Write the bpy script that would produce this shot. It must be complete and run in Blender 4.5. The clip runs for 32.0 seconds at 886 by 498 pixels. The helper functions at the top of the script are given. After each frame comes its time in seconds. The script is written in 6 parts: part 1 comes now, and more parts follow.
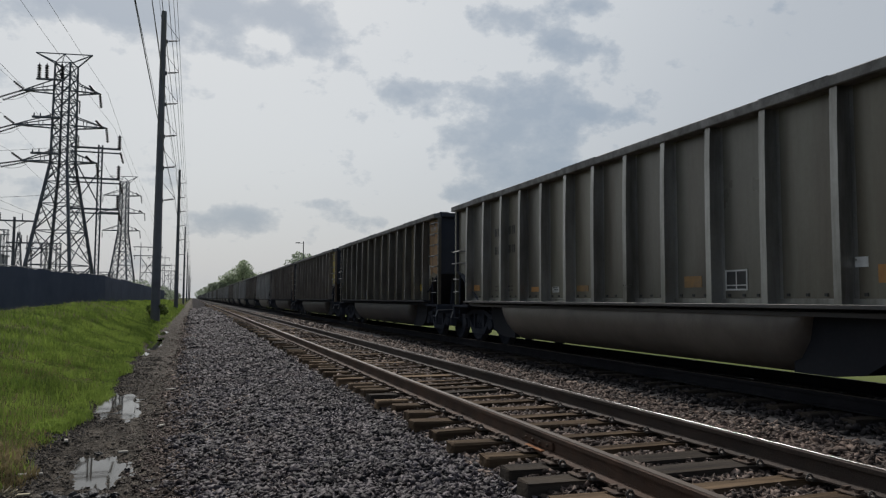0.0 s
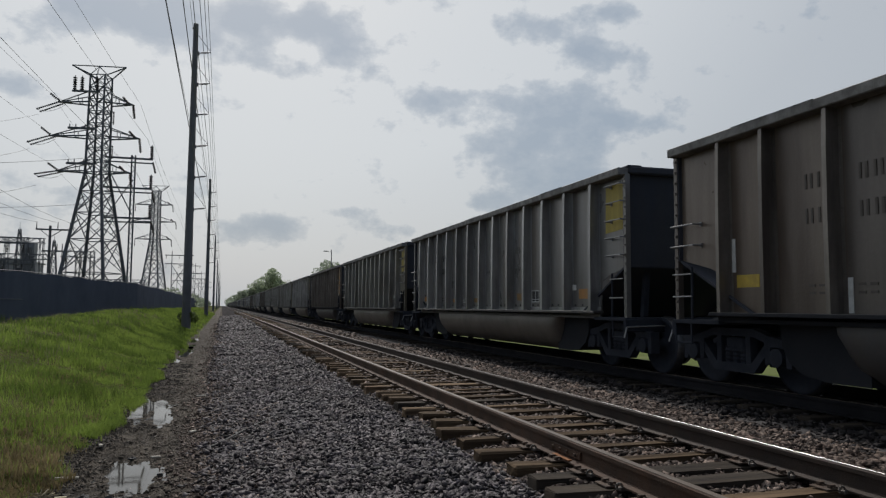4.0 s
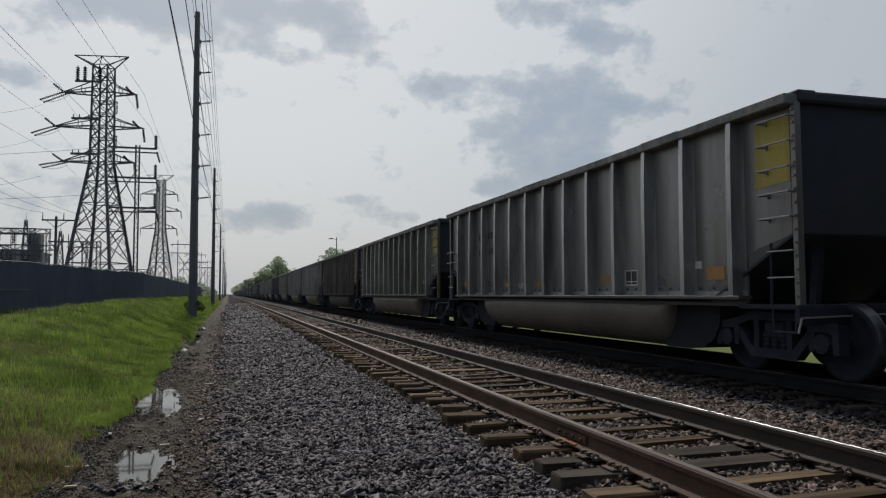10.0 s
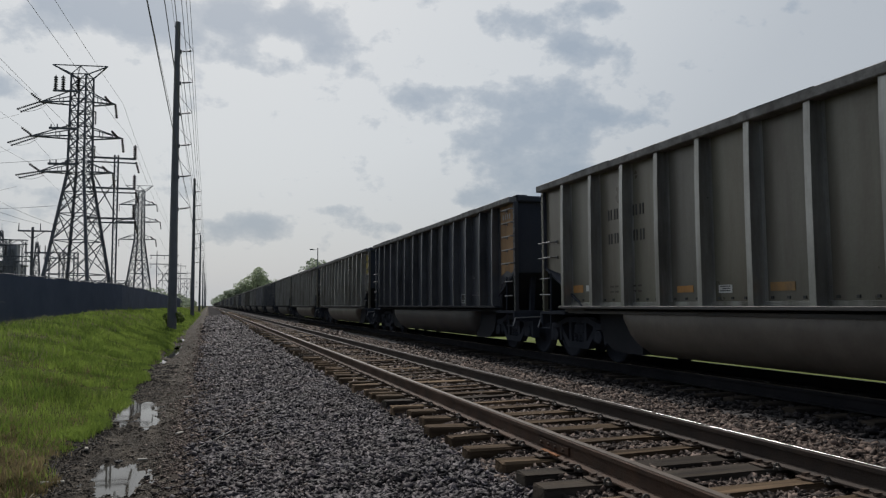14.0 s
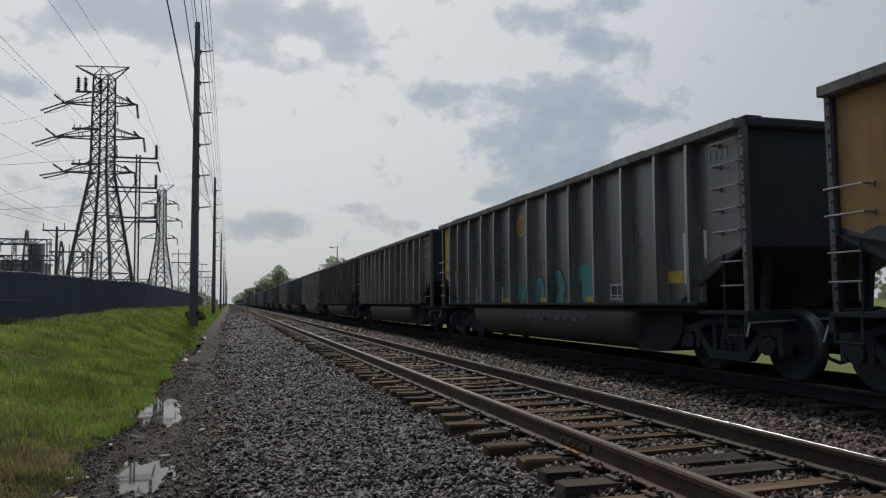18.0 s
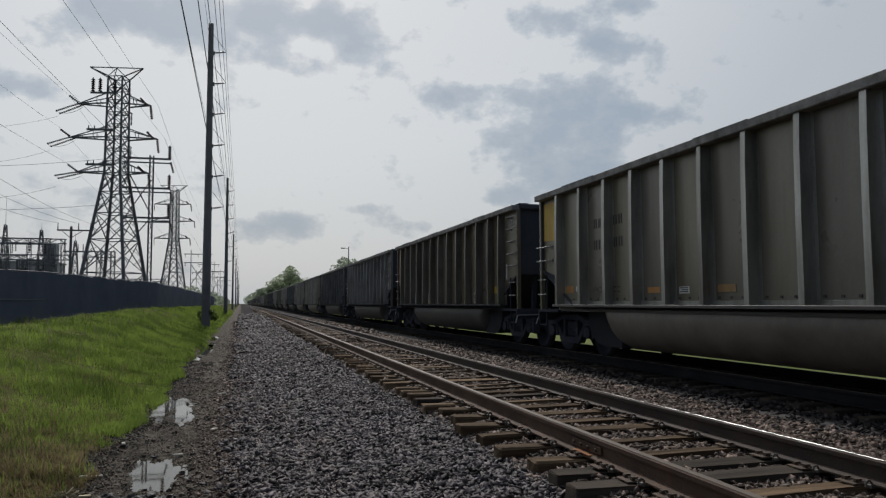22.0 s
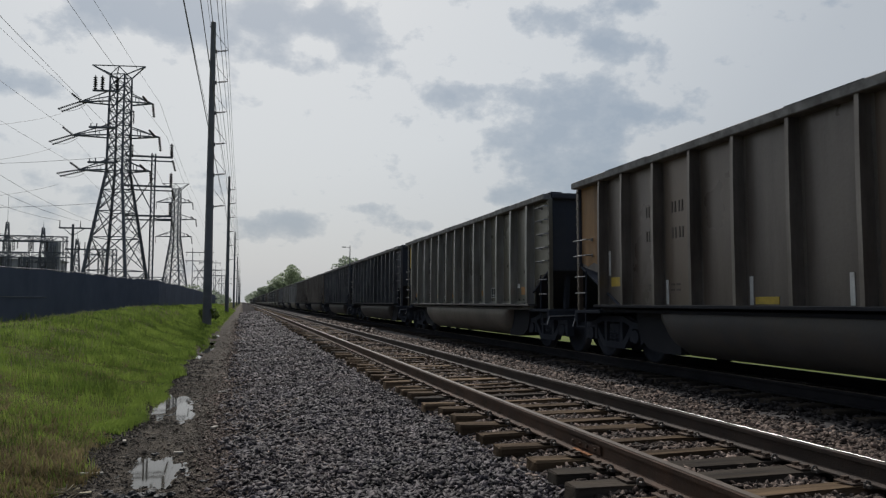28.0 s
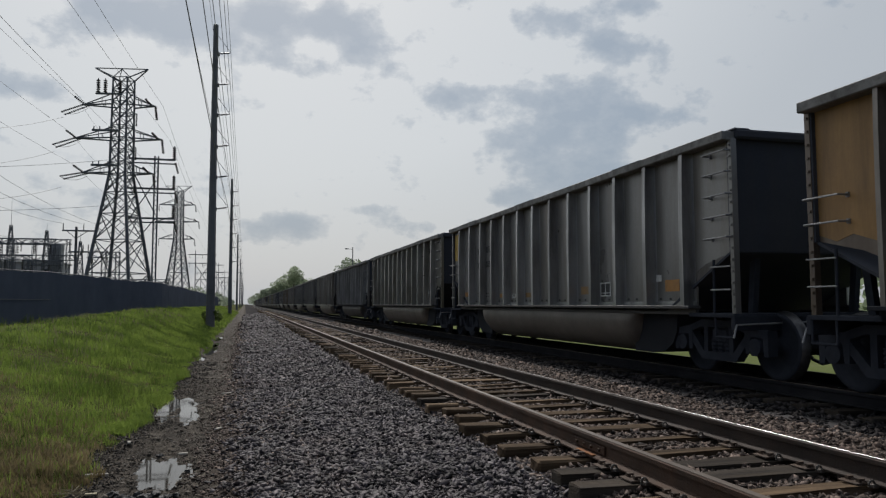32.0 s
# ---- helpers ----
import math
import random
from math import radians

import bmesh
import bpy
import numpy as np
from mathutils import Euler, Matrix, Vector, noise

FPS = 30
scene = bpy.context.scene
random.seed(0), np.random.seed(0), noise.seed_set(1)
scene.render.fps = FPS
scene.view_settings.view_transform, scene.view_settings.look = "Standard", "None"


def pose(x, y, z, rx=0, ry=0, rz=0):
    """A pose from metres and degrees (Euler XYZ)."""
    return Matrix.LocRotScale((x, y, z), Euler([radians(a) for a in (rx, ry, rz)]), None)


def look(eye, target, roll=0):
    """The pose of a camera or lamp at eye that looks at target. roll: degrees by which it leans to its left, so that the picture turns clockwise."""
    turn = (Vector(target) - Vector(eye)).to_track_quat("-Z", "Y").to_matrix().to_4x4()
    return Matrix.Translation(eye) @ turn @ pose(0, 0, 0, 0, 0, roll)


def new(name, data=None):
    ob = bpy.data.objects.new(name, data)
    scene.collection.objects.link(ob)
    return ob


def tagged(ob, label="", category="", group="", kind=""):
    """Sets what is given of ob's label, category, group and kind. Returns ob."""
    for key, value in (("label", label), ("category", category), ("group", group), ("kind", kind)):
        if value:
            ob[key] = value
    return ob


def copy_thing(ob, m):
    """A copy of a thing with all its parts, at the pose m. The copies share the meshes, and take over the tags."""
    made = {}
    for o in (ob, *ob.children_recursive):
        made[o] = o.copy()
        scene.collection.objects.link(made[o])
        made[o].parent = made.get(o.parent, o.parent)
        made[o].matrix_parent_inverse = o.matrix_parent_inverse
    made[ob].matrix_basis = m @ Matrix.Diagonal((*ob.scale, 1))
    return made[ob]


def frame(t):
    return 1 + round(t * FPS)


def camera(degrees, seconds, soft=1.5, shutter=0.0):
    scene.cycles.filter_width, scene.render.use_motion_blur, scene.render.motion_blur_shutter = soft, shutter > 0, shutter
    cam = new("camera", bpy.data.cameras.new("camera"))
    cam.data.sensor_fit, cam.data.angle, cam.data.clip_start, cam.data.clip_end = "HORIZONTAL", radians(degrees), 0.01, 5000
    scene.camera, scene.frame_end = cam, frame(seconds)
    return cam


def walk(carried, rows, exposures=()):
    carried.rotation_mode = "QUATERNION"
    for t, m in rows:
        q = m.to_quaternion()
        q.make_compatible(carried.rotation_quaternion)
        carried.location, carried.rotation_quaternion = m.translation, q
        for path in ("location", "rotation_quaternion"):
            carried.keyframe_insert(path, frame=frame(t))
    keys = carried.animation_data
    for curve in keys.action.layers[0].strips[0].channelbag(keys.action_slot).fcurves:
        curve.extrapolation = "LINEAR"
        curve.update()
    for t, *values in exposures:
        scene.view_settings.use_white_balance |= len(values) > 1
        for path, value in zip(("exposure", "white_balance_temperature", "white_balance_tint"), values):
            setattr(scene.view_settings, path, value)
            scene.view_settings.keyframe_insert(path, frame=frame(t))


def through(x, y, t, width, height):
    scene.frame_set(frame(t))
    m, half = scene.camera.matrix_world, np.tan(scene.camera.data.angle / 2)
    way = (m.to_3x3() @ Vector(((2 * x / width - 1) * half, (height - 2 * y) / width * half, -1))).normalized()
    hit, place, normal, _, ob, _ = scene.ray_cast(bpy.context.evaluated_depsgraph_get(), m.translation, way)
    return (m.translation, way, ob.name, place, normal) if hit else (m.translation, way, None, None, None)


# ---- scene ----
# ---- camera ----
cam = camera(61.8, 32.0, soft=1.25)
# seconds, eye x y z, degrees of yaw (right of the track's line), pitch, roll
PATH = [
    (0, 0.012, 0.039, 1.304, 18.658, 3.861, 0.233),
    (0.5, -0.004, 0.003, 1.306, 18.561, 4.263, 0.031),
    (1, -0.001, 0.002, 1.308, 18.201, 4.324, 0.150),
    (1.5, 0.005, 0.004, 1.309, 17.843, 4.207, 0.131),
    (2, -0.003, 0.006, 1.307, 17.608, 4.202, 0.297),
    (2.5, -0.004, -0.001, 1.306, 17.255, 4.119, 0.324),
    (3, -0.002, 0.023, 1.307, 16.922, 4.194, 0.635),
    (3.5, -0.006, 0.003, 1.306, 16.717, 4.563, 0.560),
    (5.5, 0.001, -0.012, 1.313, 16.348, 4.175, 0.020),
    (6, 0.000, -0.003, 1.310, 16.534, 4.144, -0.038),
    (6.5, 0.003, 0.005, 1.312, 16.464, 4.020, -0.276),
    (7, 0.008, 0.008, 1.314, 16.503, 3.795, -0.320),
    (7.5, 0.003, -0.006, 1.305, 16.370, 3.432, -0.407),
    (8, 0.009, 0.016, 1.308, 16.490, 3.160, -0.270),
    (8.5, 0.009, 0.007, 1.308, 16.781, 3.081, -0.028),
    (9, 0.001, -0.011, 1.309, 16.606, 3.086, -0.079),
    (9.5, 0.005, -0.002, 1.309, 16.445, 3.201, -0.212),
    (10, 0.004, -0.006, 1.310, 16.156, 3.423, -0.222),
    (10.5, 0.007, 0.003, 1.307, 16.174, 3.408, -0.412),
    (11, 0.004, 0.001, 1.308, 16.087, 3.409, -0.376),
    (11.5, 0.001, 0.006, 1.308, 15.881, 3.574, -0.423),
    (12, 0.003, 0.013, 1.311, 16.111, 3.643, -0.401),
    (12.5, 0.003, 0.001, 1.311, 16.074, 3.729, -0.362),
    (13, 0.015, 0.024, 1.312, 16.231, 4.199, -0.714),
    (13.5, 0.024, 0.027, 1.314, 17.365, 4.296, -0.422),
    (14, 0.003, 0.001, 1.314, 17.584, 4.245, -0.371),
    (14.5, -0.007, -0.006, 1.307, 17.340, 4.228, 0.055),
    (16.5, -0.005, -0.002, 1.308, 16.354, 4.413, -0.280),
    (17, -0.008, 0.007, 1.308, 16.031, 4.169, -0.621),
    (17.5, -0.006, -0.000, 1.312, 16.007, 3.920, -0.484),
    (18, 0.003, 0.013, 1.314, 16.114, 4.044, -0.554),
    (18.5, -0.006, -0.002, 1.307, 15.948, 4.184, -0.456),
    (19, 0.000, 0.014, 1.309, 15.967, 4.177, -0.380),
    (19.5, -0.001, 0.005, 1.309, 16.047, 4.146, -0.504),
    (20, -0.004, 0.006, 1.310, 15.821, 4.055, -0.456),
    (20.5, -0.005, -0.003, 1.308, 15.590, 4.060, -0.396),
    (21, -0.002, 0.013, 1.308, 15.265, 4.023, -0.493),
    (21.5, -0.002, 0.007, 1.314, 15.191, 4.108, -0.562),
    (22, -0.004, 0.014, 1.312, 15.247, 4.148, -0.248),
    (22.5, 0.000, 0.010, 1.313, 15.290, 4.206, -0.214),
    (23, -0.002, 0.000, 1.311, 15.361, 4.194, -0.285),
    (23.5, -0.002, 0.000, 1.309, 15.430, 4.061, -0.177),
    (24, 0.002, 0.012, 1.310, 15.228, 3.938, -0.281),
    (24.5, 0.004, 0.004, 1.307, 15.406, 3.878, -0.167),
    (25, -0.003, 0.006, 1.313, 15.421, 4.003, -0.090),
    (25.5, -0.000, -0.000, 1.313, 15.223, 4.120, -0.301),
    (27.5, -0.002, -0.003, 1.311, 15.116, 4.014, -0.160),
    (28, -0.000, -0.000, 1.310, 15.138, 4.096, 0.001),
    (28.5, -0.009, -0.019, 1.306, 15.063, 4.103, 0.182),
    (29, 0.001, 0.002, 1.310, 14.865, 3.635, 0.120),
    (29.5, 0.000, 0.010, 1.309, 15.167, 3.797, -0.046),
    (30, -0.005, -0.003, 1.309, 15.195, 4.139, 0.145),
    (30.5, -0.003, 0.001, 1.311, 15.097, 4.227, 0.043),
    (31, 0.004, 0.008, 1.309, 15.035, 4.033, -0.130),
    (31.5, 0.002, 0.012, 1.309, 15.238, 4.157, -0.034),
    (32, -0.010, -0.012, 1.304, 14.935, 4.210, -0.174),
]


def aim(x, y, z, yaw, pitch, roll):
    a, b = radians(yaw), radians(pitch)
    way = Vector((math.sin(a) * math.cos(b), math.cos(a) * math.cos(b), math.sin(b)))
    return look((x, y, z), Vector((x, y, z)) + way, roll)


walk(cam, [(row[0], aim(*row[1:])) for row in PATH], exposures=((0, 0.04, 6400, 11.5), (32, 0.04, 6400, 11.5)))

# ---- world and sun ----
RAIL_TOP = 0.19
TRACK_NEAR, TRACK_FAR = 3.638, 8.13
CAR_PITCH, CAR_HALF = 16.2, 7.33
SUN_AZ, SUN_EL = radians(-0.5), radians(42.0)


# metres by which the train is ahead of an even pace, second by second
AHEAD = (-0.10, -0.19, 0.12, 0.22, 0.05, -0.05, -0.08, 0.13, 0.0, -0.21, -0.28, -0.09, 0.19, -0.08, 0.0, -0.05, -0.08, -0.12, -0.24, -0.08, -0.06, -0.10, -0.11, -0.11, -0.08, -0.10, -0.10, -0.11, -0.13, -0.06, -0.05, -0.07, -0.02)


def travelled(t):
    """Metres the train has gone since the start: it slows a little."""
    i = min(int(t), 31)
    f = t - i
    f = f * f * (3 - 2 * f)
    even = -0.044 + 22.46785 * t - 0.0121167 * t * t + 3.298e-5 * t ** 3
    return even + AHEAD[i] * (1 - f) + AHEAD[i + 1] * f


def link(nt, a, ao, b, bi):
    nt.links.new(a.outputs[ao], b.inputs[bi])


def node(nt, kind, **inputs):
    n = nt.nodes.new(kind)
    for k, v in inputs.items():
        n.inputs[k.replace("_", " ")].default_value = v
    return n


def math_node(nt, op, a=None, b=None, va=0.0, vb=0.0):
    n = nt.nodes.new("ShaderNodeMath")
    n.operation = op
    n.inputs[0].default_value, n.inputs[1].default_value = va, vb
    for i, s in ((0, a), (1, b)):
        if s is not None:
            nt.links.new(s, n.inputs[i])
    return n.outputs[0]


def mix_node(nt, fac, a, b, blend="MIX"):
    n = nt.nodes.new("ShaderNodeMix")
    n.data_type, n.blend_type = "RGBA", blend
    for sock, v in ((n.inputs[0], fac), (n.inputs[6], a), (n.inputs[7], b)):
        if hasattr(v, "links"):
            nt.links.new(v, sock)
        elif isinstance(v, (tuple, list)):
            sock.default_value = (*v, 1.0) if len(v) == 3 else v
        else:
            sock.default_value = v
    return n.outputs[2]


def ramp_node(nt, fac, stops):
    n = nt.nodes.new("ShaderNodeValToRGB")
    nt.links.new(fac, n.inputs[0])
    els = n.color_ramp.elements
    while len(els) < len(stops):
        els.new(0.5)
    for e, (p, c) in zip(els, stops):
        e.position = p
        e.color = (c, c, c, 1) if isinstance(c, (int, float)) else (*c, 1)
    return n.outputs[0]


def noise_node(nt, vec, scale, detail=4.0, rough=0.55, distort=0.0):
    n = nt.nodes.new("ShaderNodeTexNoise")
    n.inputs["Scale"].default_value = scale
    n.inputs["Detail"].default_value = detail
    n.inputs["Roughness"].default_value = rough
    n.inputs["Distortion"].default_value = distort
    if vec is not None:
        nt.links.new(vec, n.inputs["Vector"])
    return n.outputs["Fac"]


# cloud banks of the sky ahead
BACK_SKY, GLOW = (0.135, 0.172, 0.235), 3.0
CLOUDS = (
    (-0.227, 0.311, 0.040, 0.026, 0.55), (-0.251, 0.321, 0.035, 0.031, 0.50), (-0.154, 0.308, 0.040, 0.025, 0.85), (-0.118, 0.272, 0.032, 0.026, 0.75),
    (-0.072, 0.240, 0.018, 0.011, 0.50), (-0.242, 0.264, 0.031, 0.019, 0.45), (-0.190, 0.253, 0.031, 0.018, 0.35), (-0.118, 0.218, 0.035, 0.018, 0.28),
    (0.169, 0.308, 0.054, 0.021, 0.75), (0.237, 0.333, 0.044, 0.016, 0.55), (0.262, 0.269, 0.046, 0.019, 0.80), (0.211, 0.280, 0.025, 0.016, 0.50),
    (0.066, 0.257, 0.023, 0.011, 0.35), (0.000, 0.208, 0.033, 0.016, 0.60), (0.043, 0.211, 0.037, 0.014, 0.55), (0.039, 0.180, 0.035, 0.018, 0.35),
    (0.149, 0.215, 0.054, 0.023, 0.70), (0.221, 0.211, 0.037, 0.030, 0.50), (0.138, 0.167, 0.061, 0.023, 0.85), (0.216, 0.175, 0.037, 0.021, 0.60),
    (0.277, 0.181, 0.054, 0.014, 0.80), (0.172, 0.130, 0.068, 0.036, 0.80), (0.150, 0.085, 0.050, 0.026, 0.55), (0.089, 0.068, 0.030, 0.014, 0.45), (0.207, 0.092, 0.035, 0.023, 0.35),
    (0.066, 0.127, 0.035, 0.026, 0.30), (-0.232, 0.034, 0.054, 0.018, 0.60), (-0.175, 0.035, 0.035, 0.018, 0.45), (-0.118, 0.056, 0.040, 0.007, 0.45),
    (-0.072, 0.034, 0.046, 0.016, 0.42), (-0.263, 0.016, 0.053, 0.012, 0.35), (-0.018, 0.031, 0.035, 0.009, 0.20), (-0.408, 0.318, 0.075, 0.028, 0.80),
    (-0.347, 0.298, 0.040, 0.040, 0.75), (-0.469, 0.337, 0.053, 0.022, 0.55), (-0.286, 0.291, 0.026, 0.035, 0.40), (-0.553, 0.222, 0.040, 0.018, 0.70),
    (-0.591, 0.237, 0.035, 0.023, 0.50), (-0.526, 0.291, 0.061, 0.016, 0.35), (-0.308, 0.085, 0.044, 0.035, 0.15), (-0.545, 0.085, 0.061, 0.026, 0.30),
    (-0.583, 0.146, 0.044, 0.018, 0.30), (-0.484, 0.047, 0.079, 0.022, 0.30), (0.432, 0.382, 0.105, 0.035, 0.30), (0.012, 0.367, 0.070, 0.026, 0.25),
)


def build_world():
    world = bpy.data.worlds.new("cloudy_sky")
    scene.world = world
    world.use_nodes = True
    nt = world.node_tree
    nt.nodes.clear()
    out, bg = nt.nodes.new("ShaderNodeOutputWorld"), nt.nodes.new("ShaderNodeBackground")
    sky = nt.nodes.new("ShaderNodeTexSky")
    sky.sky_type, sky.sun_disc = "NISHITA", False
    sky.sun_elevation, sky.sun_rotation = SUN_EL, SUN_AZ
    sky.air_density, sky.dust_density, sky.ozone_density = 1.2, 3.0, 1.0
    coord = nt.nodes.new("ShaderNodeTexCoord").outputs["Generated"]
    sep = nt.nodes.new("ShaderNodeSeparateXYZ")
    nt.links.new(coord, sep.inputs[0])

    def along(way):
        n = nt.nodes.new("ShaderNodeVectorMath")
        n.operation = "DOT_PRODUCT"
        nt.links.new(coord, n.inputs[0])
        n.inputs[1].default_value = way
        return n.outputs["Value"]

    a, b = radians(15.14), radians(4.1)
    ahead = Vector((math.sin(a) * math.cos(b), math.cos(a) * math.cos(b), math.sin(b)))
    right = Vector((math.cos(a), -math.sin(a), 0))
    fore = math_node(nt, "MAXIMUM", along(ahead), None, vb=0.05)
    u = math_node(nt, "DIVIDE", along(right), fore)
    v = math_node(nt, "DIVIDE", along(right.cross(ahead)), fore)
    # the cloud banks: place across and up as tangents, half width, half height, weight
    banks = None
    for cu, cv, w, h, gain in CLOUDS:
        du = math_node(nt, "MULTIPLY", math_node(nt, "SUBTRACT", u, None, vb=cu), None, vb=1.0 / w)
        dv = math_node(nt, "MULTIPLY", math_node(nt, "SUBTRACT", v, None, vb=cv), None, vb=1.0 / h)
        far = math_node(nt, "ADD", math_node(nt, "MULTIPLY", du, du), math_node(nt, "MULTIPLY", dv, dv))
        puff = math_node(nt, "MULTIPLY", math_node(nt, "EXPONENT", math_node(nt, "MULTIPLY", far, None, vb=-0.8)), None, vb=gain)
        banks = puff if banks is None else math_node(nt, "ADD", banks, puff)
    banks = math_node(nt, "MINIMUM", banks, None, vb=1.0)
    squash = nt.nodes.new("ShaderNodeMapping")
    squash.inputs["Scale"].default_value = (1.0, 1.0, 1.5)
    nt.links.new(coord, squash.inputs["Vector"])
    big = noise_node(nt, squash.outputs[0], 7.0, 3.0, 0.5)
    fine = noise_node(nt, squash.outputs[0], 21.0, 9.0, 0.60)
    puffs = math_node(nt, "ADD", math_node(nt, "MULTIPLY", math_node(nt, "SUBTRACT", big, None, vb=0.5), None, vb=0.75),
                      math_node(nt, "MULTIPLY", math_node(nt, "SUBTRACT", fine, None, vb=0.5), None, vb=2.1))
    heavy = math_node(nt, "ADD", puffs, banks)
    dark = ramp_node(nt, heavy, ((0.24, 0.0), (0.42, 0.42), (0.64, 0.78), (1.0, 1.0)))
    # thin bright cloud: a wide glow round the hidden sun, duller away from it
    sunward = along((math.sin(SUN_AZ) * math.cos(SUN_EL), math.cos(SUN_AZ) * math.cos(SUN_EL), math.sin(SUN_EL)))
    fade = ramp_node(nt, sunward, ((0.0, 0.0), (0.30, 0.42), (0.72, 0.70), (0.84, 0.94), (1.0, 1.0)))
    veil = mix_node(nt, fade, BACK_SKY, (0.600, 0.633, 0.642))
    low = ramp_node(nt, sep.outputs[2], ((0.0, 1.0), (0.22, 0.0)))
    veil = mix_node(nt, math_node(nt, "MULTIPLY", low, None, vb=0.45), veil, (0.50, 0.525, 0.545))
    glow = ramp_node(nt, sunward, ((0.945, 0.0), (0.985, 0.55), (1.0, 1.0)))
    veil = mix_node(nt, math_node(nt, "MULTIPLY", glow, None, vb=GLOW), veil, (1.0, 0.98, 0.95), "ADD")
    clouds = mix_node(nt, math_node(nt, "MULTIPLY", dark, None, vb=0.80), veil, (0.228, 0.298, 0.376))
    clear = mix_node(nt, 1.0, sky.outputs[0], (0.1, 0.1, 0.1), "MULTIPLY")
    nt.links.new(mix_node(nt, 0.9, clear, clouds), bg.inputs["Color"])
    bg.inputs["Strength"].default_value = 1.0
    link(nt, bg, "Background", out, "Surface")


build_world()
sun = new("sun", bpy.data.lights.new("sun", "SUN"))
sun.data.energy, sun.data.angle, sun.data.color = 2.4, radians(3.0), (1.0, 0.96, 0.90)
sun.matrix_world = look((0, 0, 60), Vector((0, 0, 60)) - Vector((math.sin(SUN_AZ) * math.cos(SUN_EL), math.cos(SUN_AZ) * math.cos(SUN_EL), math.sin(SUN_EL))))

# ---- materials ----


def material(name, a, b, rough=0.8, metal=0.0, scale=3.0, fine=40.0, bump=0.2, dirt=None, dirt_amount=0.5, streak=False, rand=0.0, island=0.0, spec=0.5, grain=False, shift=False, bays=0.0, deep=0.02):
    """Two tones of one surface, mottled at two scales, with an optional dirt tone, streaks and relief."""
    m = bpy.data.materials.new(name)
    m.use_nodes = True
    nt = m.node_tree
    p = nt.nodes["Principled BSDF"]
    coord = nt.nodes.new("ShaderNodeTexCoord").outputs["Object"]
    if shift:
        own = nt.nodes.new("ShaderNodeVectorMath")
        own.operation = "ADD"
        nt.links.new(coord, own.inputs[0])
        nt.links.new(math_node(nt, "MULTIPLY", nt.nodes.new("ShaderNodeObjectInfo").outputs["Random"], None, vb=60.0), own.inputs[1])
        coord = own.outputs[0]
    if grain:
        along = nt.nodes.new("ShaderNodeMapping")
        along.inputs["Scale"].default_value = (0.10, 1.0, 1.0)
        nt.links.new(coord, along.inputs["Vector"])
        coord = along.outputs[0]
    n1 = noise_node(nt, coord, scale * (3 if grain else 1), 5.0)
    n2 = noise_node(nt, coord, fine, 3.0)
    fac = ramp_node(nt, n1, ((0.32, 0.0), (0.68, 1.0)))
    col = mix_node(nt, fac, a, b)
    col = mix_node(nt, math_node(nt, "MULTIPLY", n2, None, vb=0.35), col, tuple(0.55 * c for c in a))
    if dirt:
        vec = coord
        if streak:
            mp = nt.nodes.new("ShaderNodeMapping")
            mp.inputs["Scale"].default_value = (1.0, 1.0, 0.12)
            nt.links.new(coord, mp.inputs["Vector"])
            vec = mp.outputs[0]
        n3 = noise_node(nt, vec, scale * 2.3, 6.0, 0.65)
        f3 = ramp_node(nt, n3, ((0.42, 0.0), (0.70, 1.0)))
        col = mix_node(nt, math_node(nt, "MULTIPLY", f3, None, vb=dirt_amount), col, dirt)
    if rand or island:
        src = nt.nodes.new("ShaderNodeObjectInfo").outputs["Random"] if rand else nt.nodes.new("ShaderNodeNewGeometry").outputs["Random Per Island"]
        hsv = nt.nodes.new("ShaderNodeHueSaturation")
        amount = rand or island
        if island:
            value = ramp_node(nt, src, ((0.0, 0.5 * (1 - amount)), (0.80, 0.5 * (1 + 0.35 * amount)), (1.0, 0.5 * (1 + 1.35 * amount))))
            nt.links.new(math_node(nt, "MULTIPLY", value, None, vb=2.0), hsv.inputs["Value"])
        else:
            nt.links.new(math_node(nt, "ADD", math_node(nt, "MULTIPLY", src, None, vb=2 * amount), None, vb=1 - amount), hsv.inputs["Value"])
        nt.links.new(col, hsv.inputs["Color"])
        col = hsv.outputs[0]
    if bays:
        plain = nt.nodes.new("ShaderNodeSeparateXYZ")
        nt.links.new(nt.nodes.new("ShaderNodeTexCoord").outputs["Object"], plain.inputs[0])
        step = math_node(nt, "FLOOR", math_node(nt, "DIVIDE", math_node(nt, "ADD", plain.outputs[1], None, vb=6.24), None, vb=1.04))
        seed = math_node(nt, "ADD", step, math_node(nt, "MULTIPLY", nt.nodes.new("ShaderNodeObjectInfo").outputs["Random"], None, vb=91.7))
        white = nt.nodes.new("ShaderNodeTexWhiteNoise")
        white.noise_dimensions = "1D"
        nt.links.new(seed, white.inputs["W"])
        tone = nt.nodes.new("ShaderNodeHueSaturation")
        nt.links.new(math_node(nt, "ADD", math_node(nt, "MULTIPLY", white.outputs["Value"], None, vb=2 * bays), None, vb=1 - bays), tone.inputs["Value"])
        nt.links.new(math_node(nt, "ADD", math_node(nt, "MULTIPLY", white.outputs["Value"], None, vb=0.6), None, vb=0.75), tone.inputs["Saturation"])
        nt.links.new(col, tone.inputs["Color"])
        col = tone.outputs[0]
    nt.links.new(col, p.inputs["Base Color"])
    p.inputs["Roughness"].default_value, p.inputs["Metallic"].default_value = rough, metal
    p.inputs["Specular IOR Level"].default_value = spec
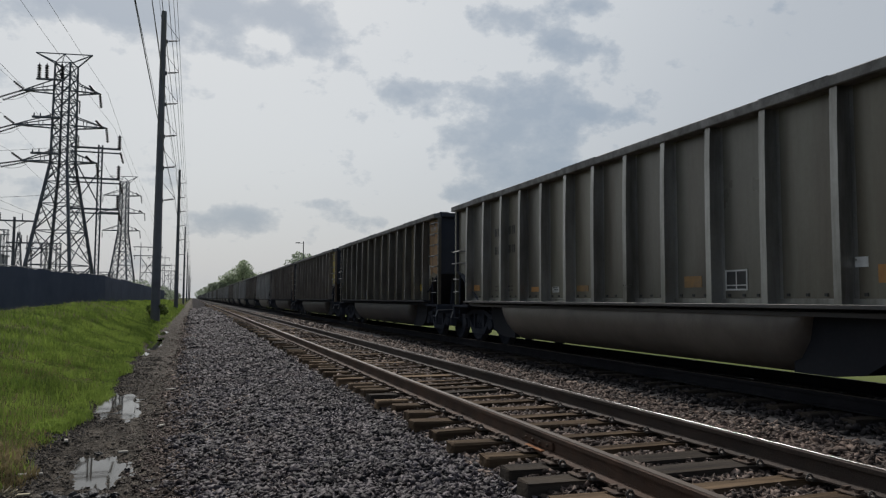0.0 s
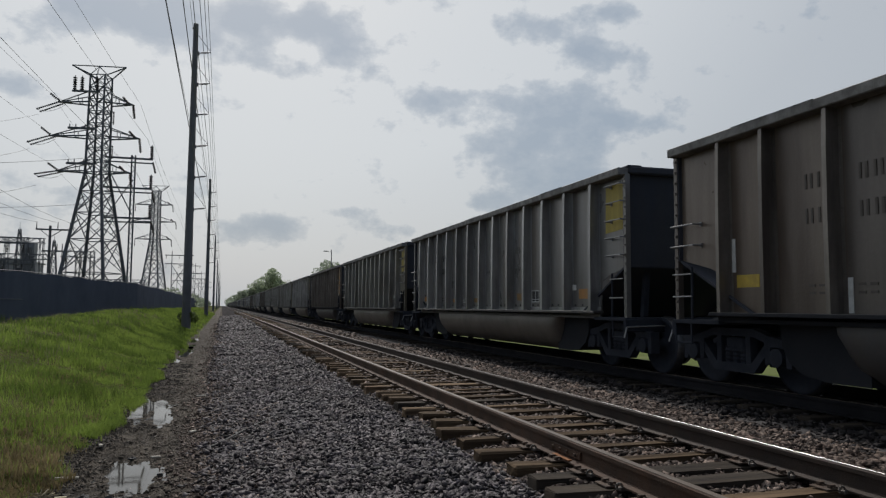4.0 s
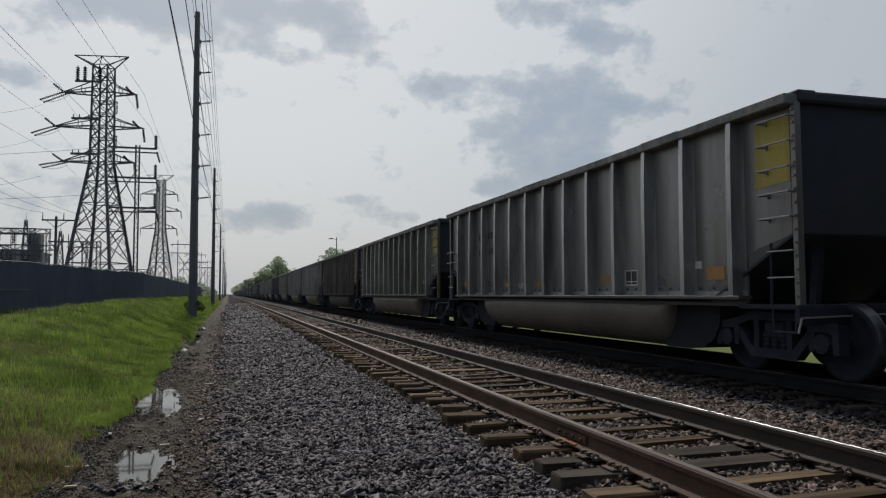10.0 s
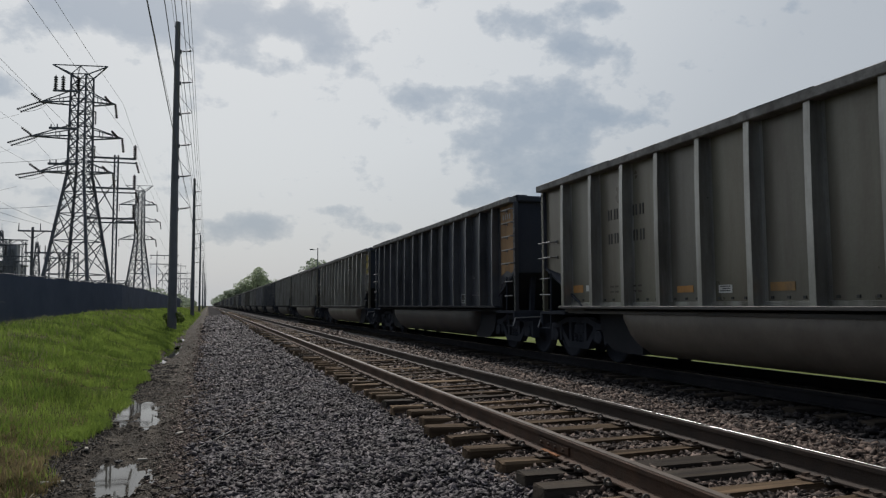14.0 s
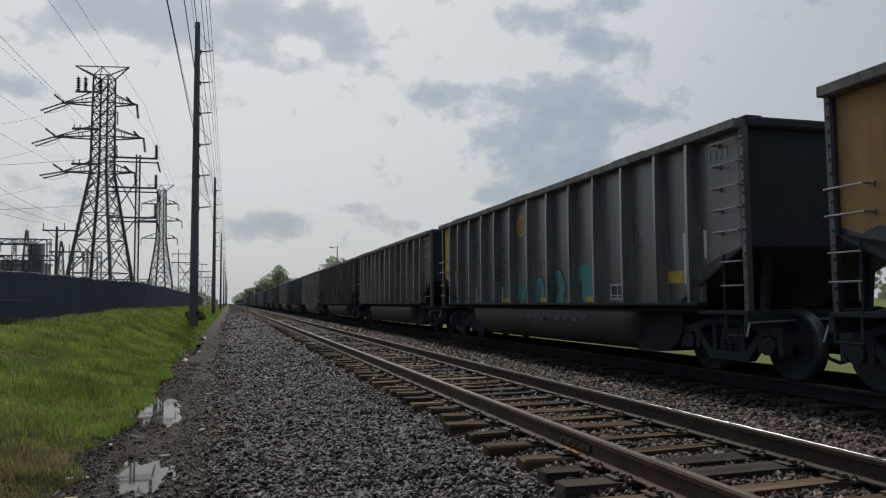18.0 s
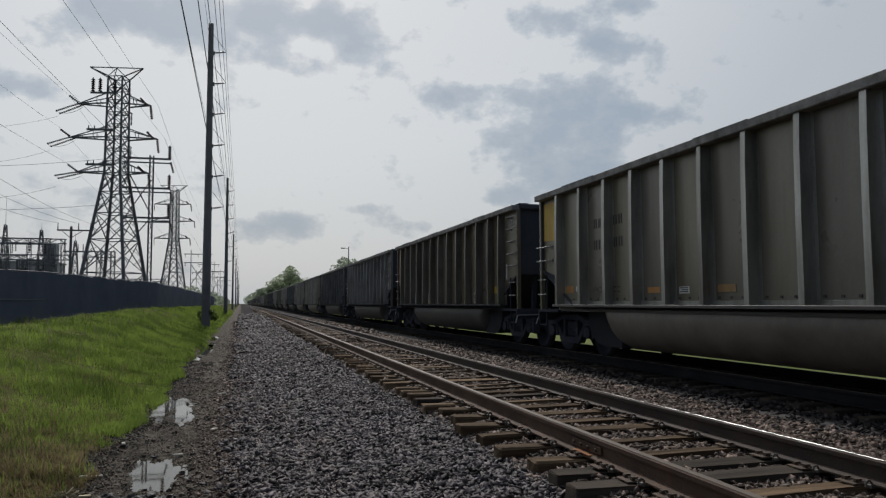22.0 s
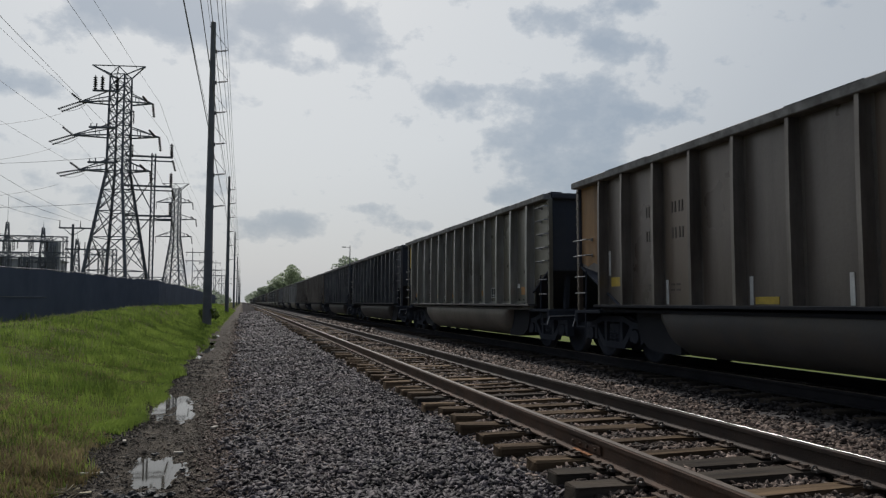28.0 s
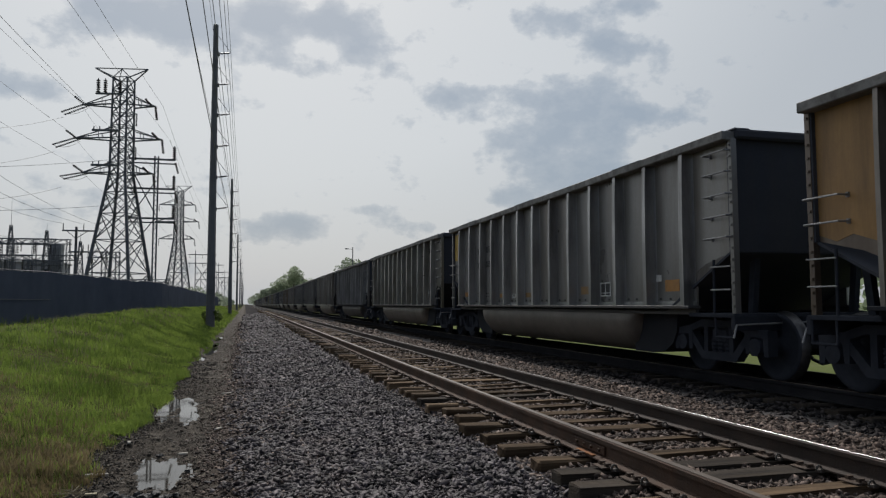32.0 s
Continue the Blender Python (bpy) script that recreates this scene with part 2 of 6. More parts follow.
    if streak:
        # grime dulls the sheet in patches
        worn = math_node(nt, "ADD", math_node(nt, "MULTIPLY", n1, None, vb=0.34), None, vb=rough - 0.15)
        nt.links.new(worn, p.inputs["Roughness"])
    if bump:
        bp = nt.nodes.new("ShaderNodeBump")
        bp.inputs["Strength"].default_value, bp.inputs["Distance"].default_value = bump, deep
        nt.links.new(n2, bp.inputs["Height"])
        nt.links.new(bp.outputs[0], p.inputs["Normal"])
    return m


M = {}
M["ballast"] = material("ballast_bed", (0.024, 0.021, 0.021), (0.045, 0.040, 0.040), 0.95, 0, 0.7, 34.0, 1.0, (0.016, 0.014, 0.014), 0.7, spec=0.03)
M["stone"] = material("crushed_stone", (0.054, 0.047, 0.050), (0.094, 0.082, 0.087), 0.68, 0, 0.6, 60.0, 0.25, (0.056, 0.038, 0.034), 0.6, island=0.93, spec=0.22)
M["stone_brown"] = material("dusty_stone", (0.106, 0.077, 0.062), (0.172, 0.130, 0.106), 0.78, 0, 0.8, 60.0, 0.3, (0.052, 0.035, 0.027), 0.5, island=0.85, spec=0.25)
# soot and the train's shade together, painted into the stones' colour
M["soot_shade_stone"] = material("sooty_shaded_stone", (0.030, 0.028, 0.029), (0.058, 0.053, 0.053), 0.85, 0, 0.8, 60.0, 0.3, (0.075, 0.055, 0.044), 0.3, island=0.6, spec=0.1)
M["path"] = material("fine_gravel_path", (0.062, 0.051, 0.043), (0.105, 0.087, 0.074), 0.95, 0, 0.8, 45.0, 0.9, (0.07, 0.058, 0.048), 0.5, spec=0.03)
M["mud"] = material("wet_mud", (0.062, 0.052, 0.042), (0.190, 0.161, 0.127), 0.85, 0, 3.2, 55.0, 1.0, (0.022, 0.018, 0.014), 0.9, spec=0.08, deep=0.05)
M["clod"] = material("mud_clod", (0.075, 0.063, 0.050), (0.150, 0.126, 0.099), 0.75, 0, 1.5, 60.0, 0.5, (0.05, 0.042, 0.033), 0.6, island=0.5, spec=0.2)
# wet mud, dark enough to double as shade below the grass edge
M["wet_clod"] = material("soaked_shaded_mud_clod", (0.020, 0.017, 0.014), (0.042, 0.036, 0.029), 0.7, 0, 1.5, 60.0, 0.5, (0.06, 0.05, 0.04), 0.3, island=0.4, spec=0.15)
M["tar"] = material("black_wet_clod", (0.008, 0.008, 0.008), (0.02, 0.019, 0.018), 0.6, 0, 8.0, 60.0, 0.8)
M["straw"] = material("bleached_straw", (0.26, 0.22, 0.14), (0.38, 0.33, 0.22), 0.9, 0, 8.0, 60.0, 0.1, island=0.5)
M["soil"] = material("grassy_soil", (0.055, 0.066, 0.018), (0.095, 0.105, 0.028), 0.95, 0, 0.5, 12.0, 0.8, (0.085, 0.066, 0.035), 0.6, spec=0.02)
M["field"] = material("mown_field", (0.115, 0.142, 0.045), (0.155, 0.185, 0.065), 0.95, 0, 0.15, 9.0, 0.3, (0.17, 0.17, 0.09), 0.5, spec=0.02)
M["dirt_far"] = material("bare_track_bed", (0.070, 0.066, 0.066), (0.125, 0.117, 0.114), 0.95, 0, 0.6, 25.0, 0.8, (0.032, 0.029, 0.028), 0.6, spec=0.1)
M["tie"] = material("weathered_timber", (0.068, 0.046, 0.030), (0.205, 0.143, 0.088), 0.9, 0, 3.0, 50.0, 0.6, (0.030, 0.023, 0.017), 0.6, rand=0.5, grain=True, shift=True, spec=0.07)
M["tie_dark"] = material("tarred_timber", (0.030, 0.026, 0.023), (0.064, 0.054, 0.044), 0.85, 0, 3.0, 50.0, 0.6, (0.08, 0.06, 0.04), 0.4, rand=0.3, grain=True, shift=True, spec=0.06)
M["rail_side"] = material("rusty_rail_web", (0.048, 0.031, 0.022), (0.102, 0.066, 0.047), 0.8, 0.1, 2.0, 60.0, 0.3, (0.13, 0.055, 0.025), 0.3, spec=0.25)
M["rail_dark"] = material("oily_dark_rail_web", (0.027, 0.020, 0.016), (0.056, 0.041, 0.032), 0.75, 0.1, 2.0, 60.0, 0.3, (0.075, 0.042, 0.027), 0.3, spec=0.3)
M["rail_top"] = material("dull_rail_head", (0.085, 0.066, 0.052), (0.145, 0.115, 0.090), 0.6, 0.15, 3.0, 80.0, 0.05, (0.06, 0.040, 0.027), 0.5, spec=0.35)
M["rail_bright"] = material("polished_running_edge", (0.29, 0.285, 0.28), (0.37, 0.36, 0.355), 0.33, 1.0, 3.0, 80.0, 0.02, (0.16, 0.14, 0.12), 0.6)
M["rung"] = material("worn_rung", (0.24, 0.24, 0.245), (0.36, 0.355, 0.35), 0.45, 0.4, 8.0, 60.0, 0.2)
# near-black rail: its colour holds the train's shade as well as soot
M["rail_soot_shade"] = material("sooty_shaded_rail", (0.020, 0.020, 0.023), (0.032, 0.031, 0.033), 0.95, 0.0, 2.0, 60.0, 0.3, spec=0.05)
M["rust"] = material("rusted_iron", (0.055, 0.038, 0.028), (0.115, 0.072, 0.046), 0.85, 0.2, 8.0, 60.0, 0.4)
M["rust_bright"] = material("fresh_rust", (0.20, 0.07, 0.02), (0.30, 0.12, 0.035), 0.9, 0.0, 8.0, 60.0, 0.4)
M["silver"] = material("grey_iron", (0.10, 0.088, 0.076), (0.16, 0.14, 0.12), 0.65, 0.3, 8.0, 60.0, 0.3)
M["steel_dark"] = material("sooty_cast_steel", (0.032, 0.036, 0.046), (0.050, 0.054, 0.066), 0.92, 0.0, 4.0, 40.0, 0.2, spec=0.08)
M["wheel_tread"] = material("worn_wheel_tread", (0.10, 0.10, 0.105), (0.17, 0.17, 0.175), 0.4, 0.8, 4.0, 60.0, 0.05, (0.04, 0.04, 0.042), 0.7)
M["lattice"] = material("weathered_lattice_steel", (0.105, 0.113, 0.130), (0.160, 0.170, 0.190), 0.65, 0.2, 1.0, 10.0, 0.1)
M["pole"] = material("dark_steel_pole", (0.12, 0.125, 0.14), (0.18, 0.185, 0.20), 0.65, 0.2, 0.7, 12.0, 0.15, (0.085, 0.08, 0.085), 0.4)
M["insulator"] = material("brown_porcelain", (0.022, 0.020, 0.022), (0.04, 0.036, 0.038), 0.4, 0, 5.0, 30.0, 0.0)
M["wire"] = material("aluminium_cable", (0.12, 0.125, 0.13), (0.18, 0.185, 0.19), 0.6, 0.4, 1.0, 10.0, 0.0)
M["screen"] = material("black_windscreen_fabric", (0.074, 0.088, 0.124), (0.096, 0.112, 0.152), 0.95, 0, 0.8, 60.0, 0.25, rand=0.05, spec=0.05)
M["galv"] = material("galvanised_tube", (0.10, 0.105, 0.115), (0.16, 0.165, 0.175), 0.7, 0.2, 4.0, 30.0, 0.1)
M["brick"] = material("grey_masonry", (0.42, 0.415, 0.42), (0.52, 0.51, 0.515), 0.9, 0, 0.3, 3.0, 0.2, (0.20, 0.20, 0.21), 0.5)
M["tank"] = material("grey_painted_steel", (0.20, 0.21, 0.225), (0.28, 0.29, 0.305), 0.7, 0.1, 0.5, 5.0, 0.1)
M["glass_dark"] = material("dark_window_glass", (0.02, 0.022, 0.025), (0.03, 0.033, 0.036), 0.15, 0, 1.0, 5.0, 0.0)
M["bark"] = material("grey_bark", (0.06, 0.05, 0.04), (0.11, 0.095, 0.08), 0.95, 0, 2.0, 20.0, 0.6)
M["chip"] = material("bleached_wood", (0.40, 0.36, 0.30), (0.50, 0.46, 0.40), 0.9, 0, 8.0, 60.0, 0.2)


def leafy(name, a, b, through=0.35, rough=0.6):
    """Leaves and blades: two tones by piece, some light passing through."""
    m = bpy.data.materials.new(name)
    m.use_nodes = True
    nt = m.node_tree
    p = nt.nodes["Principled BSDF"]
    geo = nt.nodes.new("ShaderNodeNewGeometry").outputs["Random Per Island"]
    coord = nt.nodes.new("ShaderNodeTexCoord").outputs["Object"]
    n1 = ramp_node(nt, noise_node(nt, coord, 1.0, 4.0, 0.6), ((0.36, 0.0), (0.64, 1.0)))
    fac = math_node(nt, "ADD", math_node(nt, "MULTIPLY", geo, None, vb=0.22), math_node(nt, "MULTIPLY", n1, None, vb=0.78))
    col = mix_node(nt, fac, a, b)
    nt.links.new(col, p.inputs["Base Color"])
    p.inputs["Roughness"].default_value = rough
    p.inputs["Specular IOR Level"].default_value = 0.25
    tr = nt.nodes.new("ShaderNodeBsdfTranslucent")
    nt.links.new(col, tr.inputs["Color"])
    mx = nt.nodes.new("ShaderNodeMixShader")
    mx.inputs[0].default_value = through
    nt.links.new(p.outputs[0], mx.inputs[1])
    nt.links.new(tr.outputs[0], mx.inputs[2])
    nt.links.new(mx.outputs[0], nt.nodes["Material Output"].inputs["Surface"])
    return m


M["blade"] = leafy("fresh_grass", (0.088, 0.140, 0.024), (0.270, 0.360, 0.074), 0.5)
M["blade_dry"] = leafy("dry_grass", (0.125, 0.098, 0.048), (0.300, 0.240, 0.130), 0.4)
# tuft and bright: shaded and sunlit tones of the bank grass, set by colour
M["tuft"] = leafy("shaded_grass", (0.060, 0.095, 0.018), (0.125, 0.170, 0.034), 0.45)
M["bright"] = leafy("lit_grass", (0.19, 0.27, 0.04), (0.33, 0.43, 0.08), 0.5)
M["weed"] = leafy("dark_weed", (0.055, 0.085, 0.02), (0.10, 0.14, 0.035), 0.4)
M["leaf"] = leafy("spring_leaf", (0.22, 0.27, 0.17), (0.32, 0.37, 0.25), 0.7)
M["leaf_dark"] = leafy("dull_leaf", (0.21, 0.25, 0.18), (0.28, 0.32, 0.24), 0.7)
M["seed_head"] = leafy("seed_heads", (0.15, 0.12, 0.10), (0.26, 0.21, 0.16), 0.4)


def water_material():
    m = bpy.data.materials.new("still_water")
    m.use_nodes = True
    p = m.node_tree.nodes["Principled BSDF"]
    p.inputs["Base Color"].default_value = (0.05, 0.045, 0.037, 1)
    p.inputs["Roughness"].default_value = 0.03
    p.inputs["IOR"].default_value = 1.33
    return m


M["water"] = water_material()

# car paints: body, then the panels and letters
PAINT = {
    "olive": material("dusty_olive_grey_paint", (0.148, 0.140, 0.108), (0.205, 0.193, 0.152), 0.30, 0.20, 0.7, 20.0, 0.08, (0.085, 0.064, 0.046), 0.75, True, shift=True, bays=0.13),
    "grey": material("dull_aluminium_sheet", (0.185, 0.18, 0.172), (0.265, 0.258, 0.245), 0.30, 0.26, 0.7, 20.0, 0.08, (0.10, 0.077, 0.058), 0.75, True, shift=True, bays=0.13),
    "brown": material("sooty_brown_paint", (0.138, 0.113, 0.093), (0.189, 0.157, 0.130), 0.30, 0.20, 0.7, 20.0, 0.1, (0.062, 0.045, 0.036), 0.75, True, shift=True, bays=0.13),
    "drab": material("sooty_olive_brown_paint", (0.128, 0.110, 0.076), (0.180, 0.158, 0.114), 0.32, 0.18, 0.7, 20.0, 0.1, (0.055, 0.042, 0.033), 0.75, True, shift=True, bays=0.13),
    "black": material("faded_black_paint", (0.038, 0.042, 0.052), (0.062, 0.067, 0.080), 0.34, 0.1, 0.7, 20.0, 0.1, (0.11, 0.10, 0.095), 0.5, True, shift=True, bays=0.13),
    "slate": material("dark_slate_grey_paint", (0.13, 0.13, 0.133), (0.19, 0.188, 0.19), 0.30, 0.20, 0.7, 20.0, 0.1, (0.075, 0.060, 0.050), 0.7, True, shift=True, bays=0.13),
}
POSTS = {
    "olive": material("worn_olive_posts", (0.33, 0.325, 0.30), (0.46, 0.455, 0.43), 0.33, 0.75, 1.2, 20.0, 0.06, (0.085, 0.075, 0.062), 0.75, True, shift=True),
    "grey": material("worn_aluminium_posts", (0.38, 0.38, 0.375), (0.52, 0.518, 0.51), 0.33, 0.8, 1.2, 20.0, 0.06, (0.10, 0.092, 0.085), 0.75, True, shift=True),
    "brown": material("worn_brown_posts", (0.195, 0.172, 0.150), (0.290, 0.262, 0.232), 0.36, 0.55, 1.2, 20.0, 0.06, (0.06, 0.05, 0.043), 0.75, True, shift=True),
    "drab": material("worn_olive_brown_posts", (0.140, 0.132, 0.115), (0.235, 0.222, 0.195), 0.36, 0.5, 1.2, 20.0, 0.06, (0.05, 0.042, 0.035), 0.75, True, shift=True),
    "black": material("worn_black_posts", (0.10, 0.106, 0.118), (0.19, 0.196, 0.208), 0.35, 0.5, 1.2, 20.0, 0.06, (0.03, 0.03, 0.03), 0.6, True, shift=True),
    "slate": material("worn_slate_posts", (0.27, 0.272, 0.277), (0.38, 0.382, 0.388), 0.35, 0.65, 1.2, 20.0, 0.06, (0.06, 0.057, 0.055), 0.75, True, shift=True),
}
M["chord"] = material("worn_top_chord", (0.17, 0.167, 0.16), (0.30, 0.295, 0.285), 0.75, 0.05, 2.2, 25.0, 0.2, (0.05, 0.045, 0.04), 0.65, spec=0.25)
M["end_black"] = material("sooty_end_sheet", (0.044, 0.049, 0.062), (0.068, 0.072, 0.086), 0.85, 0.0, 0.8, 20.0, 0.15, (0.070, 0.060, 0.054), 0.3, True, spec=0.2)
M["tub"] = material("dirty_tub_plate", (0.145, 0.128, 0.110), (0.205, 0.180, 0.153), 0.48, 0.1, 0.8, 20.0, 0.08, (0.05, 0.040, 0.032), 0.5, shift=True)
M["tub_dark"] = material("black_tub_plate", (0.048, 0.047, 0.049), (0.080, 0.076, 0.074), 0.6, 0.1, 0.8, 20.0, 0.08, (0.09, 0.07, 0.045), 0.4, shift=True)
M["chute"] = material("sooty_chute_plate", (0.022, 0.024, 0.029), (0.036, 0.037, 0.042), 0.9, 0.0, 0.8, 20.0, 0.1, spec=0.15)
M["yellow"] = material("faded_yellow_paint", (0.40, 0.31, 0.055), (0.50, 0.39, 0.08), 0.6, 0, 1.5, 20.0, 0.05, (0.14, 0.11, 0.04), 0.55, True, shift=True)
M["orange"] = material("faded_orange_paint", (0.36, 0.20, 0.072), (0.45, 0.262, 0.098), 0.6, 0, 1.5, 20.0, 0.05, (0.12, 0.07, 0.035), 0.65, True, shift=True)
M["tan"] = material("sooty_orange_paint", (0.29, 0.165, 0.07), (0.37, 0.215, 0.095), 0.65, 0, 1.5, 20.0, 0.05, (0.07, 0.045, 0.03), 0.6, True, shift=True)
M["mark_yellow"] = material("yellow_reflector", (0.50, 0.34, 0.04), (0.58, 0.42, 0.06), 0.5, 0, 3.0, 30.0, 0.0, (0.25, 0.17, 0.04), 0.5)
M["mark_orange"] = material("orange_reflector", (0.42, 0.19, 0.045), (0.50, 0.25, 0.07), 0.5, 0, 3.0, 30.0, 0.0, (0.22, 0.12, 0.05), 0.5)
M["mark_white"] = material("white_decal", (0.60, 0.60, 0.57), (0.72, 0.72, 0.69), 0.6, 0, 3.0, 30.0, 0.0, (0.30, 0.29, 0.27), 0.4)
M["letter_dark"] = material("dark_lettering", (0.035, 0.035, 0.035), (0.06, 0.06, 0.058), 0.7, 0, 4.0, 30.0, 0.0)
M["mark_dull"] = material("faded_reflector", (0.30, 0.17, 0.06), (0.36, 0.21, 0.08), 0.6, 0, 3.0, 30.0, 0.0, (0.15, 0.11, 0.07), 0.7)
M["letter_faint"] = material("sooted_lettering", (0.082, 0.070, 0.061), (0.11, 0.094, 0.082), 0.7, 0, 4.0, 30.0, 0.0)
M["letter_light"] = material("worn_light_lettering", (0.30, 0.30, 0.30), (0.42, 0.42, 0.41), 0.7, 0, 4.0, 30.0, 0.0, (0.08, 0.08, 0.08), 0.6)
M["purple"] = material("purple_spray_paint", (0.095, 0.060, 0.095), (0.13, 0.08, 0.125), 0.6, 0, 4.0, 30.0, 0.0, (0.07, 0.06, 0.07), 0.8)
M["tag_pale"] = material("pale_spray_paint", (0.24, 0.25, 0.26), (0.34, 0.35, 0.36), 0.7, 0, 4.0, 30.0, 0.0, (0.14, 0.14, 0.14), 0.6)
M["amber"] = material("amber_paint", (0.50, 0.33, 0.055), (0.60, 0.41, 0.075), 0.6, 0, 1.5, 20.0, 0.05, (0.22, 0.14, 0.05), 0.5, True, shift=True)
M["soot"] = material("sooted_orange_paint", (0.16, 0.10, 0.06), (0.24, 0.14, 0.075), 0.75, 0, 1.5, 20.0, 0.05, (0.06, 0.045, 0.038), 0.85, True, shift=True)
M["teal"] = material("teal_spray_paint", (0.05, 0.24, 0.25), (0.08, 0.33, 0.33), 0.6, 0, 4.0, 30.0, 0.0, (0.10, 0.13, 0.13), 0.6)

# ---- mesh helpers ----


def mesh_of(name, bm, mat):
    me = bpy.data.meshes.new(name)
    bm.to_mesh(me)
    bm.free()
    me.materials.append(mat)
    return me


def part(name, bm, mat, parent, label="", m=None):
    me = bm if isinstance(bm, bpy.types.Mesh) else mesh_of(name, bm, mat)
    ob = new(name, me)
    ob.parent = parent
    if m is not None:
        ob.matrix_basis = m
    if label:
        ob["label"] = label
    return ob


def solo(name, bm, mat, m=None):
    ob = new(name, bm if isinstance(bm, bpy.types.Mesh) else mesh_of(name, bm, mat))
    if m is not None:
        ob.matrix_basis = m
    return ob


def box(bm, x0, x1, y0, y1, z0, z1, bevel=0.0):
    v = [bm.verts.new(p) for p in ((x0, y0, z0), (x1, y0, z0), (x1, y1, z0), (x0, y1, z0), (x0, y0, z1), (x1, y0, z1), (x1, y1, z1), (x0, y1, z1))]
    faces = [bm.faces.new([v[i] for i in f]) for f in ((3, 2, 1, 0), (4, 5, 6, 7), (0, 1, 5, 4), (1, 2, 6, 5), (2, 3, 7, 6), (3, 0, 4, 7))]
    if bevel:
        edges = list({e for f in faces for e in f.edges})
        bmesh.ops.bevel(bm, geom=edges, offset=bevel, segments=1, affect="EDGES")
    return bm


def boxed(*args, bevel=0.0):
    return box(bmesh.new(), *args, bevel=bevel)


def beam(bm, a, b, w, sides=4, w2=None):
    """A straight bar from a to b."""
    a, b = Vector(a), Vector(b)
    d = b - a
    side = d.cross(Vector((0.13, 0.21, 0.97)) if abs(d.normalized().z) < 0.98 else Vector((1, 0.1, 0))).normalized()
    up = d.cross(side).normalized()
    rings = []
    for p, r in ((a, w / 2), (b, (w if w2 is None else w2) / 2)):
        k = r * (1.414 if sides == 4 else 1.0)
        rings.append([bm.verts.new(p + k * (math.cos(q) * side + math.sin(q) * up)) for q in (2 * math.pi * (i + 0.5) / sides for i in range(sides))])
    for i in range(sides):
        j = (i + 1) % sides
        bm.faces.new((rings[0][i], rings[0][j], rings[1][j], rings[1][i]))
    bm.faces.new(rings[0][::-1])
    bm.faces.new(rings[1])
    return bm


def lathe(bm, profile, axis="z", sides=16, at=(0, 0, 0)):
    """Turns (radius, height) pairs round an axis."""
    rings = []
    for r, h in profile:
        ring = []
        for i in range(sides):
            q = 2 * math.pi * i / sides
            c, s = r * math.cos(q), r * math.sin(q)
            p = (c, s, h) if axis == "z" else (h, c, s) if axis == "x" else (s, h, c)
            ring.append(bm.verts.new(Vector(p) + Vector(at)))
        rings.append(ring)
    for a, b in zip(rings, rings[1:]):
        for i in range(sides):
            j = (i + 1) % sides
            bm.faces.new((a[i], a[j], b[j], b[i]))
    bm.faces.new(rings[0][::-1])
    bm.faces.new(rings[-1])
    return bm


def plate(bm, pts, x0, x1):
    """A plate of outline pts (y, z) between x0 and x1."""
    a = [bm.verts.new((x0, y, z)) for y, z in pts]
    b = [bm.verts.new((x1, y, z)) for y, z in pts]
    n = len(pts)
    for i in range(n):
        j = (i + 1) % n
        bm.faces.new((a[i], a[j], b[j], b[i]))
    bm.faces.new(a[::-1])
    bm.faces.new(b)
    return bm


def extruded(bm, outline, y0, y1):
    """A bar of cross-section outline (x, z) from y0 to y1."""
    a = [bm.verts.new((x, y0, z)) for x, z in outline]
    b = [bm.verts.new((x, y1, z)) for x, z in outline]
    n = len(outline)
    for i in range(n):
        j = (i + 1) % n
        bm.faces.new((a[i], b[i], b[j], a[j]))
    bm.faces.new(a)
    bm.faces.new(b[::-1])
    return bm


def thing(name, m, label, category, group="", kind=""):
    ob = new(name)
    ob.empty_display_size = 0.2
    ob.matrix_basis = m
    return tagged(ob, label, category, group, kind)


def raw_mesh(name, verts, faces, mat):
    me = bpy.data.meshes.new(name)
    verts = np.asarray(verts, dtype=np.float32).reshape(-1, 3)
    faces = np.asarray(faces, dtype=np.int32)
    me.vertices.add(len(verts))
    me.vertices.foreach_set("co", verts.ravel())
    n, k = faces.shape
    me.loops.add(n * k)
    me.polygons.add(n)
    me.loops.foreach_set("vertex_index", faces.ravel())
    me.polygons.foreach_set("loop_start", np.arange(0, n * k, k, dtype=np.int32))
    me.materials.append(mat)
    me.update(calc_edges=True)
    return me


# ---- ground ----


def smooth(a, b, x):
    t = np.clip((np.asarray(x, dtype=float) - a) / (b - a), 0, 1)
    return t * t * (3 - 2 * t)


# puddles: centre x, centre y, half width, half length, turn
PUDDLES = ((-1.18, 12.5, 0.15, 2.1, -0.05), (-0.82, 12.1, 0.18, 1.5, -0.04), (-1.02, 13.2, 0.15, 0.7, 0.0), (-0.78, 7.75, 0.30, 0.93, -0.09), (-1.26, 23.2, 0.13, 1.0, 0.01), (-1.16, 27.5, 0.20, 2.8, 0.01), (-1.10, 31.5, 0.13, 1.3, 0.0), (-1.20, 36.8, 0.17, 2.6, 0.0))
WATER_Z = -0.325


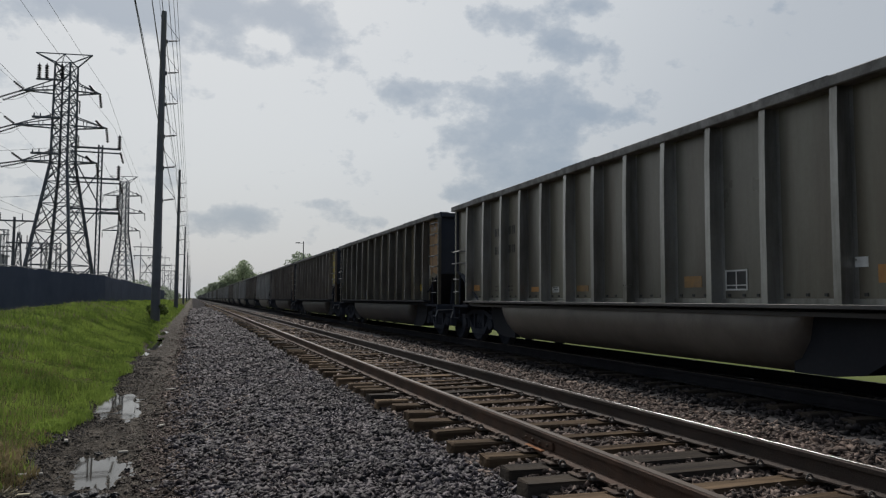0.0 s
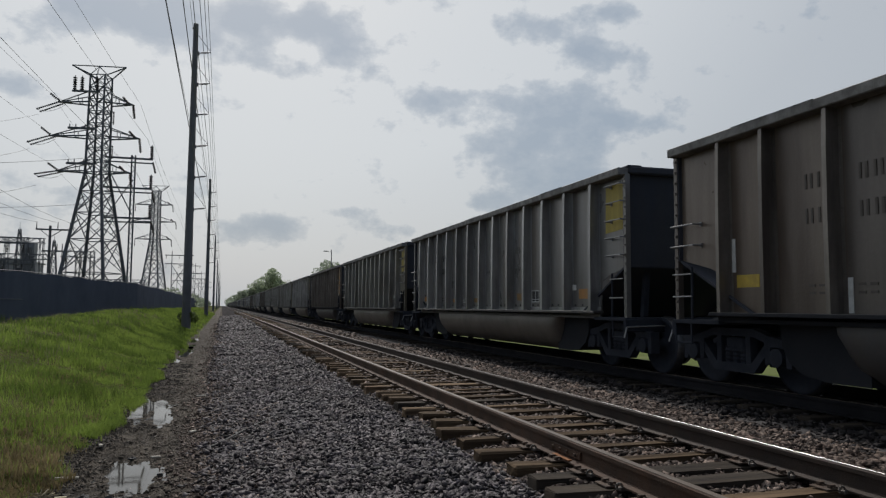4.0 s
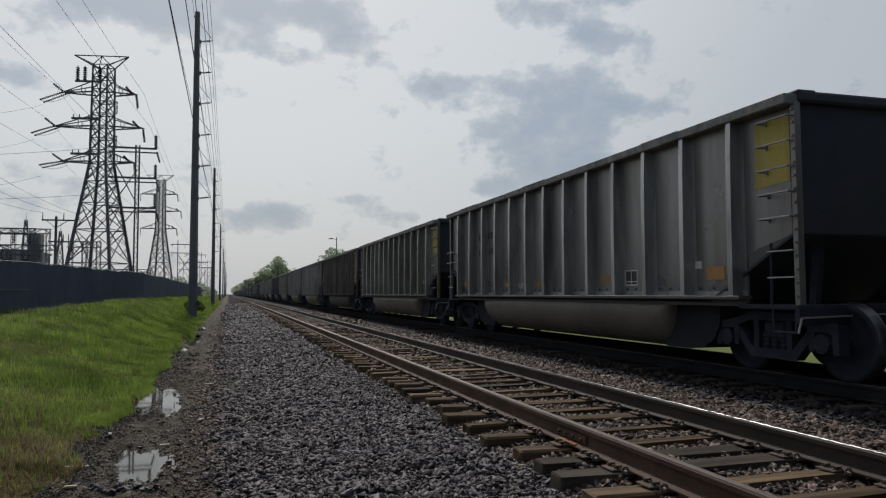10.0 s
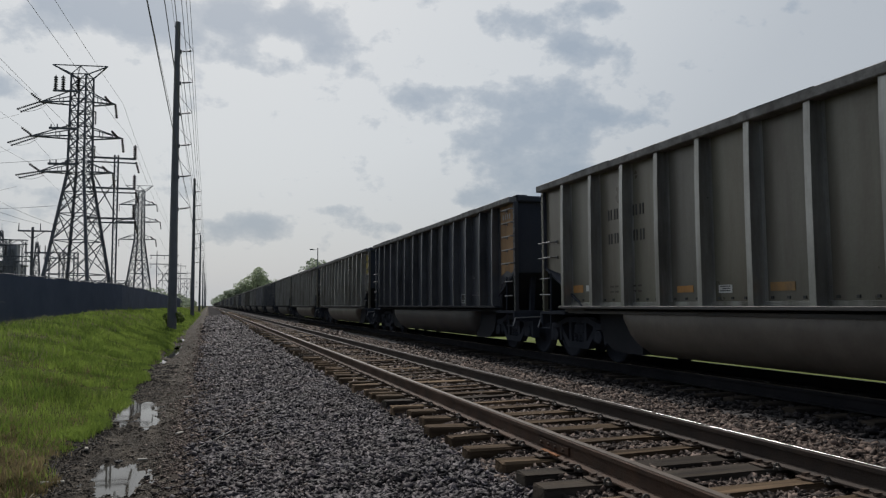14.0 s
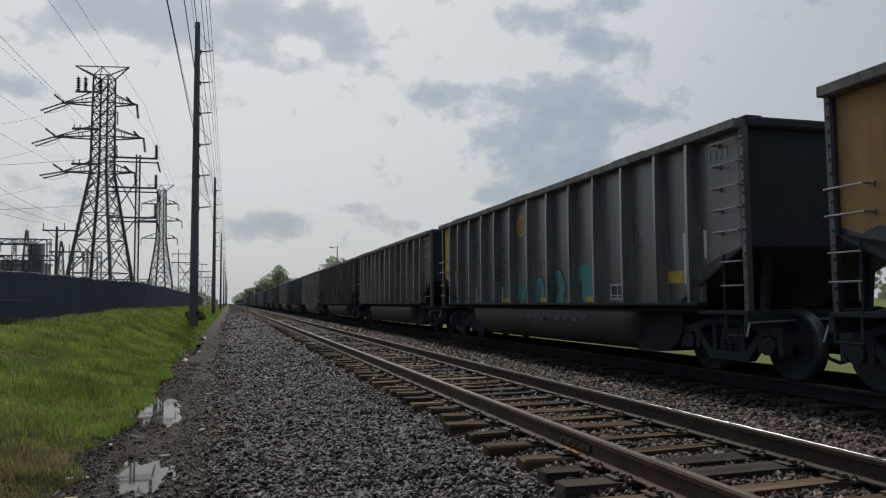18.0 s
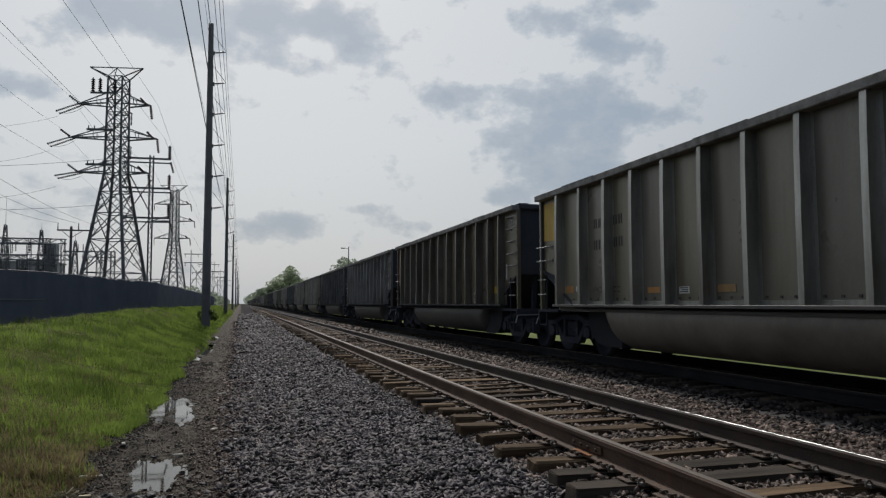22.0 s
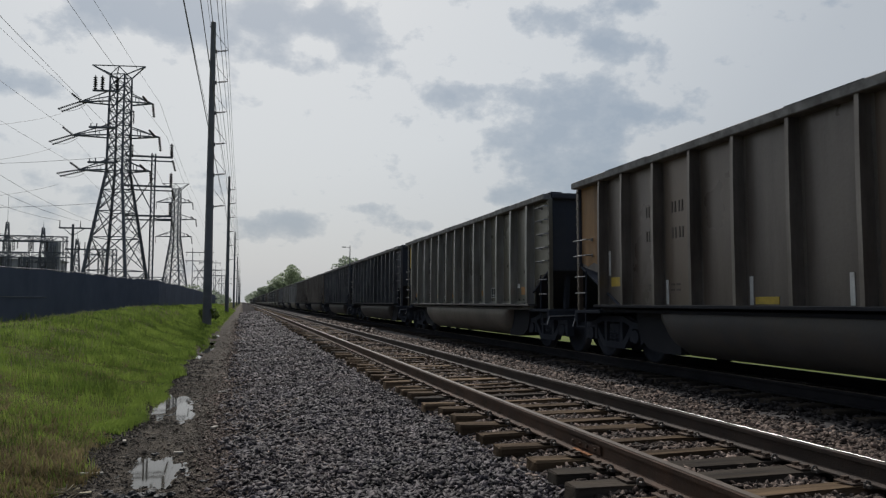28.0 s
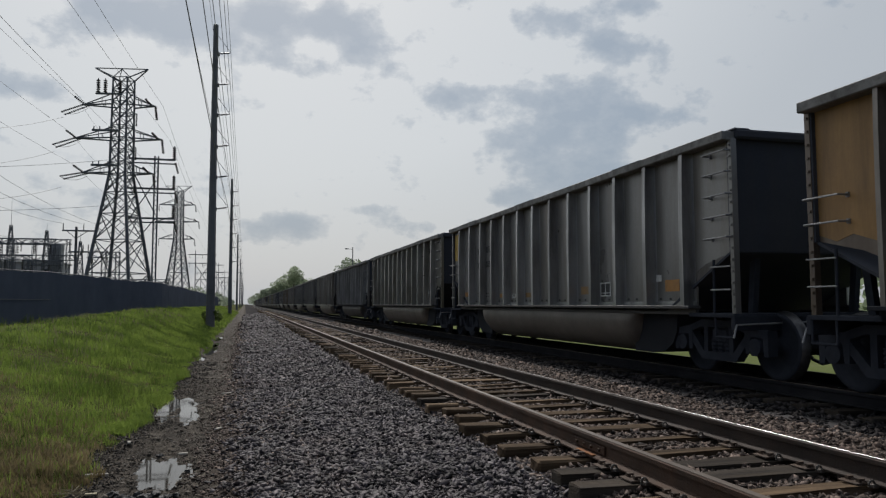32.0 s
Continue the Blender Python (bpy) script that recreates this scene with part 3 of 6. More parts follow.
def lumps(x, y, f, seed):
    """Cheap smooth noise of size about 1/f, between -1 and 1."""
    rng = np.random.RandomState(seed)
    total = 0
    for k in range(6):
        a, b, c = rng.uniform(0, 6.28), rng.uniform(0.6, 1.7) * f, rng.uniform(0, 6.28)
        total = total + np.sin((x * math.cos(a) + y * math.sin(a)) * b * 6.28 + c)
    return total / 3.2


def ground_z(x, y):
    x, y = np.asarray(x, dtype=float), np.asarray(y, dtype=float)
    crest = 0.28 + 0.62 * smooth(9, 36, y)
    bank = -0.26 + (crest + 0.26) * (0.55 * smooth(1.35, 4.7, -x) + 0.45 * np.clip((-x - 1.35) / 3.35, 0, 1))
    behind = crest + (0.5 - crest) * smooth(4.9, 7.5, -x)
    z = np.where(x < -4.7, behind, bank)
    z = z + np.where(x < -1.4, 0.035 * lumps(x, y, 0.3, 1) + 0.012 * lumps(x, y, 1.3, 2), 0)
    mud = -0.286 + 0.012 * lumps(x, y, 0.9, 3) + 0.014 * lumps(x, y, 2.3, 4) + 0.014 * lumps(x, y, 4.6, 14)
    for cx, cy, w, l, turn in PUDDLES:
        d = np.sqrt(((x - cx - turn * (y - cy)) / w) ** 2 + ((y - cy) / l) ** 2)
        mud = mud - (0.058 if cy < 20 else 0.11) * (1 - smooth(0.45, 1.45, d))
    in_mud = smooth(-1.52, -1.34, x) * (1 - smooth(-0.42, -0.18, x))
    shoulder = -0.27 + 0.13 * smooth(-0.4, 2.2, x)
    bed = np.where(x < 5.0, -0.062 - 0.078 * (1 - smooth(2.2, 2.8, x)), -0.062 - 0.05 * smooth(4.9, 5.4, x) * (1 - smooth(6.3, 6.9, x)))
    bed = np.where(x > 6.6, -0.062, bed)
    bed = bed - 0.50 * smooth(9.6, 11.2, x)
    right = np.where(x < 2.2, shoulder, bed) + np.where(x < 9.5, 0.012 * lumps(x, y, 1.7, 5), 0.03 * lumps(x, y, 0.2, 6))
    return np.where(x < -1.5, z, np.where(x < -0.25, in_mud * mud + (1 - in_mud) * np.where(x < -1.0, z, shoulder), right))


def build_ground():
    xs = np.concatenate([[-2500, -900, -300, -120, -60, -30, -18, -12, -9.5], np.arange(-8, -1.6, 0.4), np.arange(-1.6, -0.2, 0.045), np.arange(-0.2, 2.2, 0.3),
                         np.arange(2.2, 10, 0.55), np.arange(10, 12, 0.4), [12.5, 14, 18, 25, 40, 80, 200, 600, 2500]])
    ys = np.concatenate([[-400, -100, -30, -10, 0, 2, 3], np.arange(4, 16, 0.07), np.arange(16, 45, 0.35), np.arange(45, 100, 2.5), [105, 115, 130, 150, 180, 220, 280, 360, 480, 700, 1100, 1800, 3000]])
    gx, gy = np.meshgrid(xs, ys)
    gz = ground_z(gx, gy)
    verts = np.stack([gx, gy, gz], -1)
    n, k = len(ys), len(xs)
    i, j = np.meshgrid(np.arange(n - 1), np.arange(k - 1), indexing="ij")
    a = (i * k + j).ravel()
    faces = np.stack([a, a + 1, a + k + 1, a + k], -1)
    me = raw_mesh("ground", verts, faces, M["soil"])
    for name in ("mud", "path", "ballast", "dirt_far", "field"):
        me.materials.append(M[name])
    mid = (0.5 * (gx[:-1, :-1] + gx[1:, 1:]) + 0.07 * lumps(gx[:-1, :-1], gy[:-1, :-1], 0.9, 9)).ravel()
    slot = np.select([mid < -1.42, mid < -0.28, mid < 0.02, mid < 6.15, mid < 10.9], [0, 1, 2, 3, 4], 5).astype(np.int32)
    me.polygons.foreach_set("material_index", slot)
    me.polygons.foreach_set("use_smooth", np.ones(len(slot), dtype=bool))
    return tagged(new("ground", me), "grassy bank, muddy ditch, gravel path and crushed stone track bed", "ground", kind="structure")


ground = build_ground()


def build_puddle(cx, cy, w, l, turn):
    rng = np.random.RandomState(int(cy * 10))
    bm = bmesh.new()
    ring = []
    for i in range(28):
        q = 2 * math.pi * i / 28
        r = 1.30 + 0.05 * rng.randn()
        y = cy + l * r * math.sin(q)
        ring.append(bm.verts.new((cx + turn * (y - cy) + w * r * math.cos(q), y, WATER_Z)))
    bm.faces.new(ring)
    return tagged(solo("puddle", bm, M["water"]), "shallow still puddle in the muddy ditch", "puddle", "puddles in the ditch")


for spec in ((-1.0, 12.45, 0.34, 1.75, -0.03),) + PUDDLES[3:]:
    build_puddle(*spec)

# ---- loose stone ----


def stone_shapes(count, seed):
    """Angular chips: six-sided, skewed and cornered."""
    rng = np.random.RandomState(seed)
    base = np.array([(-1, -1, -1), (1, -1, -1), (1, 1, -1), (-1, 1, -1), (-1, -1, 1), (1, -1, 1), (1, 1, 1), (-1, 1, 1)]) * 0.8
    faces = np.array([(0, 3, 2), (0, 2, 1), (4, 5, 6), (4, 6, 7), (0, 1, 5), (0, 5, 4), (1, 2, 6), (1, 6, 5), (2, 3, 7), (2, 7, 6), (3, 0, 4), (3, 4, 7)])
    return [(base + rng.uniform(-0.5, 0.5, (8, 3))) * rng.uniform([0.9, 0.55, 0.28], [1.6, 1.0, 0.6]) for _ in range(count)], faces


SHAPES, STONE_FACES = stone_shapes(24, 3)


def scatter_stones(name, regions, mat, label, seed, keep=None):
    """regions: x0, x1, y0, y1, stones to the square metre, least and greatest radius."""
    rng = np.random.RandomState(seed)
    verts, faces, base = [], [], 0
    for x0, x1, y0, y1, dense, r0, r1 in regions:
        n = int((x1 - x0) * (y1 - y0) * dense)
        x, y = rng.uniform(x0, x1, n), rng.uniform(y0, y1, n)
        if keep is not None:
            ok = keep(x, y)
            x, y = x[ok], y[ok]
            n = len(x)
        r = rng.uniform(r0, r1, n) * rng.choice([0.75, 1.0, 1.25], n)
        z = ground_z(x, y) + r * rng.uniform(0.0, 0.75, n)
        pick = rng.randint(0, len(SHAPES), n)
        pts = np.array(SHAPES)[pick] * r[:, None, None]
        yaw = rng.uniform(0, 6.283, n)
        q = np.stack([np.cos(yaw / 2), 0.22 * rng.randn(n), 0.22 * rng.randn(n), np.sin(yaw / 2)], -1)
        q /= np.linalg.norm(q, axis=1)[:, None]
        w, a, b, c = q.T
        rot = np.stack([np.stack([1 - 2 * (b * b + c * c), 2 * (a * b - c * w), 2 * (a * c + b * w)], -1), np.stack([2 * (a * b + c * w), 1 - 2 * (a * a + c * c), 2 * (b * c - a * w)], -1),
                        np.stack([2 * (a * c - b * w), 2 * (b * c + a * w), 1 - 2 * (a * a + b * b)], -1)], 1)
        pts = np.einsum("nij,nkj->nki", rot, pts) + np.stack([x, y, z], -1)[:, None, :]
        verts.append(pts.reshape(-1, 3))
        faces.append((STONE_FACES[None] + (base + 8 * np.arange(n))[:, None, None]).reshape(-1, 3))
        base += 8 * n
    me = raw_mesh(name, np.concatenate(verts), np.concatenate(faces), mat)
    return tagged(new(name, me), label, "gravel", kind="stuff")


# sleeper places: uneven by the joint, then about 0.54 apart
TIE_Y = [3.45 - 0.545 * i for i in range(24, 0, -1)] + [3.45, 4.0, 4.52, 5.02, 5.47, 5.95, 6.56, 7.2, 7.78, 8.38, 8.95]
_rng = np.random.RandomState(8)
while TIE_Y[-1] < 150:
    TIE_Y.append(TIE_Y[-1] + 0.545 + 0.035 * _rng.randn())
TIE_ARRAY = np.array(TIE_Y)


def off_ties(x, y):
    d = np.abs(y[:, None] - TIE_ARRAY[None, :]).min(1)
    return (d > 0.11) | (x < 2.3) | (np.random.RandomState(2).uniform(size=len(x)) < 0.05)


def ragged(x, y):
    """Thins the heap out towards the path."""
    return np.random.RandomState(7).uniform(size=len(x)) < smooth(-0.35, 0.35, x + 0.12 * lumps(x, y, 0.6, 31))


scatter_stones("ballast_stones", ((-0.3, 2.42, -9, 3.6, 420, 0.018, 0.034), (-0.3, 2.42, 3.6, 9, 1900, 0.011, 0.028), (-0.3, 2.42, 9, 15, 1350, 0.012, 0.027), (-0.3, 2.42, 15, 24, 620, 0.018, 0.034), (-0.3, 2.42, 24, 45, 240, 0.032, 0.05), (-0.3, 2.42, 45, 110, 60, 0.06, 0.10)),
               M["stone"], "grey crushed stone ballast heaped along the track", 1, ragged)
scatter_stones("ballast_stones", ((2.3, 5.0, -9, 3.6, 380, 0.022, 0.036), (2.3, 5.0, 3.6, 13, 1050, 0.014, 0.029), (2.3, 5.0, 13, 26, 380, 0.024, 0.038), (2.3, 5.0, 26, 60, 110, 0.035, 0.05)),
               M["stone_brown"], "brown dusty ballast stones between the sleepers", 2, off_ties)
scatter_stones("ballast_stones", ((5.0, 6.3, -9, 5.5, 380, 0.022, 0.036), (5.0, 6.3, 5.5, 16, 1000, 0.018, 0.031), (5.0, 6.3, 16, 34, 320, 0.028, 0.045), (5.0, 6.3, 34, 70, 55, 0.05, 0.08)),
               M["stone_brown"], "dusty ballast stones between the two tracks", 3)
# dark stones widen the train's shade beyond what the sun casts
scatter_stones("ballast_stones", ((6.1, 7.3, 5.0, 26, 240, 0.020, 0.036), (7.3, 9.6, 5.0, 20, 180, 0.025, 0.042)), M["soot_shade_stone"], "sooty ballast stones under the train, darkened for its shade", 4)
scatter_stones("path_gravel", ((-0.80, 0.3, -8, 4.2, 250, 0.008, 0.02), (0.2, 0.85, 3.6, 12, 420, 0.009, 0.021), (-0.80, 0.3, 4.2, 12, 1300, 0.005, 0.016), (-0.75, 0.25, 12, 30, 340, 0.010, 0.022), (-0.75, 0.2, 30, 70, 130, 0.018, 0.036)), M["stone_brown"], "small brown gravel beside the muddy ditch", 5,
               lambda x, y: np.random.RandomState(17).uniform(size=len(x)) < 0.04 + 0.96 * smooth(-0.62, -0.12, x + 0.16 * lumps(x, y, 0.5, 61)))
scatter_stones("mud_clods", ((-1.52, -0.4, 4.5, 16, 70, 0.007, 0.018), (-1.52, -0.4, 4.5, 16, 600, 0.003, 0.008), (-1.45, -0.5, 16, 40, 80, 0.005, 0.011)), M["clod"], "wet clods and pebbles in the mud", 6,
               lambda x, y: ground_z(x, y) > WATER_Z + 0.004)


def soaked(x, y):
    """Black mud: a painted shade line along the foot of the bank, wet mud across the ditch past the second puddle."""
    foot = 1 - smooth(0.06, 0.26, np.abs(x + 1.34 - 0.14 * lumps(x, y, 0.5, 21)))
    across = smooth(14.5, 16, y) * (1 - smooth(20, 22.5, y)) * (1 - smooth(-0.85, -0.6, x)) * (0.5 + 0.5 * lumps(x, y, 0.7, 71))
    rim = 0.5 * smooth(0.2, 0.7, lumps(x, y, 1.1, 72)) * (1 - smooth(-0.75, -0.5, x))
    keep = np.random.RandomState(27).uniform(size=len(x)) < np.clip(np.maximum(np.maximum(foot, across), rim), 0, 1)
    return keep & (ground_z(x, y) > WATER_Z + 0.004)


# clods along the bank's foot draw the overhanging grass's shadow in dark colour
scatter_stones("wet_clods", ((-1.60, -0.5, 5.5, 15, 2200, 0.003, 0.011), (-1.55, -0.5, 15, 22, 900, 0.006, 0.014)), M["wet_clod"], "black soaked mud, drawn also as the shade line at the foot of the bank", 9, soaked)

# ---- tracks ----


def tie_mesh(seed, mat):
    rng = np.random.RandomState(seed)
    bm = boxed(-1.3, 1.3, -0.115, 0.115, -0.18, 0.0, bevel=0.012)
    bmesh.ops.bisect_plane(bm, geom=bm.verts[:] + bm.edges[:] + bm.faces[:], plane_co=(-0.6, 0, 0), plane_no=(1, 0, 0))
    bmesh.ops.bisect_plane(bm, geom=bm.verts[:] + bm.edges[:] + bm.faces[:], plane_co=(0.5, 0, 0), plane_no=(1, 0, 0))
    for v in bm.verts:
        v.co += Vector(rng.uniform(-0.012, 0.012, 3)) * (1.0 if v.co.z > -0.1 else 0.3)
    return mesh_of("tie", bm, mat)


RAIL_PROFILE = ((-0.075, 0.012), (0.075, 0.012), (0.075, 0.024), (0.012, 0.045), (0.010, 0.135), (0.036, 0.145), (0.036, 0.176), (0.026, 0.186), (-0.026, 0.186), (-0.036, 0.176), (-0.036, 0.145), (-0.010, 0.135), (-0.012, 0.045), (-0.075, 0.024))


def build_rail(parent, x, side, bright=False):
    rail = part("rail", extruded(bmesh.new(), [(x + a, b) for a, b in RAIL_PROFILE], -60, 1500), side, parent, "rusty brown steel rail with a worn head")
    part("rail_head", extruded(bmesh.new(), [(x - 0.029, 0.1855), (x + 0.029, 0.1855), (x + 0.027, RAIL_TOP), (x - 0.027, RAIL_TOP)], -60, 1500), M["rail_dark"] if bright else M["rail_top"], rail, "dull worn running surface")
    if bright:
        part("running_edge", extruded(bmesh.new(), [(x - 0.027, RAIL_TOP - 0.015), (x - 0.009, RAIL_TOP - 0.003), (x - 0.009, RAIL_TOP + 0.001), (x - 0.0125, RAIL_TOP + 0.001), (x - 0.0275, RAIL_TOP - 0.0102)], -60, 1500), M["rail_bright"], rail, "polished bright running edge")
    return rail


def plate_mesh():
    bm = boxed(-0.17, 0.17, -0.09, 0.09, 0.0, 0.014, bevel=0.004)
    for sx in (-0.115, 0.115):
        for sy in (-0.055, 0.05):
            box(bm, sx - 0.014, sx + 0.014, sy - 0.014, sy + 0.014, 0.012, 0.030)
            box(bm, sx * 0.9 - 0.024, sx * 0.9 + 0.024, sy - 0.018, sy + 0.018, 0.028, 0.040)
    return mesh_of("tie_plate", bm, M["rust"])


def anchor_mesh():
    bm = boxed(-0.10, 0.10, -0.022, 0.022, -0.02, 0.008, bevel=0.004)
    for s in (-1, 1):
        ring = [Vector((s * (0.10 + 0.024 * math.cos(q)), 0, 0.010 + 0.025 * math.sin(q))) for q in (-1.2 + 0.62 * k for k in range(8))]
        for a, b in zip(ring, ring[1:]):
            beam(bm, a, b, 0.018, 6)
    return mesh_of("rail_anchor", bm, M["silver"])


def build_track(name, cx, label, ties, mats, plates_to, side_mat):
    track = thing(name, pose(0, 0, 0), label, "railway track", kind="structure")
    for side in (-0.7525, 0.7525):
        build_rail(track, cx + side, M["rail_dark"] if side > 0 and plates_to > 0 else side_mat, side > 0 and plates_to > 0)
    shapes = [tie_mesh(s, mats[s % len(mats)]) for s in range(6)]
    plates, anchor = plate_mesh(), anchor_mesh()
    rng = random.Random(5)
    for y in ties:
        # the two tarred sleepers by the rail joint, and about one in five elsewhere
        tarred = 4.9 < y < 5.6 if 3.0 < y < 8.5 else rng.random() < 0.2
        part("tie", shapes[rng.choice((2, 5)) if tarred else rng.choice((0, 1, 3, 4))], None, track, m=pose(cx + rng.uniform(-0.06, 0.06), y, -0.004 + rng.uniform(-0.012, 0.004), 0, 0, rng.uniform(-1.2, 1.2)))
        if y < plates_to:
            for side in (-0.7525, 0.7525):
                part("tie_plate", plates, None, track, m=pose(cx + side, y, 0.0))
                if y < 0.4 * plates_to and rng.random() < 0.7:
                    part("rail_anchor", anchor, None, track, m=pose(cx + side, y - 0.15, 0.012))
    return track


near_track = build_track("track_1", TRACK_NEAR, "railway track of rusty rails on weathered timber sleepers", TIE_Y, (M["tie"], M["tie"], M["tie_dark"]), 24, M["rail_side"])
# the far track's dark tones include painted shade of the train
far_track = build_track("track_2", TRACK_FAR, "railway track under the train, sleepers and rails dark with soot and painted shade", [-9.5 + 0.55 * i for i in range(126)], (M["tie_dark"],), 0, M["rail_soot_shade"])
joint = part("joint_bar", boxed(2.853, 2.874, 5.62, 6.20, 0.055, 0.120, bevel=0.005), M["rail_side"], near_track, "bolted joint bar")
for y in (5.70, 5.85, 5.98, 6.12):
    part("bolt", beam(bmesh.new(), (2.835, y, 0.088), (2.855, y, 0.088), 0.028, 6), M["rust"], joint)
part("rust_patch", boxed(2.808, 2.850, 5.74, 6.06, 0.028, 0.040, bevel=0.003), M["rust_bright"], near_track, "fresh orange rust on the rail foot")

# ---- fence ----


def build_fence():
    fence = thing("fence", pose(0, 0, 0), "chain-link fence covered with black windscreen fabric", "fence")
    rng = random.Random(4)
    corner = Vector((-5.27, 51, 0))
    line = [corner + Vector((-0.2089, -1, 0)) * (3.0 * i) for i in range(11, 0, -1)] + [corner + Vector((0, 3.0 * i, 0)) for i in range(0, 40)]
    tops = [2.70 + 0.05 * rng.uniform(-1, 1) for _ in line]
    for i, p in enumerate(line):
        g = float(ground_z(p.x, p.y))
        part("post", beam(bmesh.new(), (p.x, p.y, g - 0.1), (p.x, p.y, tops[i] + (0.35 if i == 5 else 0.06)), 0.075, 8), M["galv"], fence)
        if i + 1 == len(line):
            break
        q = line[i + 1]
        part("top_rail", beam(bmesh.new(), (p.x, p.y, tops[i]), (q.x, q.y, tops[i + 1]), 0.045, 6), M["galv"], fence)
        bm = bmesh.new()
        n, rows = 8, 4
        d = (q - p)
        out = Vector((d.y, -d.x, 0)).normalized()
        grid = []
        for a in range(n + 1):
            f = a / n
            base = p.lerp(q, f)
            top = tops[i] * (1 - f) + tops[i + 1] * f - 0.015 - 0.05 * math.sin(math.pi * f) * rng.uniform(0.3, 1.0)
            low = float(ground_z(base.x, base.y)) + 0.03
            col = []
            for r in range(rows + 1):
                s = r / rows
                at = base + out * (0.05 + 0.02 * rng.uniform(-1, 1) * math.sin(math.pi * f)) + d * (0.02 * (f - 0.5))
                col.append(bm.verts.new((at.x, at.y, low + (top - low) * s)))
            grid.append(col)
        for a in range(n):
            for r in range(rows):
                bm.faces.new((grid[a][r], grid[a + 1][r], grid[a + 1][r + 1], grid[a][r + 1]))
        part("fabric_panel", bm, M["screen"], fence)
        if i in (3, 4, 5):
            z = 1.52
            part("mid_rail", beam(bmesh.new(), (p.x + 0.1, p.y - 0.02, z), (q.x + 0.1, q.y - 0.02, z), 0.03, 6), M["galv"], fence)
    return fence


build_fence()

# ---- wires and poles ----
POLE_X, ARM_X = -2.08, -1.15
POLE_Y = [-12, 48, 108, 195, 300, 420, 560, 720]
SIDE_WIRES = ((-0.17, 12.7), (-0.18, 16.4), (-0.17, 18.7))
ARM_Z = (17.25, 15.25, 13.3, 11.3, 9.35, 7.35)


def wire(points, sag, width, label="thin grey overhead power cable", name="overhead_wire"):
    line = []
    for a, b in zip(points, points[1:]):
        a, b = Vector(a), Vector(b)
        for k in range(10):
            f = k / 10
            line.append(a.lerp(b, f) - Vector((0, 0, 4 * sag * f * (1 - f) * (b - a).length / 60)))
    line.append(Vector(points[-1]))
    # one closed tube along the hanging line
    bm = bmesh.new()
    rings = []
    for k, p in enumerate(line):
        d = line[min(k + 1, len(line) - 1)] - line[max(k - 1, 0)]
        side = d.cross(Vector((0, 0, 1))).normalized()
        up = side.cross(d).normalized()
        r = 0.707 * width
        rings.append([bm.verts.new(p + r * v) for v in (side, up, -side, -up)])
    for a, b in zip(rings, rings[1:]):
        for k in range(4):
            bm.faces.new((a[k], a[(k + 1) % 4], b[(k + 1) % 4], b[k]))
    bm.faces.new(rings[0][::-1])
    bm.faces.new(rings[-1])
    return tagged(solo(name, bm, M["wire"]), label, "cable", "overhead cables")


def build_pole(y, tall=19.0):
    pole = thing("utility_pole", pose(POLE_X, y, 0), "tall dark steel utility pole with stacked line post insulators", "utility pole", "poles beside the track")
    g = float(ground_z(POLE_X, y))
    part("pole_shaft", lathe(bmesh.new(), ((0.27, g - 0.2), (0.26, 3.0), (0.21, 10.0), (0.155, tall), (0.05, tall + 0.06)), sides=12), M["pole"], pole)
    for z in ARM_Z:
        reach = ARM_X - POLE_X
        bm = beam(bmesh.new(), (0.15, 0, z - 0.12), (reach, 0, z), 0.05, 6)
        for k in range(9):
            f = 0.25 + 0.07 * k
            c = Vector((0.15, 0, z - 0.12)).lerp(Vector((reach, 0, z)), f)
            beam(bm, c - Vector((0.018, 0, 0.0024)), c + Vector((0.018, 0, 0.0024)), 0.12, 8)
        arm = part("line_post_insulator", bm, M["insulator"], pole)
        part("bracket", boxed(0.14, 0.27, -0.06, 0.06, z - 0.24, z - 0.02, bevel=0.01), M["pole"], arm)
        part("stay_rod", beam(bmesh.new(), (0.16, 0, z + 1.05), (reach, 0, z + 0.04), 0.022, 4), M["pole"], pole)
    for dx, z in SIDE_WIRES:
        part("side_insulator", beam(bmesh.new(), (-0.08, 0, z), (dx - 0.04, 0, z), 0.07, 6), M["insulator"], pole)
    return pole


for y in POLE_Y:
    build_pole(y)
for z in ARM_Z:
    wire([(ARM_X, y, z + 0.05) for y in POLE_Y], 0.55, 0.017)
for dx, z in SIDE_WIRES:
    wire([(POLE_X + dx, y, z) for y in POLE_Y], 0.5, 0.014, "black insulated overhead cable")

# ---- lattice towers ----


def insulator_string(bm, a, b, r=0.14, discs=9):
    a, b = Vector(a), Vector(b)
    beam(bm, a, b, 0.05, 5)
    d = (b - a) / discs
    for k in range(discs):
        c = a + d * (k + 0.5)
        beam(bm, c - d * 0.30, c + d * 0.20, 2.1 * r, 7, 0.9 * r)


def lattice_bay(bm, w0, z0, w1, z1, faces, w=0.09):
    """Cross-bracing of one storey on the named faces of a square tower."""
    c0 = [(-w0, -w0), (w0, -w0), (w0, w0), (-w0, w0)]
    c1 = [(-w1, -w1), (w1, -w1), (w1, w1), (-w1, w1)]
    for k in faces:
        j = (k + 1) % 4
        beam(bm, (*c0[k], z0), (*c1[j], z1), w)
        beam(bm, (*c0[j], z0), (*c1[k], z1), w)
        beam(bm, (*c1[k], z1), (*c1[j], z1), w)


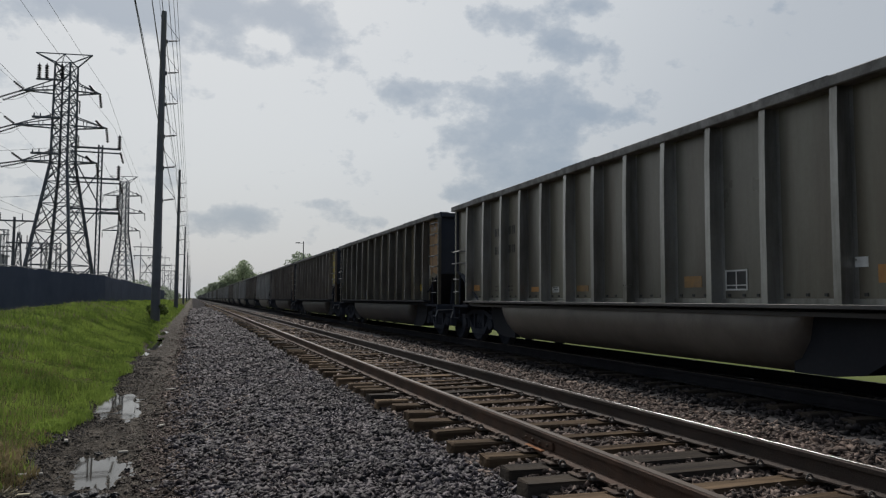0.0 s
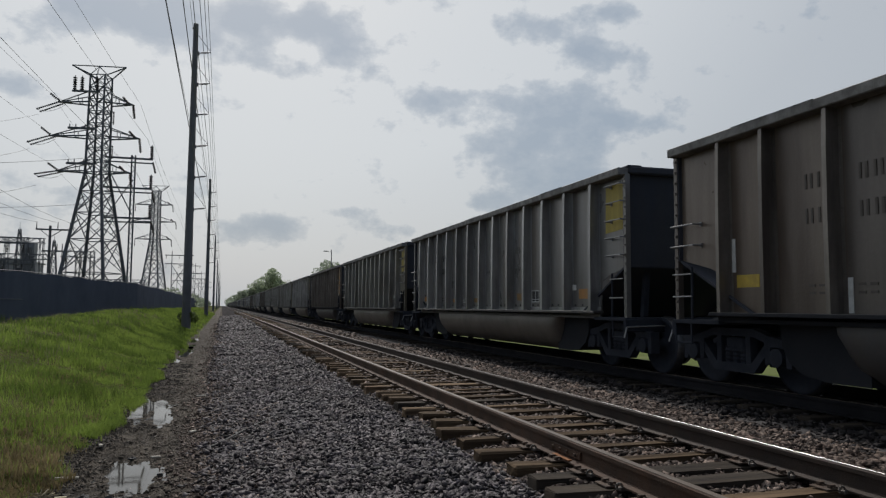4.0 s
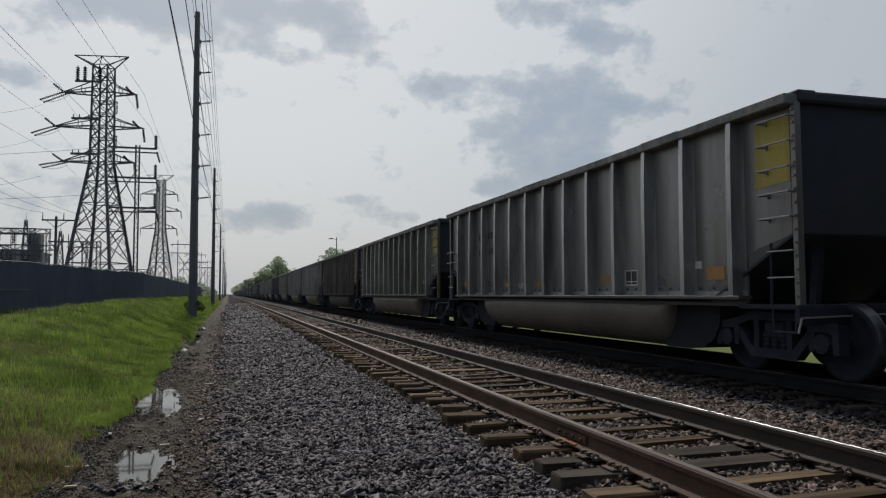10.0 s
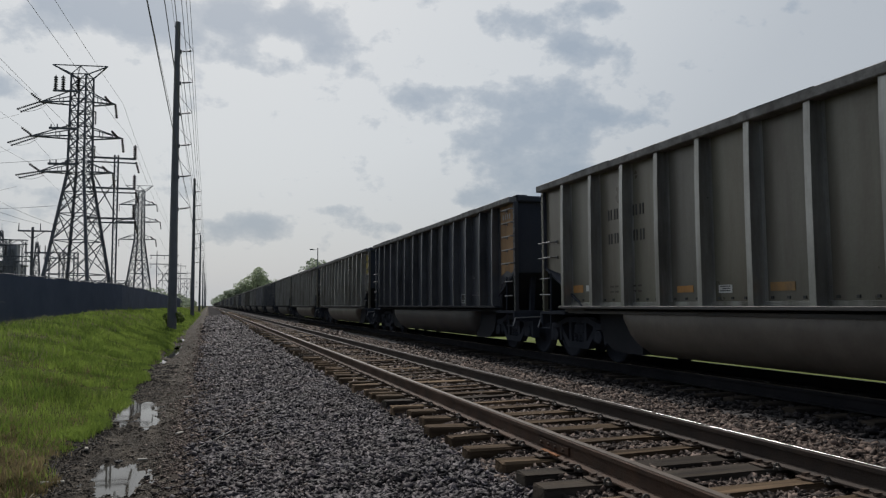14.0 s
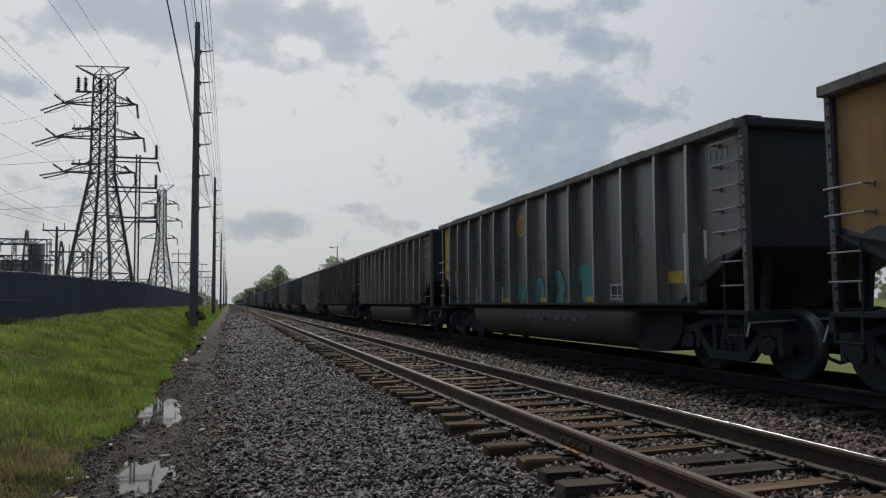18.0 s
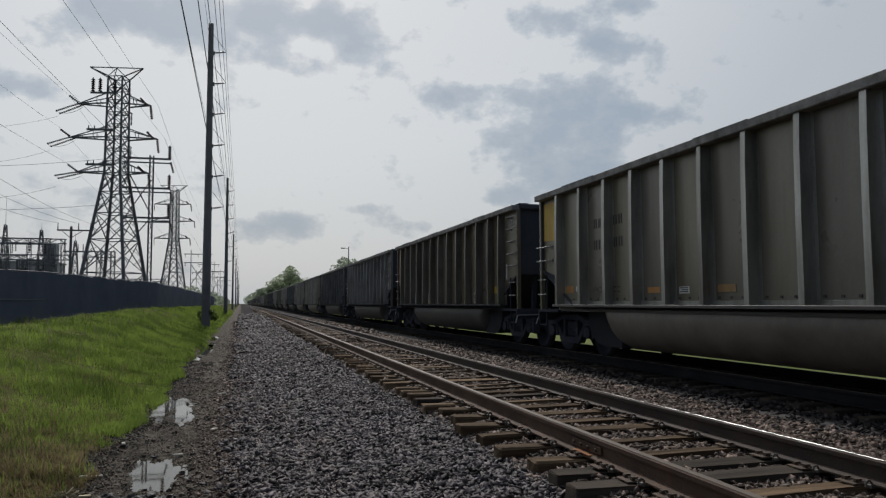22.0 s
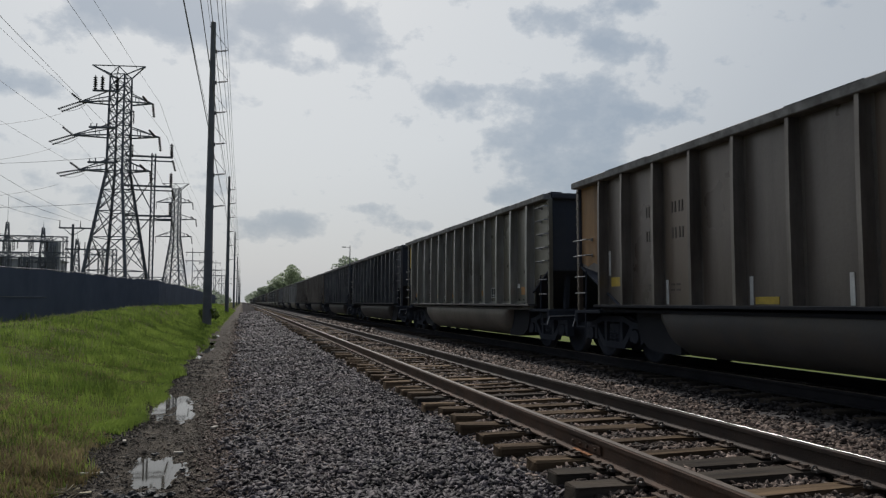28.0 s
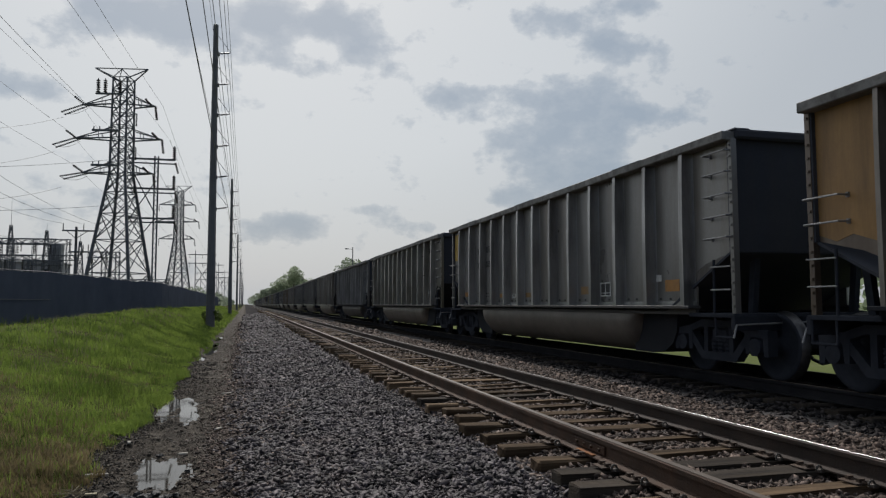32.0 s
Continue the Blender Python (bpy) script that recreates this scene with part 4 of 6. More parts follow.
def bars(name, bm, mat, parent):
    """Each four-sided bar of a mesh made with beam() becomes a part of its own."""
    bm.verts.ensure_lookup_table()
    co = [v.co.copy() for v in bm.verts]
    bm.free()
    sides = [(i, (i + 1) % 4, 4 + (i + 1) % 4, 4 + i) for i in range(4)] + [(3, 2, 1, 0), (4, 5, 6, 7)]
    for k in range(0, len(co), 8):
        me = bpy.data.meshes.new(name)
        me.from_pydata(co[k:k + 8], [], sides)
        me.materials.append(mat)
        part(name, me, None, parent)


def build_tower(x, y, rich):
    ground_h = 0.45
    t = thing("transmission_tower", pose(x, y, 0, 0, 0, -9), "dark steel lattice transmission tower with three pairs of crossarms", "transmission tower", "towers of the power line")
    waist, top = 17.7, 30.0
    base, neck, head = (3.24, 1.02, 0.93) if rich else (2.75, 0.90, 0.80)
    twist = Matrix.Rotation(radians(-10.5), 4, "Z")
    for k, (sx, sy) in enumerate(((-1, -1), (1, -1), (1, 1), (-1, 1))):
        bm = beam(bmesh.new(), (base * sx, base * sy, ground_h), (neck * sx, neck * sy, waist), 0.36, 4, 0.26)
        beam(bm, (neck * sx, neck * sy, waist), (head * sx, head * sy, top), 0.24, 4, 0.17)
        bm.transform(twist)
        part("leg", bm, M["lattice"], t)
    levels = [0.45, 5.2, 9.3, 12.6, 15.3, 17.7]
    wide = [base - (base - neck) * (z - 0.45) / 17.25 for z in levels]
    for face in range(4):
        bm = bmesh.new()
        for (z0, w0), (z1, w1) in zip(zip(levels, wide), zip(levels[1:], wide[1:])):
            lattice_bay(bm, w0, z0, w1, z1, [face], 0.10 if rich else 0.12)
            wm, zm = (w0 + w1) / 2, (z0 + z1) / 2
            corner = [(-1, -1), (1, -1), (1, 1), (-1, 1)]
            (ax, ay), (bx, by) = corner[face], corner[(face + 1) % 4]
            cx, cy = (ax + bx) / 2, (ay + by) / 2
            for sx, sy in ((ax, ay), (bx, by)):
                beam(bm, (sx * wm, sy * wm, zm), ((sx * 0.5 + cx * 0.5) * (wm + w0) / 2, (sy * 0.5 + cy * 0.5) * (wm + w0) / 2, (zm + z0) / 2), 0.06)
                beam(bm, (sx * wm, sy * wm, zm), ((sx * 0.5 + cx * 0.5) * (wm + w1) / 2, (sy * 0.5 + cy * 0.5) * (wm + w1) / 2, (zm + z1) / 2), 0.06)
        z = waist
        while z < top - 0.5:
            w0, w1 = (neck - (neck - head) * (h - waist) / 12.3 for h in (z, z + 1.54))
            lattice_bay(bm, w0, z, w1, z + 1.54, [face], 0.085 if rich else 0.10)
            z += 1.54
        bm.transform(twist)
        if rich:
            bars("brace", bm, M["lattice"], t)
        else:
            tagged(part("bracing", bm, M["lattice"], t), kind="stuff")
    for z, left, right in ((26.5, 4.95, 3.95), (22.2, 5.85, 4.85), (17.8, 4.85, 3.85)):
        for sign, reach in ((-1, left), (1, right)):
            tip = Vector((sign * reach, 0, z + 0.05))
            bm = bmesh.new()
            for sy in (-1.02, 1.02):
                beam(bm, (sign * 1.02, sy, z), tip, 0.14)
                beam(bm, (sign * 1.02, sy, z + 1.3), tip, 0.10)
            for f in (0.35, 0.68):
                a = Vector((sign * 1.02, -1.02, z)).lerp(tip, f)
                b = Vector((sign * 1.02, 1.02, z)).lerp(tip, f)
                c = Vector((sign * 1.02, 1.02, z + 1.3)).lerp(tip, f)
                d = Vector((sign * 1.02, -1.02, z + 1.3)).lerp(tip, f)
                beam(bm, a, b, 0.07)
                beam(bm, a, d, 0.07)
                beam(bm, b, c, 0.07)
            arm = part("crossarm", bm, M["lattice"], t)
            bm = bmesh.new()
            if sign > 0:
                insulator_string(bm, tip, tip + Vector((0.30, -0.3, -1.9)), 0.19, 8)
                insulator_string(bm, tip + Vector((-0.5, -0.3, 0.1)), tip + Vector((-0.9, -1.4, 0.62)), 0.16, 6)
            elif rich:
                drop = {26.5: 1.55, 22.2: 1.35, 17.8: 0.85}[z]
                ends = (tip + Vector((-1.75, -2.2, -drop)), tip + Vector((-1.35, -2.2, -drop - 0.35)))
                insulator_string(bm, tip, ends[0], 0.13, 12)
                insulator_string(bm, tip + Vector((0.75, 0, -0.1)), ends[1], 0.13, 12)
                # slack jumper below the strings
                loop = [ends[0].lerp(tip + Vector((0.9, -0.5, -0.5)), f) - Vector((0, 0, 2.0 * f * (1 - f))) for f in (0, 0.2, 0.4, 0.6, 0.8, 1.0)]
                for a, b in zip(loop, loop[1:]):
                    beam(bm, a, b, 0.035, 4)
                insulator_string(bm, tip + Vector((0.2, -0.3, 0.1)), tip + Vector((-0.5, -1.5, 0.70)), 0.16, 6)
            else:
                insulator_string(bm, tip, tip + Vector((0, 0, -1.8)), 0.16, 9)
            part("insulator_string", bm, M["insulator"], arm)
    bm = bmesh.new()
    for sy in (-0.98, 0.98):
        for sx in (-1, 1):
            beam(bm, (sx * 0.98, sy, top), (sx * 3.25 - 0.3, 0, 31.35), 0.12)
            beam(bm, (sx * 0.98, sy, top), (-0.3, 0, 31.3), 0.09)
    beam(bm, (-3.55, 0, 31.35), (2.95, 0, 31.35), 0.10)
    part("earth_wire_frame", bm, M["lattice"], t)
    if rich:
        bm = bmesh.new()
        box(bm, -2.9, 0.3, -1.6, -1.35, 27.55, 27.75)
        part("platform_beam", bm, M["lattice"], t)
        for dx in (-2.6, -1.75, 0.0):
            bm = bmesh.new()
            beam(bm, (dx, -1.5, 27.75), (dx, -1.5, 29.6), 0.08)
            for k in range(6):
                lathe(bm, ((0.10, 0), (0.27, 0.05), (0.12, 0.22)), sides=8, at=(dx, -1.5, 27.8 + 0.28 * k))
            part("post_insulator", bm, M["insulator"], t)
        for z in (23.0, 18.6):
            bm = boxed(-3.2, 0.0, -1.6, -1.3, z - 0.12, z + 0.12)
            for dx in (-3.0, -2.3, -1.2):
                beam(bm, (dx, -1.45, z), (dx, -1.45, z + 0.5), 0.14, 6)
            part("platform_beam", bm, M["lattice"], t)
        for z in (25.2, 20.9, 16.7):
            bm = beam(bmesh.new(), (1.0, -1.0, z + 0.3), (2.1, -1.3, z), 0.06)
            beam(bm, (1.0, -1.0, z - 0.2), (2.1, -1.3, z), 0.05)
            part("bracket", bm, M["lattice"], t)
            bm = bmesh.new()
            insulator_string(bm, (2.05, -1.3, z), (2.05, -1.3, z - 1.6), 0.13, 10)
            part("insulator_string", bm, M["insulator"], t)
    return t


build_tower(-15.40, 100, True)
build_tower(-16.6, 198, False)
TOWER_ENDS = ((-20.15, 2.0), (-15.75, 100), (-16.6, 198), (-17.2, 300), (-17.8, 420))
for dx, z in ((-5.2, 27.2), (-6.0, 23.0), (-5.0, 18.6), (5.1, 26.8), (6.0, 22.5), (4.9, 18.0)):
    wire([(x + dx, y, z) for x, y in TOWER_ENDS[:4]], 0.5, 0.026)
# spans into the switchyard
for a, b in (((-21.95, 98.45, 24.3), (-24.46, 70, 15.95)), ((-22.86, 98.6, 20.0), (-24.33, 70, 12.84)), ((-21.9, 98.4, 15.6), (-24.2, 70, 9.9)), ((-15.0, 98.6, 19.5), (-55, 62, 12.0)), ((-16.0, 98.6, 13.6), (-60, 60, 10.0)),
             ((-22.5, 102.8, 11.6), (-27, 30, 16.0)), ((-20.3, 102.8, 11.6), (-25.5, 30, 17.5)), ((-18.7, 102.8, 11.6), (-24, 30, 19.0)), ((-21.7, 102.8, 8.9), (-28, 30, 12.5))):
    wire([a, b], 0.8 if b[1] == 70 else 1.8, 0.028)


def build_dead_end():
    """The slim frame beside the first tower, with three double beams."""
    t = thing("dead_end_frame", pose(-11.55, 102.5, 0), "slim twin-pole steel frame with three double beams beside the tower", "steel frame")
    for dx in (-0.22, 0.22):
        part("column", beam(bmesh.new(), (dx, 0, 0.4), (dx, 0, 20.7), 0.20, 4), M["lattice"], t)
    for k in range(16):
        z = 0.8 + 1.25 * k
        part("lacing_bar", beam(bmesh.new(), (-0.22, 0, z), (0.22, 0, z + 0.6), 0.06), M["lattice"], t)
        part("lacing_bar", beam(bmesh.new(), (0.22, 0, z + 0.6), (-0.22, 0, z + 1.2), 0.06), M["lattice"], t)
    for z in (20.3, 16.4, 12.5):
        for dz in (0.0, -0.55):
            part("beam", beam(bmesh.new(), (-3.4, 0, z + dz), (2.35, 0, z + dz), 0.20 if dz == 0 else 0.14), M["lattice"], t)
        bm = bmesh.new()
        beam(bm, (2.2, 0, z), (2.2, 0, z + 1.9), 0.08)
        for k in range(6):
            lathe(bm, ((0.10, 0), (0.28, 0.05), (0.12, 0.24)), sides=8, at=(2.2, 0, z + 0.1 + 0.28 * k))
        part("post_insulator", bm, M["insulator"], t)
        bm = bmesh.new()
        insulator_string(bm, (2.35, 0, z - 0.4), (2.75, -0.4, z - 1.9), 0.16, 8)
        part("insulator_string", bm, M["insulator"], t)
    bm = bmesh.new()
    beam(bm, (-3.4, 0, 19.6), (0, 0, 13.0), 0.12)
    beam(bm, (-3.4, 0, 12.0), (0, 0, 17.5), 0.10)
    beam(bm, (-3.4, 0, 8.0), (0, 0, 12.5), 0.10)
    part("brace", bm, M["lattice"], t)


build_dead_end()


def build_h_frame(x, y, tall, wide, zs):
    t = thing("h_frame_pylon", pose(x, y, 0), "distant two-legged wooden pylon with crossarms and x-bracing", "pylon", "distant pylons")
    for s in (-1, 1):
        part("leg", beam(bmesh.new(), (s * wide / 2, 0, 0), (s * wide / 2, 0, tall), 0.4, 8, 0.28), M["pole"], t)
    for z in zs:
        part("crossarm", beam(bmesh.new(), (-wide, 0, z), (wide, 0, z), 0.26), M["pole"], t)
        for dx in (-wide * 0.9, 0, wide * 0.9):
            bm = bmesh.new()
            insulator_string(bm, (dx, 0, z), (dx, 0, z - 1.5), 0.16, 6)
            part("insulator_string", bm, M["insulator"], t)
    bm = bmesh.new()
    lo, mid, hi = 2.0, zs[-1] * 0.5, zs[-1] - 0.5
    for a, b in ((lo, mid), (mid, hi)):
        beam(bm, (-wide / 2, 0, a), (wide / 2, 0, b), 0.18)
        beam(bm, (wide / 2, 0, a), (-wide / 2, 0, b), 0.18)
    part("x_brace", bm, M["pole"], t)


build_h_frame(-16.2, 300, 22.0, 5.2, (20.4, 17.1))
for x, y, tall in ((-17.0, 420, 24.0), (-17.5, 560, 26.0), (-18.5, 720, 27.0), (-24, 480, 22.0), (-14, 640, 22.0)):
    build_h_frame(x, y, tall, 5.5, (tall - 1.5, tall - 5.5))

# ---- switchyard ----


def build_mast(x, y, tall, spire):
    t = thing("lattice_mast", pose(x, y, 0), "slender lattice mast with a lightning spike in the switchyard", "lattice mast", "masts of the switchyard")
    for sx, sy in ((-1, -1), (1, -1), (1, 1), (-1, 1)):
        part("leg", beam(bmesh.new(), (0.95 * sx, 0.95 * sy, 0.4), (0.18 * sx, 0.18 * sy, tall), 0.14, 4, 0.10), M["lattice"], t)
    bm = bmesh.new()
    n = 8
    for k in range(n):
        z0, z1 = 0.4 + (tall - 0.4) * k / n, 0.4 + (tall - 0.4) * (k + 1) / n
        w0, w1 = 0.95 - 0.77 * k / n, 0.95 - 0.77 * (k + 1) / n
        lattice_bay(bm, w0, z0, w1, z1, (0, 1, 2, 3), 0.07)
    tagged(part("bracing", bm, M["lattice"], t), kind="stuff")
    part("spike", beam(bmesh.new(), (0, 0, tall), (0, 0, tall + spire), 0.08, 5, 0.03), M["lattice"], t)


for spec in ((-38.7, 140, 14.8, 5.0), (-33.4, 141, 14.1, 1.2), (-29.8, 150, 13.0, 1.5), (-46.0, 142, 14.5, 4.0), (-54.0, 146, 14.0, 4.0)):
    build_mast(*spec)


def build_bus(x0, x1, y, z, deep, legs):
    t = thing("bus_structure", pose(0, y, 0), "dark steel busbar gantry on lattice columns with insulators", "bus structure", "gantries of the switchyard")
    bm = bmesh.new()
    for dz in (0, -deep):
        for dy in (-0.4, 0.4):
            beam(bm, (x0, dy, z + dz), (x1, dy, z + dz), 0.10)
    n = int((x1 - x0) / 1.4)
    for k in range(n):
        a, b = x0 + (x1 - x0) * k / n, x0 + (x1 - x0) * (k + 1) / n
        for dy in (-0.4, 0.4):
            beam(bm, (a, dy, z - deep), (b, dy, z) if k % 2 else (b, dy, z - deep), 0.065)
            beam(bm, (a, dy, z), (b, dy, z - deep) if k % 2 == 0 else (b, dy, z), 0.065)
    part("girder", bm, M["lattice"], t)
    for x in legs:
        bm = bmesh.new()
        for dy in (-0.4, 0.4):
            beam(bm, (x - 0.3, dy, 0.4), (x - 0.3, dy, z), 0.10)
            beam(bm, (x + 0.3, dy, 0.4), (x + 0.3, dy, z), 0.10)
        for k in range(8):
            beam(bm, (x - 0.3, -0.4, 0.5 + k * z / 8.5), (x + 0.3, -0.4, 0.5 + (k + 1) * z / 8.5), 0.055)
        part("column", bm, M["lattice"], t)
    k = x0 + 0.8
    while k < x1:
        bm = bmesh.new()
        insulator_string(bm, (k, -0.5, z - deep), (k, -0.5, z - deep - 1.5), 0.17, 6)
        part("insulator_string", bm, M["insulator"], t)
        k += 2.3


build_bus(-58, -28.8, 128, 11.6, 0.9, (-56, -48.5, -41.5, -35.0, -29.4))
build_bus(-58, -27.5, 134, 9.4, 0.8, (-52, -45, -38.0, -31.0))
build_bus(-58, -31, 122, 8.6, 0.7, (-50, -43, -36.5, -31.5))
build_bus(-60, -30.5, 146, 13.0, 0.8, (-57, -49, -42.0, -36.5, -31.0))
build_bus(-30.5, -25.8, 118, 7.6, 0.6, (-30.0, -26.2))
build_bus(-24.8, -19.8, 130, 9.8, 0.9, (-24.3, -22.3, -20.2))
build_bus(-22.5, -14.0, 150, 6.0, 0.5, (-22.0, -18.2, -14.5))


def build_control_house():
    t = thing("control_building", pose(-46.5, 158, 0.4), "grey-brown masonry control building behind the switchyard", "building")
    part("wall", boxed(-18, 12.4, -5, 5, 0, 8.7, bevel=0.05), M["brick"], t)
    part("roof", boxed(-18.3, 12.7, -5.3, 5.3, 8.7, 9.0, bevel=0.04), M["brick"], t)
    for k in range(9):
        for z in (1.6, 5.4):
            x = -16.5 + 3.3 * k
            w = part("window", boxed(x, x + 1.6, -5.06, -4.9, z, z + 2.2, bevel=0.02), M["galv"], t)
            part("pane", boxed(x + 0.1, x + 1.5, -5.09, -5.05, z + 0.1, z + 2.1), M["glass_dark"], w)


build_control_house()


def build_transformer():
    t = thing("transformer", pose(-31.2, 139, 0.4), "dark steel transformer block with ribbed sides", "transformer")
    part("tank", boxed(-0.85, 0.85, -1.2, 1.2, 0, 11.3, bevel=0.08), M["tank"], t)
    for k in range(6):
        part("radiator_fin", boxed(-0.8 + 0.28 * k, -0.72 + 0.28 * k, -1.5, -1.2, 0.5, 10.5, bevel=0.01), M["tank"], t)


build_transformer()


def build_wood_pole(x, y, tall):
    t = thing("distribution_pole", pose(x, y, 0), "wooden distribution pole with two crossarms in the switchyard", "utility pole")
    part("pole_shaft", beam(bmesh.new(), (0, 0, 0.3), (0, 0, tall), 0.42, 10, 0.30), M["pole"], t)
    for z, a, b in ((tall - 0.5, -1.6, 2.4), (tall - 3.2, -0.8, 1.6)):
        part("crossarm", beam(bmesh.new(), (a, -0.2, z), (b, -0.2, z), 0.16), M["pole"], t)
        part("brace", beam(beam(bmesh.new(), (0, -0.2, z - 1.0), (a * 0.7, -0.2, z), 0.07), (0, -0.2, z - 1.0), (b * 0.6, -0.2, z), 0.07), M["pole"], t)
        for dx in (a + 0.1, 0.5 * (a + b) + 0.5, b - 0.1):
            part("pin_insulator", beam(bmesh.new(), (dx, -0.2, z), (dx, -0.2, z + 0.95), 0.13, 6, 0.09), M["insulator"], t)


build_wood_pole(-21.0, 103, 11.2)

# ---- plants ----


def grass_mesh(name, count, region, mat, tall, seed, keep=None, width=0.012, bunch=5):
    """Bent blades in tufts, three triangles each."""
    rng = np.random.RandomState(seed)
    x0, x1, y0, y1 = region
    u = rng.uniform(size=count)
    y = y0 + (y1 - y0) * u ** 1.6
    x = rng.uniform(x0, x1, count)
    if keep is not None:
        ok = keep(x, y, rng)
        x, y = x[ok], y[ok]
    x, y = np.repeat(x, bunch), np.repeat(y, bunch)
    n = len(x)
    far = np.clip(y / 12, 1, 5)
    x, y = x + rng.randn(n) * 0.03 * far, y + rng.randn(n) * 0.03 * far
    z = ground_z(x, y) - 0.01
    h = rng.uniform(tall[0], tall[1], n) * (0.75 + 0.45 * np.clip(lumps(x, y, 0.4, 11), -1, 1))
    q = rng.uniform(0, 6.283, n)
    lean = rng.uniform(0.15, 0.75, n) * h
    w = width * far * rng.uniform(0.7, 1.3, n)
    sx, sy = np.cos(q) * w / 2, np.sin(q) * w / 2
    lx, ly = -np.sin(q) * lean, np.cos(q) * lean
    zero = np.zeros(n)
    v = np.stack([np.stack([x - sx, y - sy, z], -1), np.stack([x + sx, y + sy, z], -1), np.stack([x + 0.8 * sx + 0.35 * lx, y + 0.8 * sy + 0.35 * ly, z + 0.62 * h], -1),
                  np.stack([x - 0.8 * sx + 0.35 * lx, y - 0.8 * sy + 0.35 * ly, z + 0.62 * h], -1), np.stack([x + lx, y + ly, z + h + zero], -1)], 1)
    base = 5 * np.arange(n)[:, None]
    tris = np.concatenate([base + np.array([[0, 1, 2]]), base + np.array([[0, 2, 3]]), base + np.array([[3, 2, 4]])])
    return raw_mesh(name, v.reshape(-1, 3), tris, mat)


def greener(x, y, rng):
    """Sparse green near the camera, lush further on."""
    lush = smooth(7.6, 11.8, y + 0.9 * (x + 1.8) + 1.4 * lumps(x, y, 0.3, 29))
    return on_bank(x, y, rng) & (rng.uniform(size=len(x)) < 0.20 + 0.80 * lush)


def on_bank(x, y, rng):
    return x < -1.38 - 0.13 * smooth(18, 23, y) + 0.16 * lumps(x, y, 0.5, 21) - 0.1 * rng.uniform(size=len(x))


def dry_patch(x, y, rng):
    d = 1.0 - smooth(7.0, 11.5, y + 0.9 * (x + 1.8)) + 0.25 * lumps(x, y, 0.4, 23)
    return on_bank(x, y, rng) & (rng.uniform(size=len(x)) < np.clip(d, 0.04, 1))


tagged(new("bank_grass", grass_mesh("bank_grass", 42000, (-7.8, -1.3, 4.3, 44), M["blade"], (0.05, 0.20), 1, greener, 0.0065, 6)), "lush bright green grass on the bank", "grass", kind="stuff")
tagged(new("bank_grass", grass_mesh("bank_grass", 9000, (-5.2, -1.4, 34, 150), M["blade"], (0.08, 0.22), 2, lambda x, y, rng: rng.uniform(size=len(x)) < smooth(33, 46, y), 0.008)), "green grass along the fence", "grass", kind="stuff")
tagged(new("bank_grass", grass_mesh("bank_grass", 5000, (-6.5, -1.4, -9, 4.4), M["blade_dry"], (0.06, 0.15), 31, on_bank, 0.010)), "short dry grass on the low bank", "grass", kind="stuff")
tagged(new("dry_grass", grass_mesh("dry_grass", 34000, (-5.5, -1.2, 4.2, 18), M["blade_dry"], (0.04, 0.13), 3, dry_patch)), "short dry brownish grass by the ditch", "grass", kind="stuff")
def tufty(x, y, rng):
    """Ragged darker tufts in drifts over the bank."""
    drift = lumps(x, y, 0.45, 51) + 0.6 * lumps(x, y, 1.1, 52)
    return on_bank(x, y, rng) & (rng.uniform(size=len(x)) < np.clip(0.9 * drift - 0.25, 0.02, 1))


# light and dark clumps of the bank painted by two grass tones
tagged(new("bank_tufts", grass_mesh("bank_tufts", 15000, (-7.0, -1.3, 5.0, 44), M["tuft"], (0.10, 0.30), 17, tufty, 0.007, 7)), "ragged tufts of grass on the bank, coloured as if shaded", "grass", kind="stuff")
tagged(new("bank_tufts", grass_mesh("bank_tufts", 8000, (-6.5, -1.5, 7.5, 40), M["bright"], (0.09, 0.26), 19, lambda x, y, rng: tufty(x + 3.3, y + 7.7, rng) & on_bank(x, y, rng), 0.006, 7)), "yellow-green tufts of grass on the bank, coloured as if sunlit", "grass", kind="stuff")


def at_edge(x, y, rng):
    edge = -1.38 - 0.13 * smooth(18, 23, y) + 0.16 * lumps(x, y, 0.5, 21)
    return (np.abs(x - edge + 0.06) < 0.10) & (rng.uniform(size=len(x)) < 0.55 + 0.45 * lumps(x, y, 0.8, 41))


tagged(new("edge_grass", grass_mesh("edge_grass", 13000, (-1.75, -1.05, 9.6, 34), M["blade"], (0.06, 0.17), 14, at_edge, 0.008, 7)), "taller green tufts overhanging the muddy ditch", "grass", kind="stuff")
tagged(new("seed_grass", grass_mesh("seed_grass", 6500, (-7.6, -3.2, 8, 46), M["seed_head"], (0.16, 0.34), 7, lambda x, y, rng: rng.uniform(size=len(x)) < 0.35 + 0.65 * lumps(x, y, 0.22, 81), 0.0045, 2)), "thin dry seed heads along the fence", "grass", kind="stuff")
tagged(new("tall_weeds", grass_mesh("tall_weeds", 420, (-7.0, -4.4, 9, 60), M["weed"], (0.14, 0.30), 4, None, 0.012)), "dark tall weeds along the top of the bank", "weeds", kind="stuff")


def by_fence(x, y, rng):
    """A ragged belt of tall dull grass where the bank meets the fence."""
    foot = np.where(y < 51, -5.27 + 0.2089 * (y - 51), -5.27)
    return (x > foot + 0.05) & (x < foot + 1.0 + 0.5 * lumps(x, y, 0.25, 71)) & (rng.uniform(size=len(x)) < 0.5 + 0.5 * lumps(x, y, 0.35, 72))


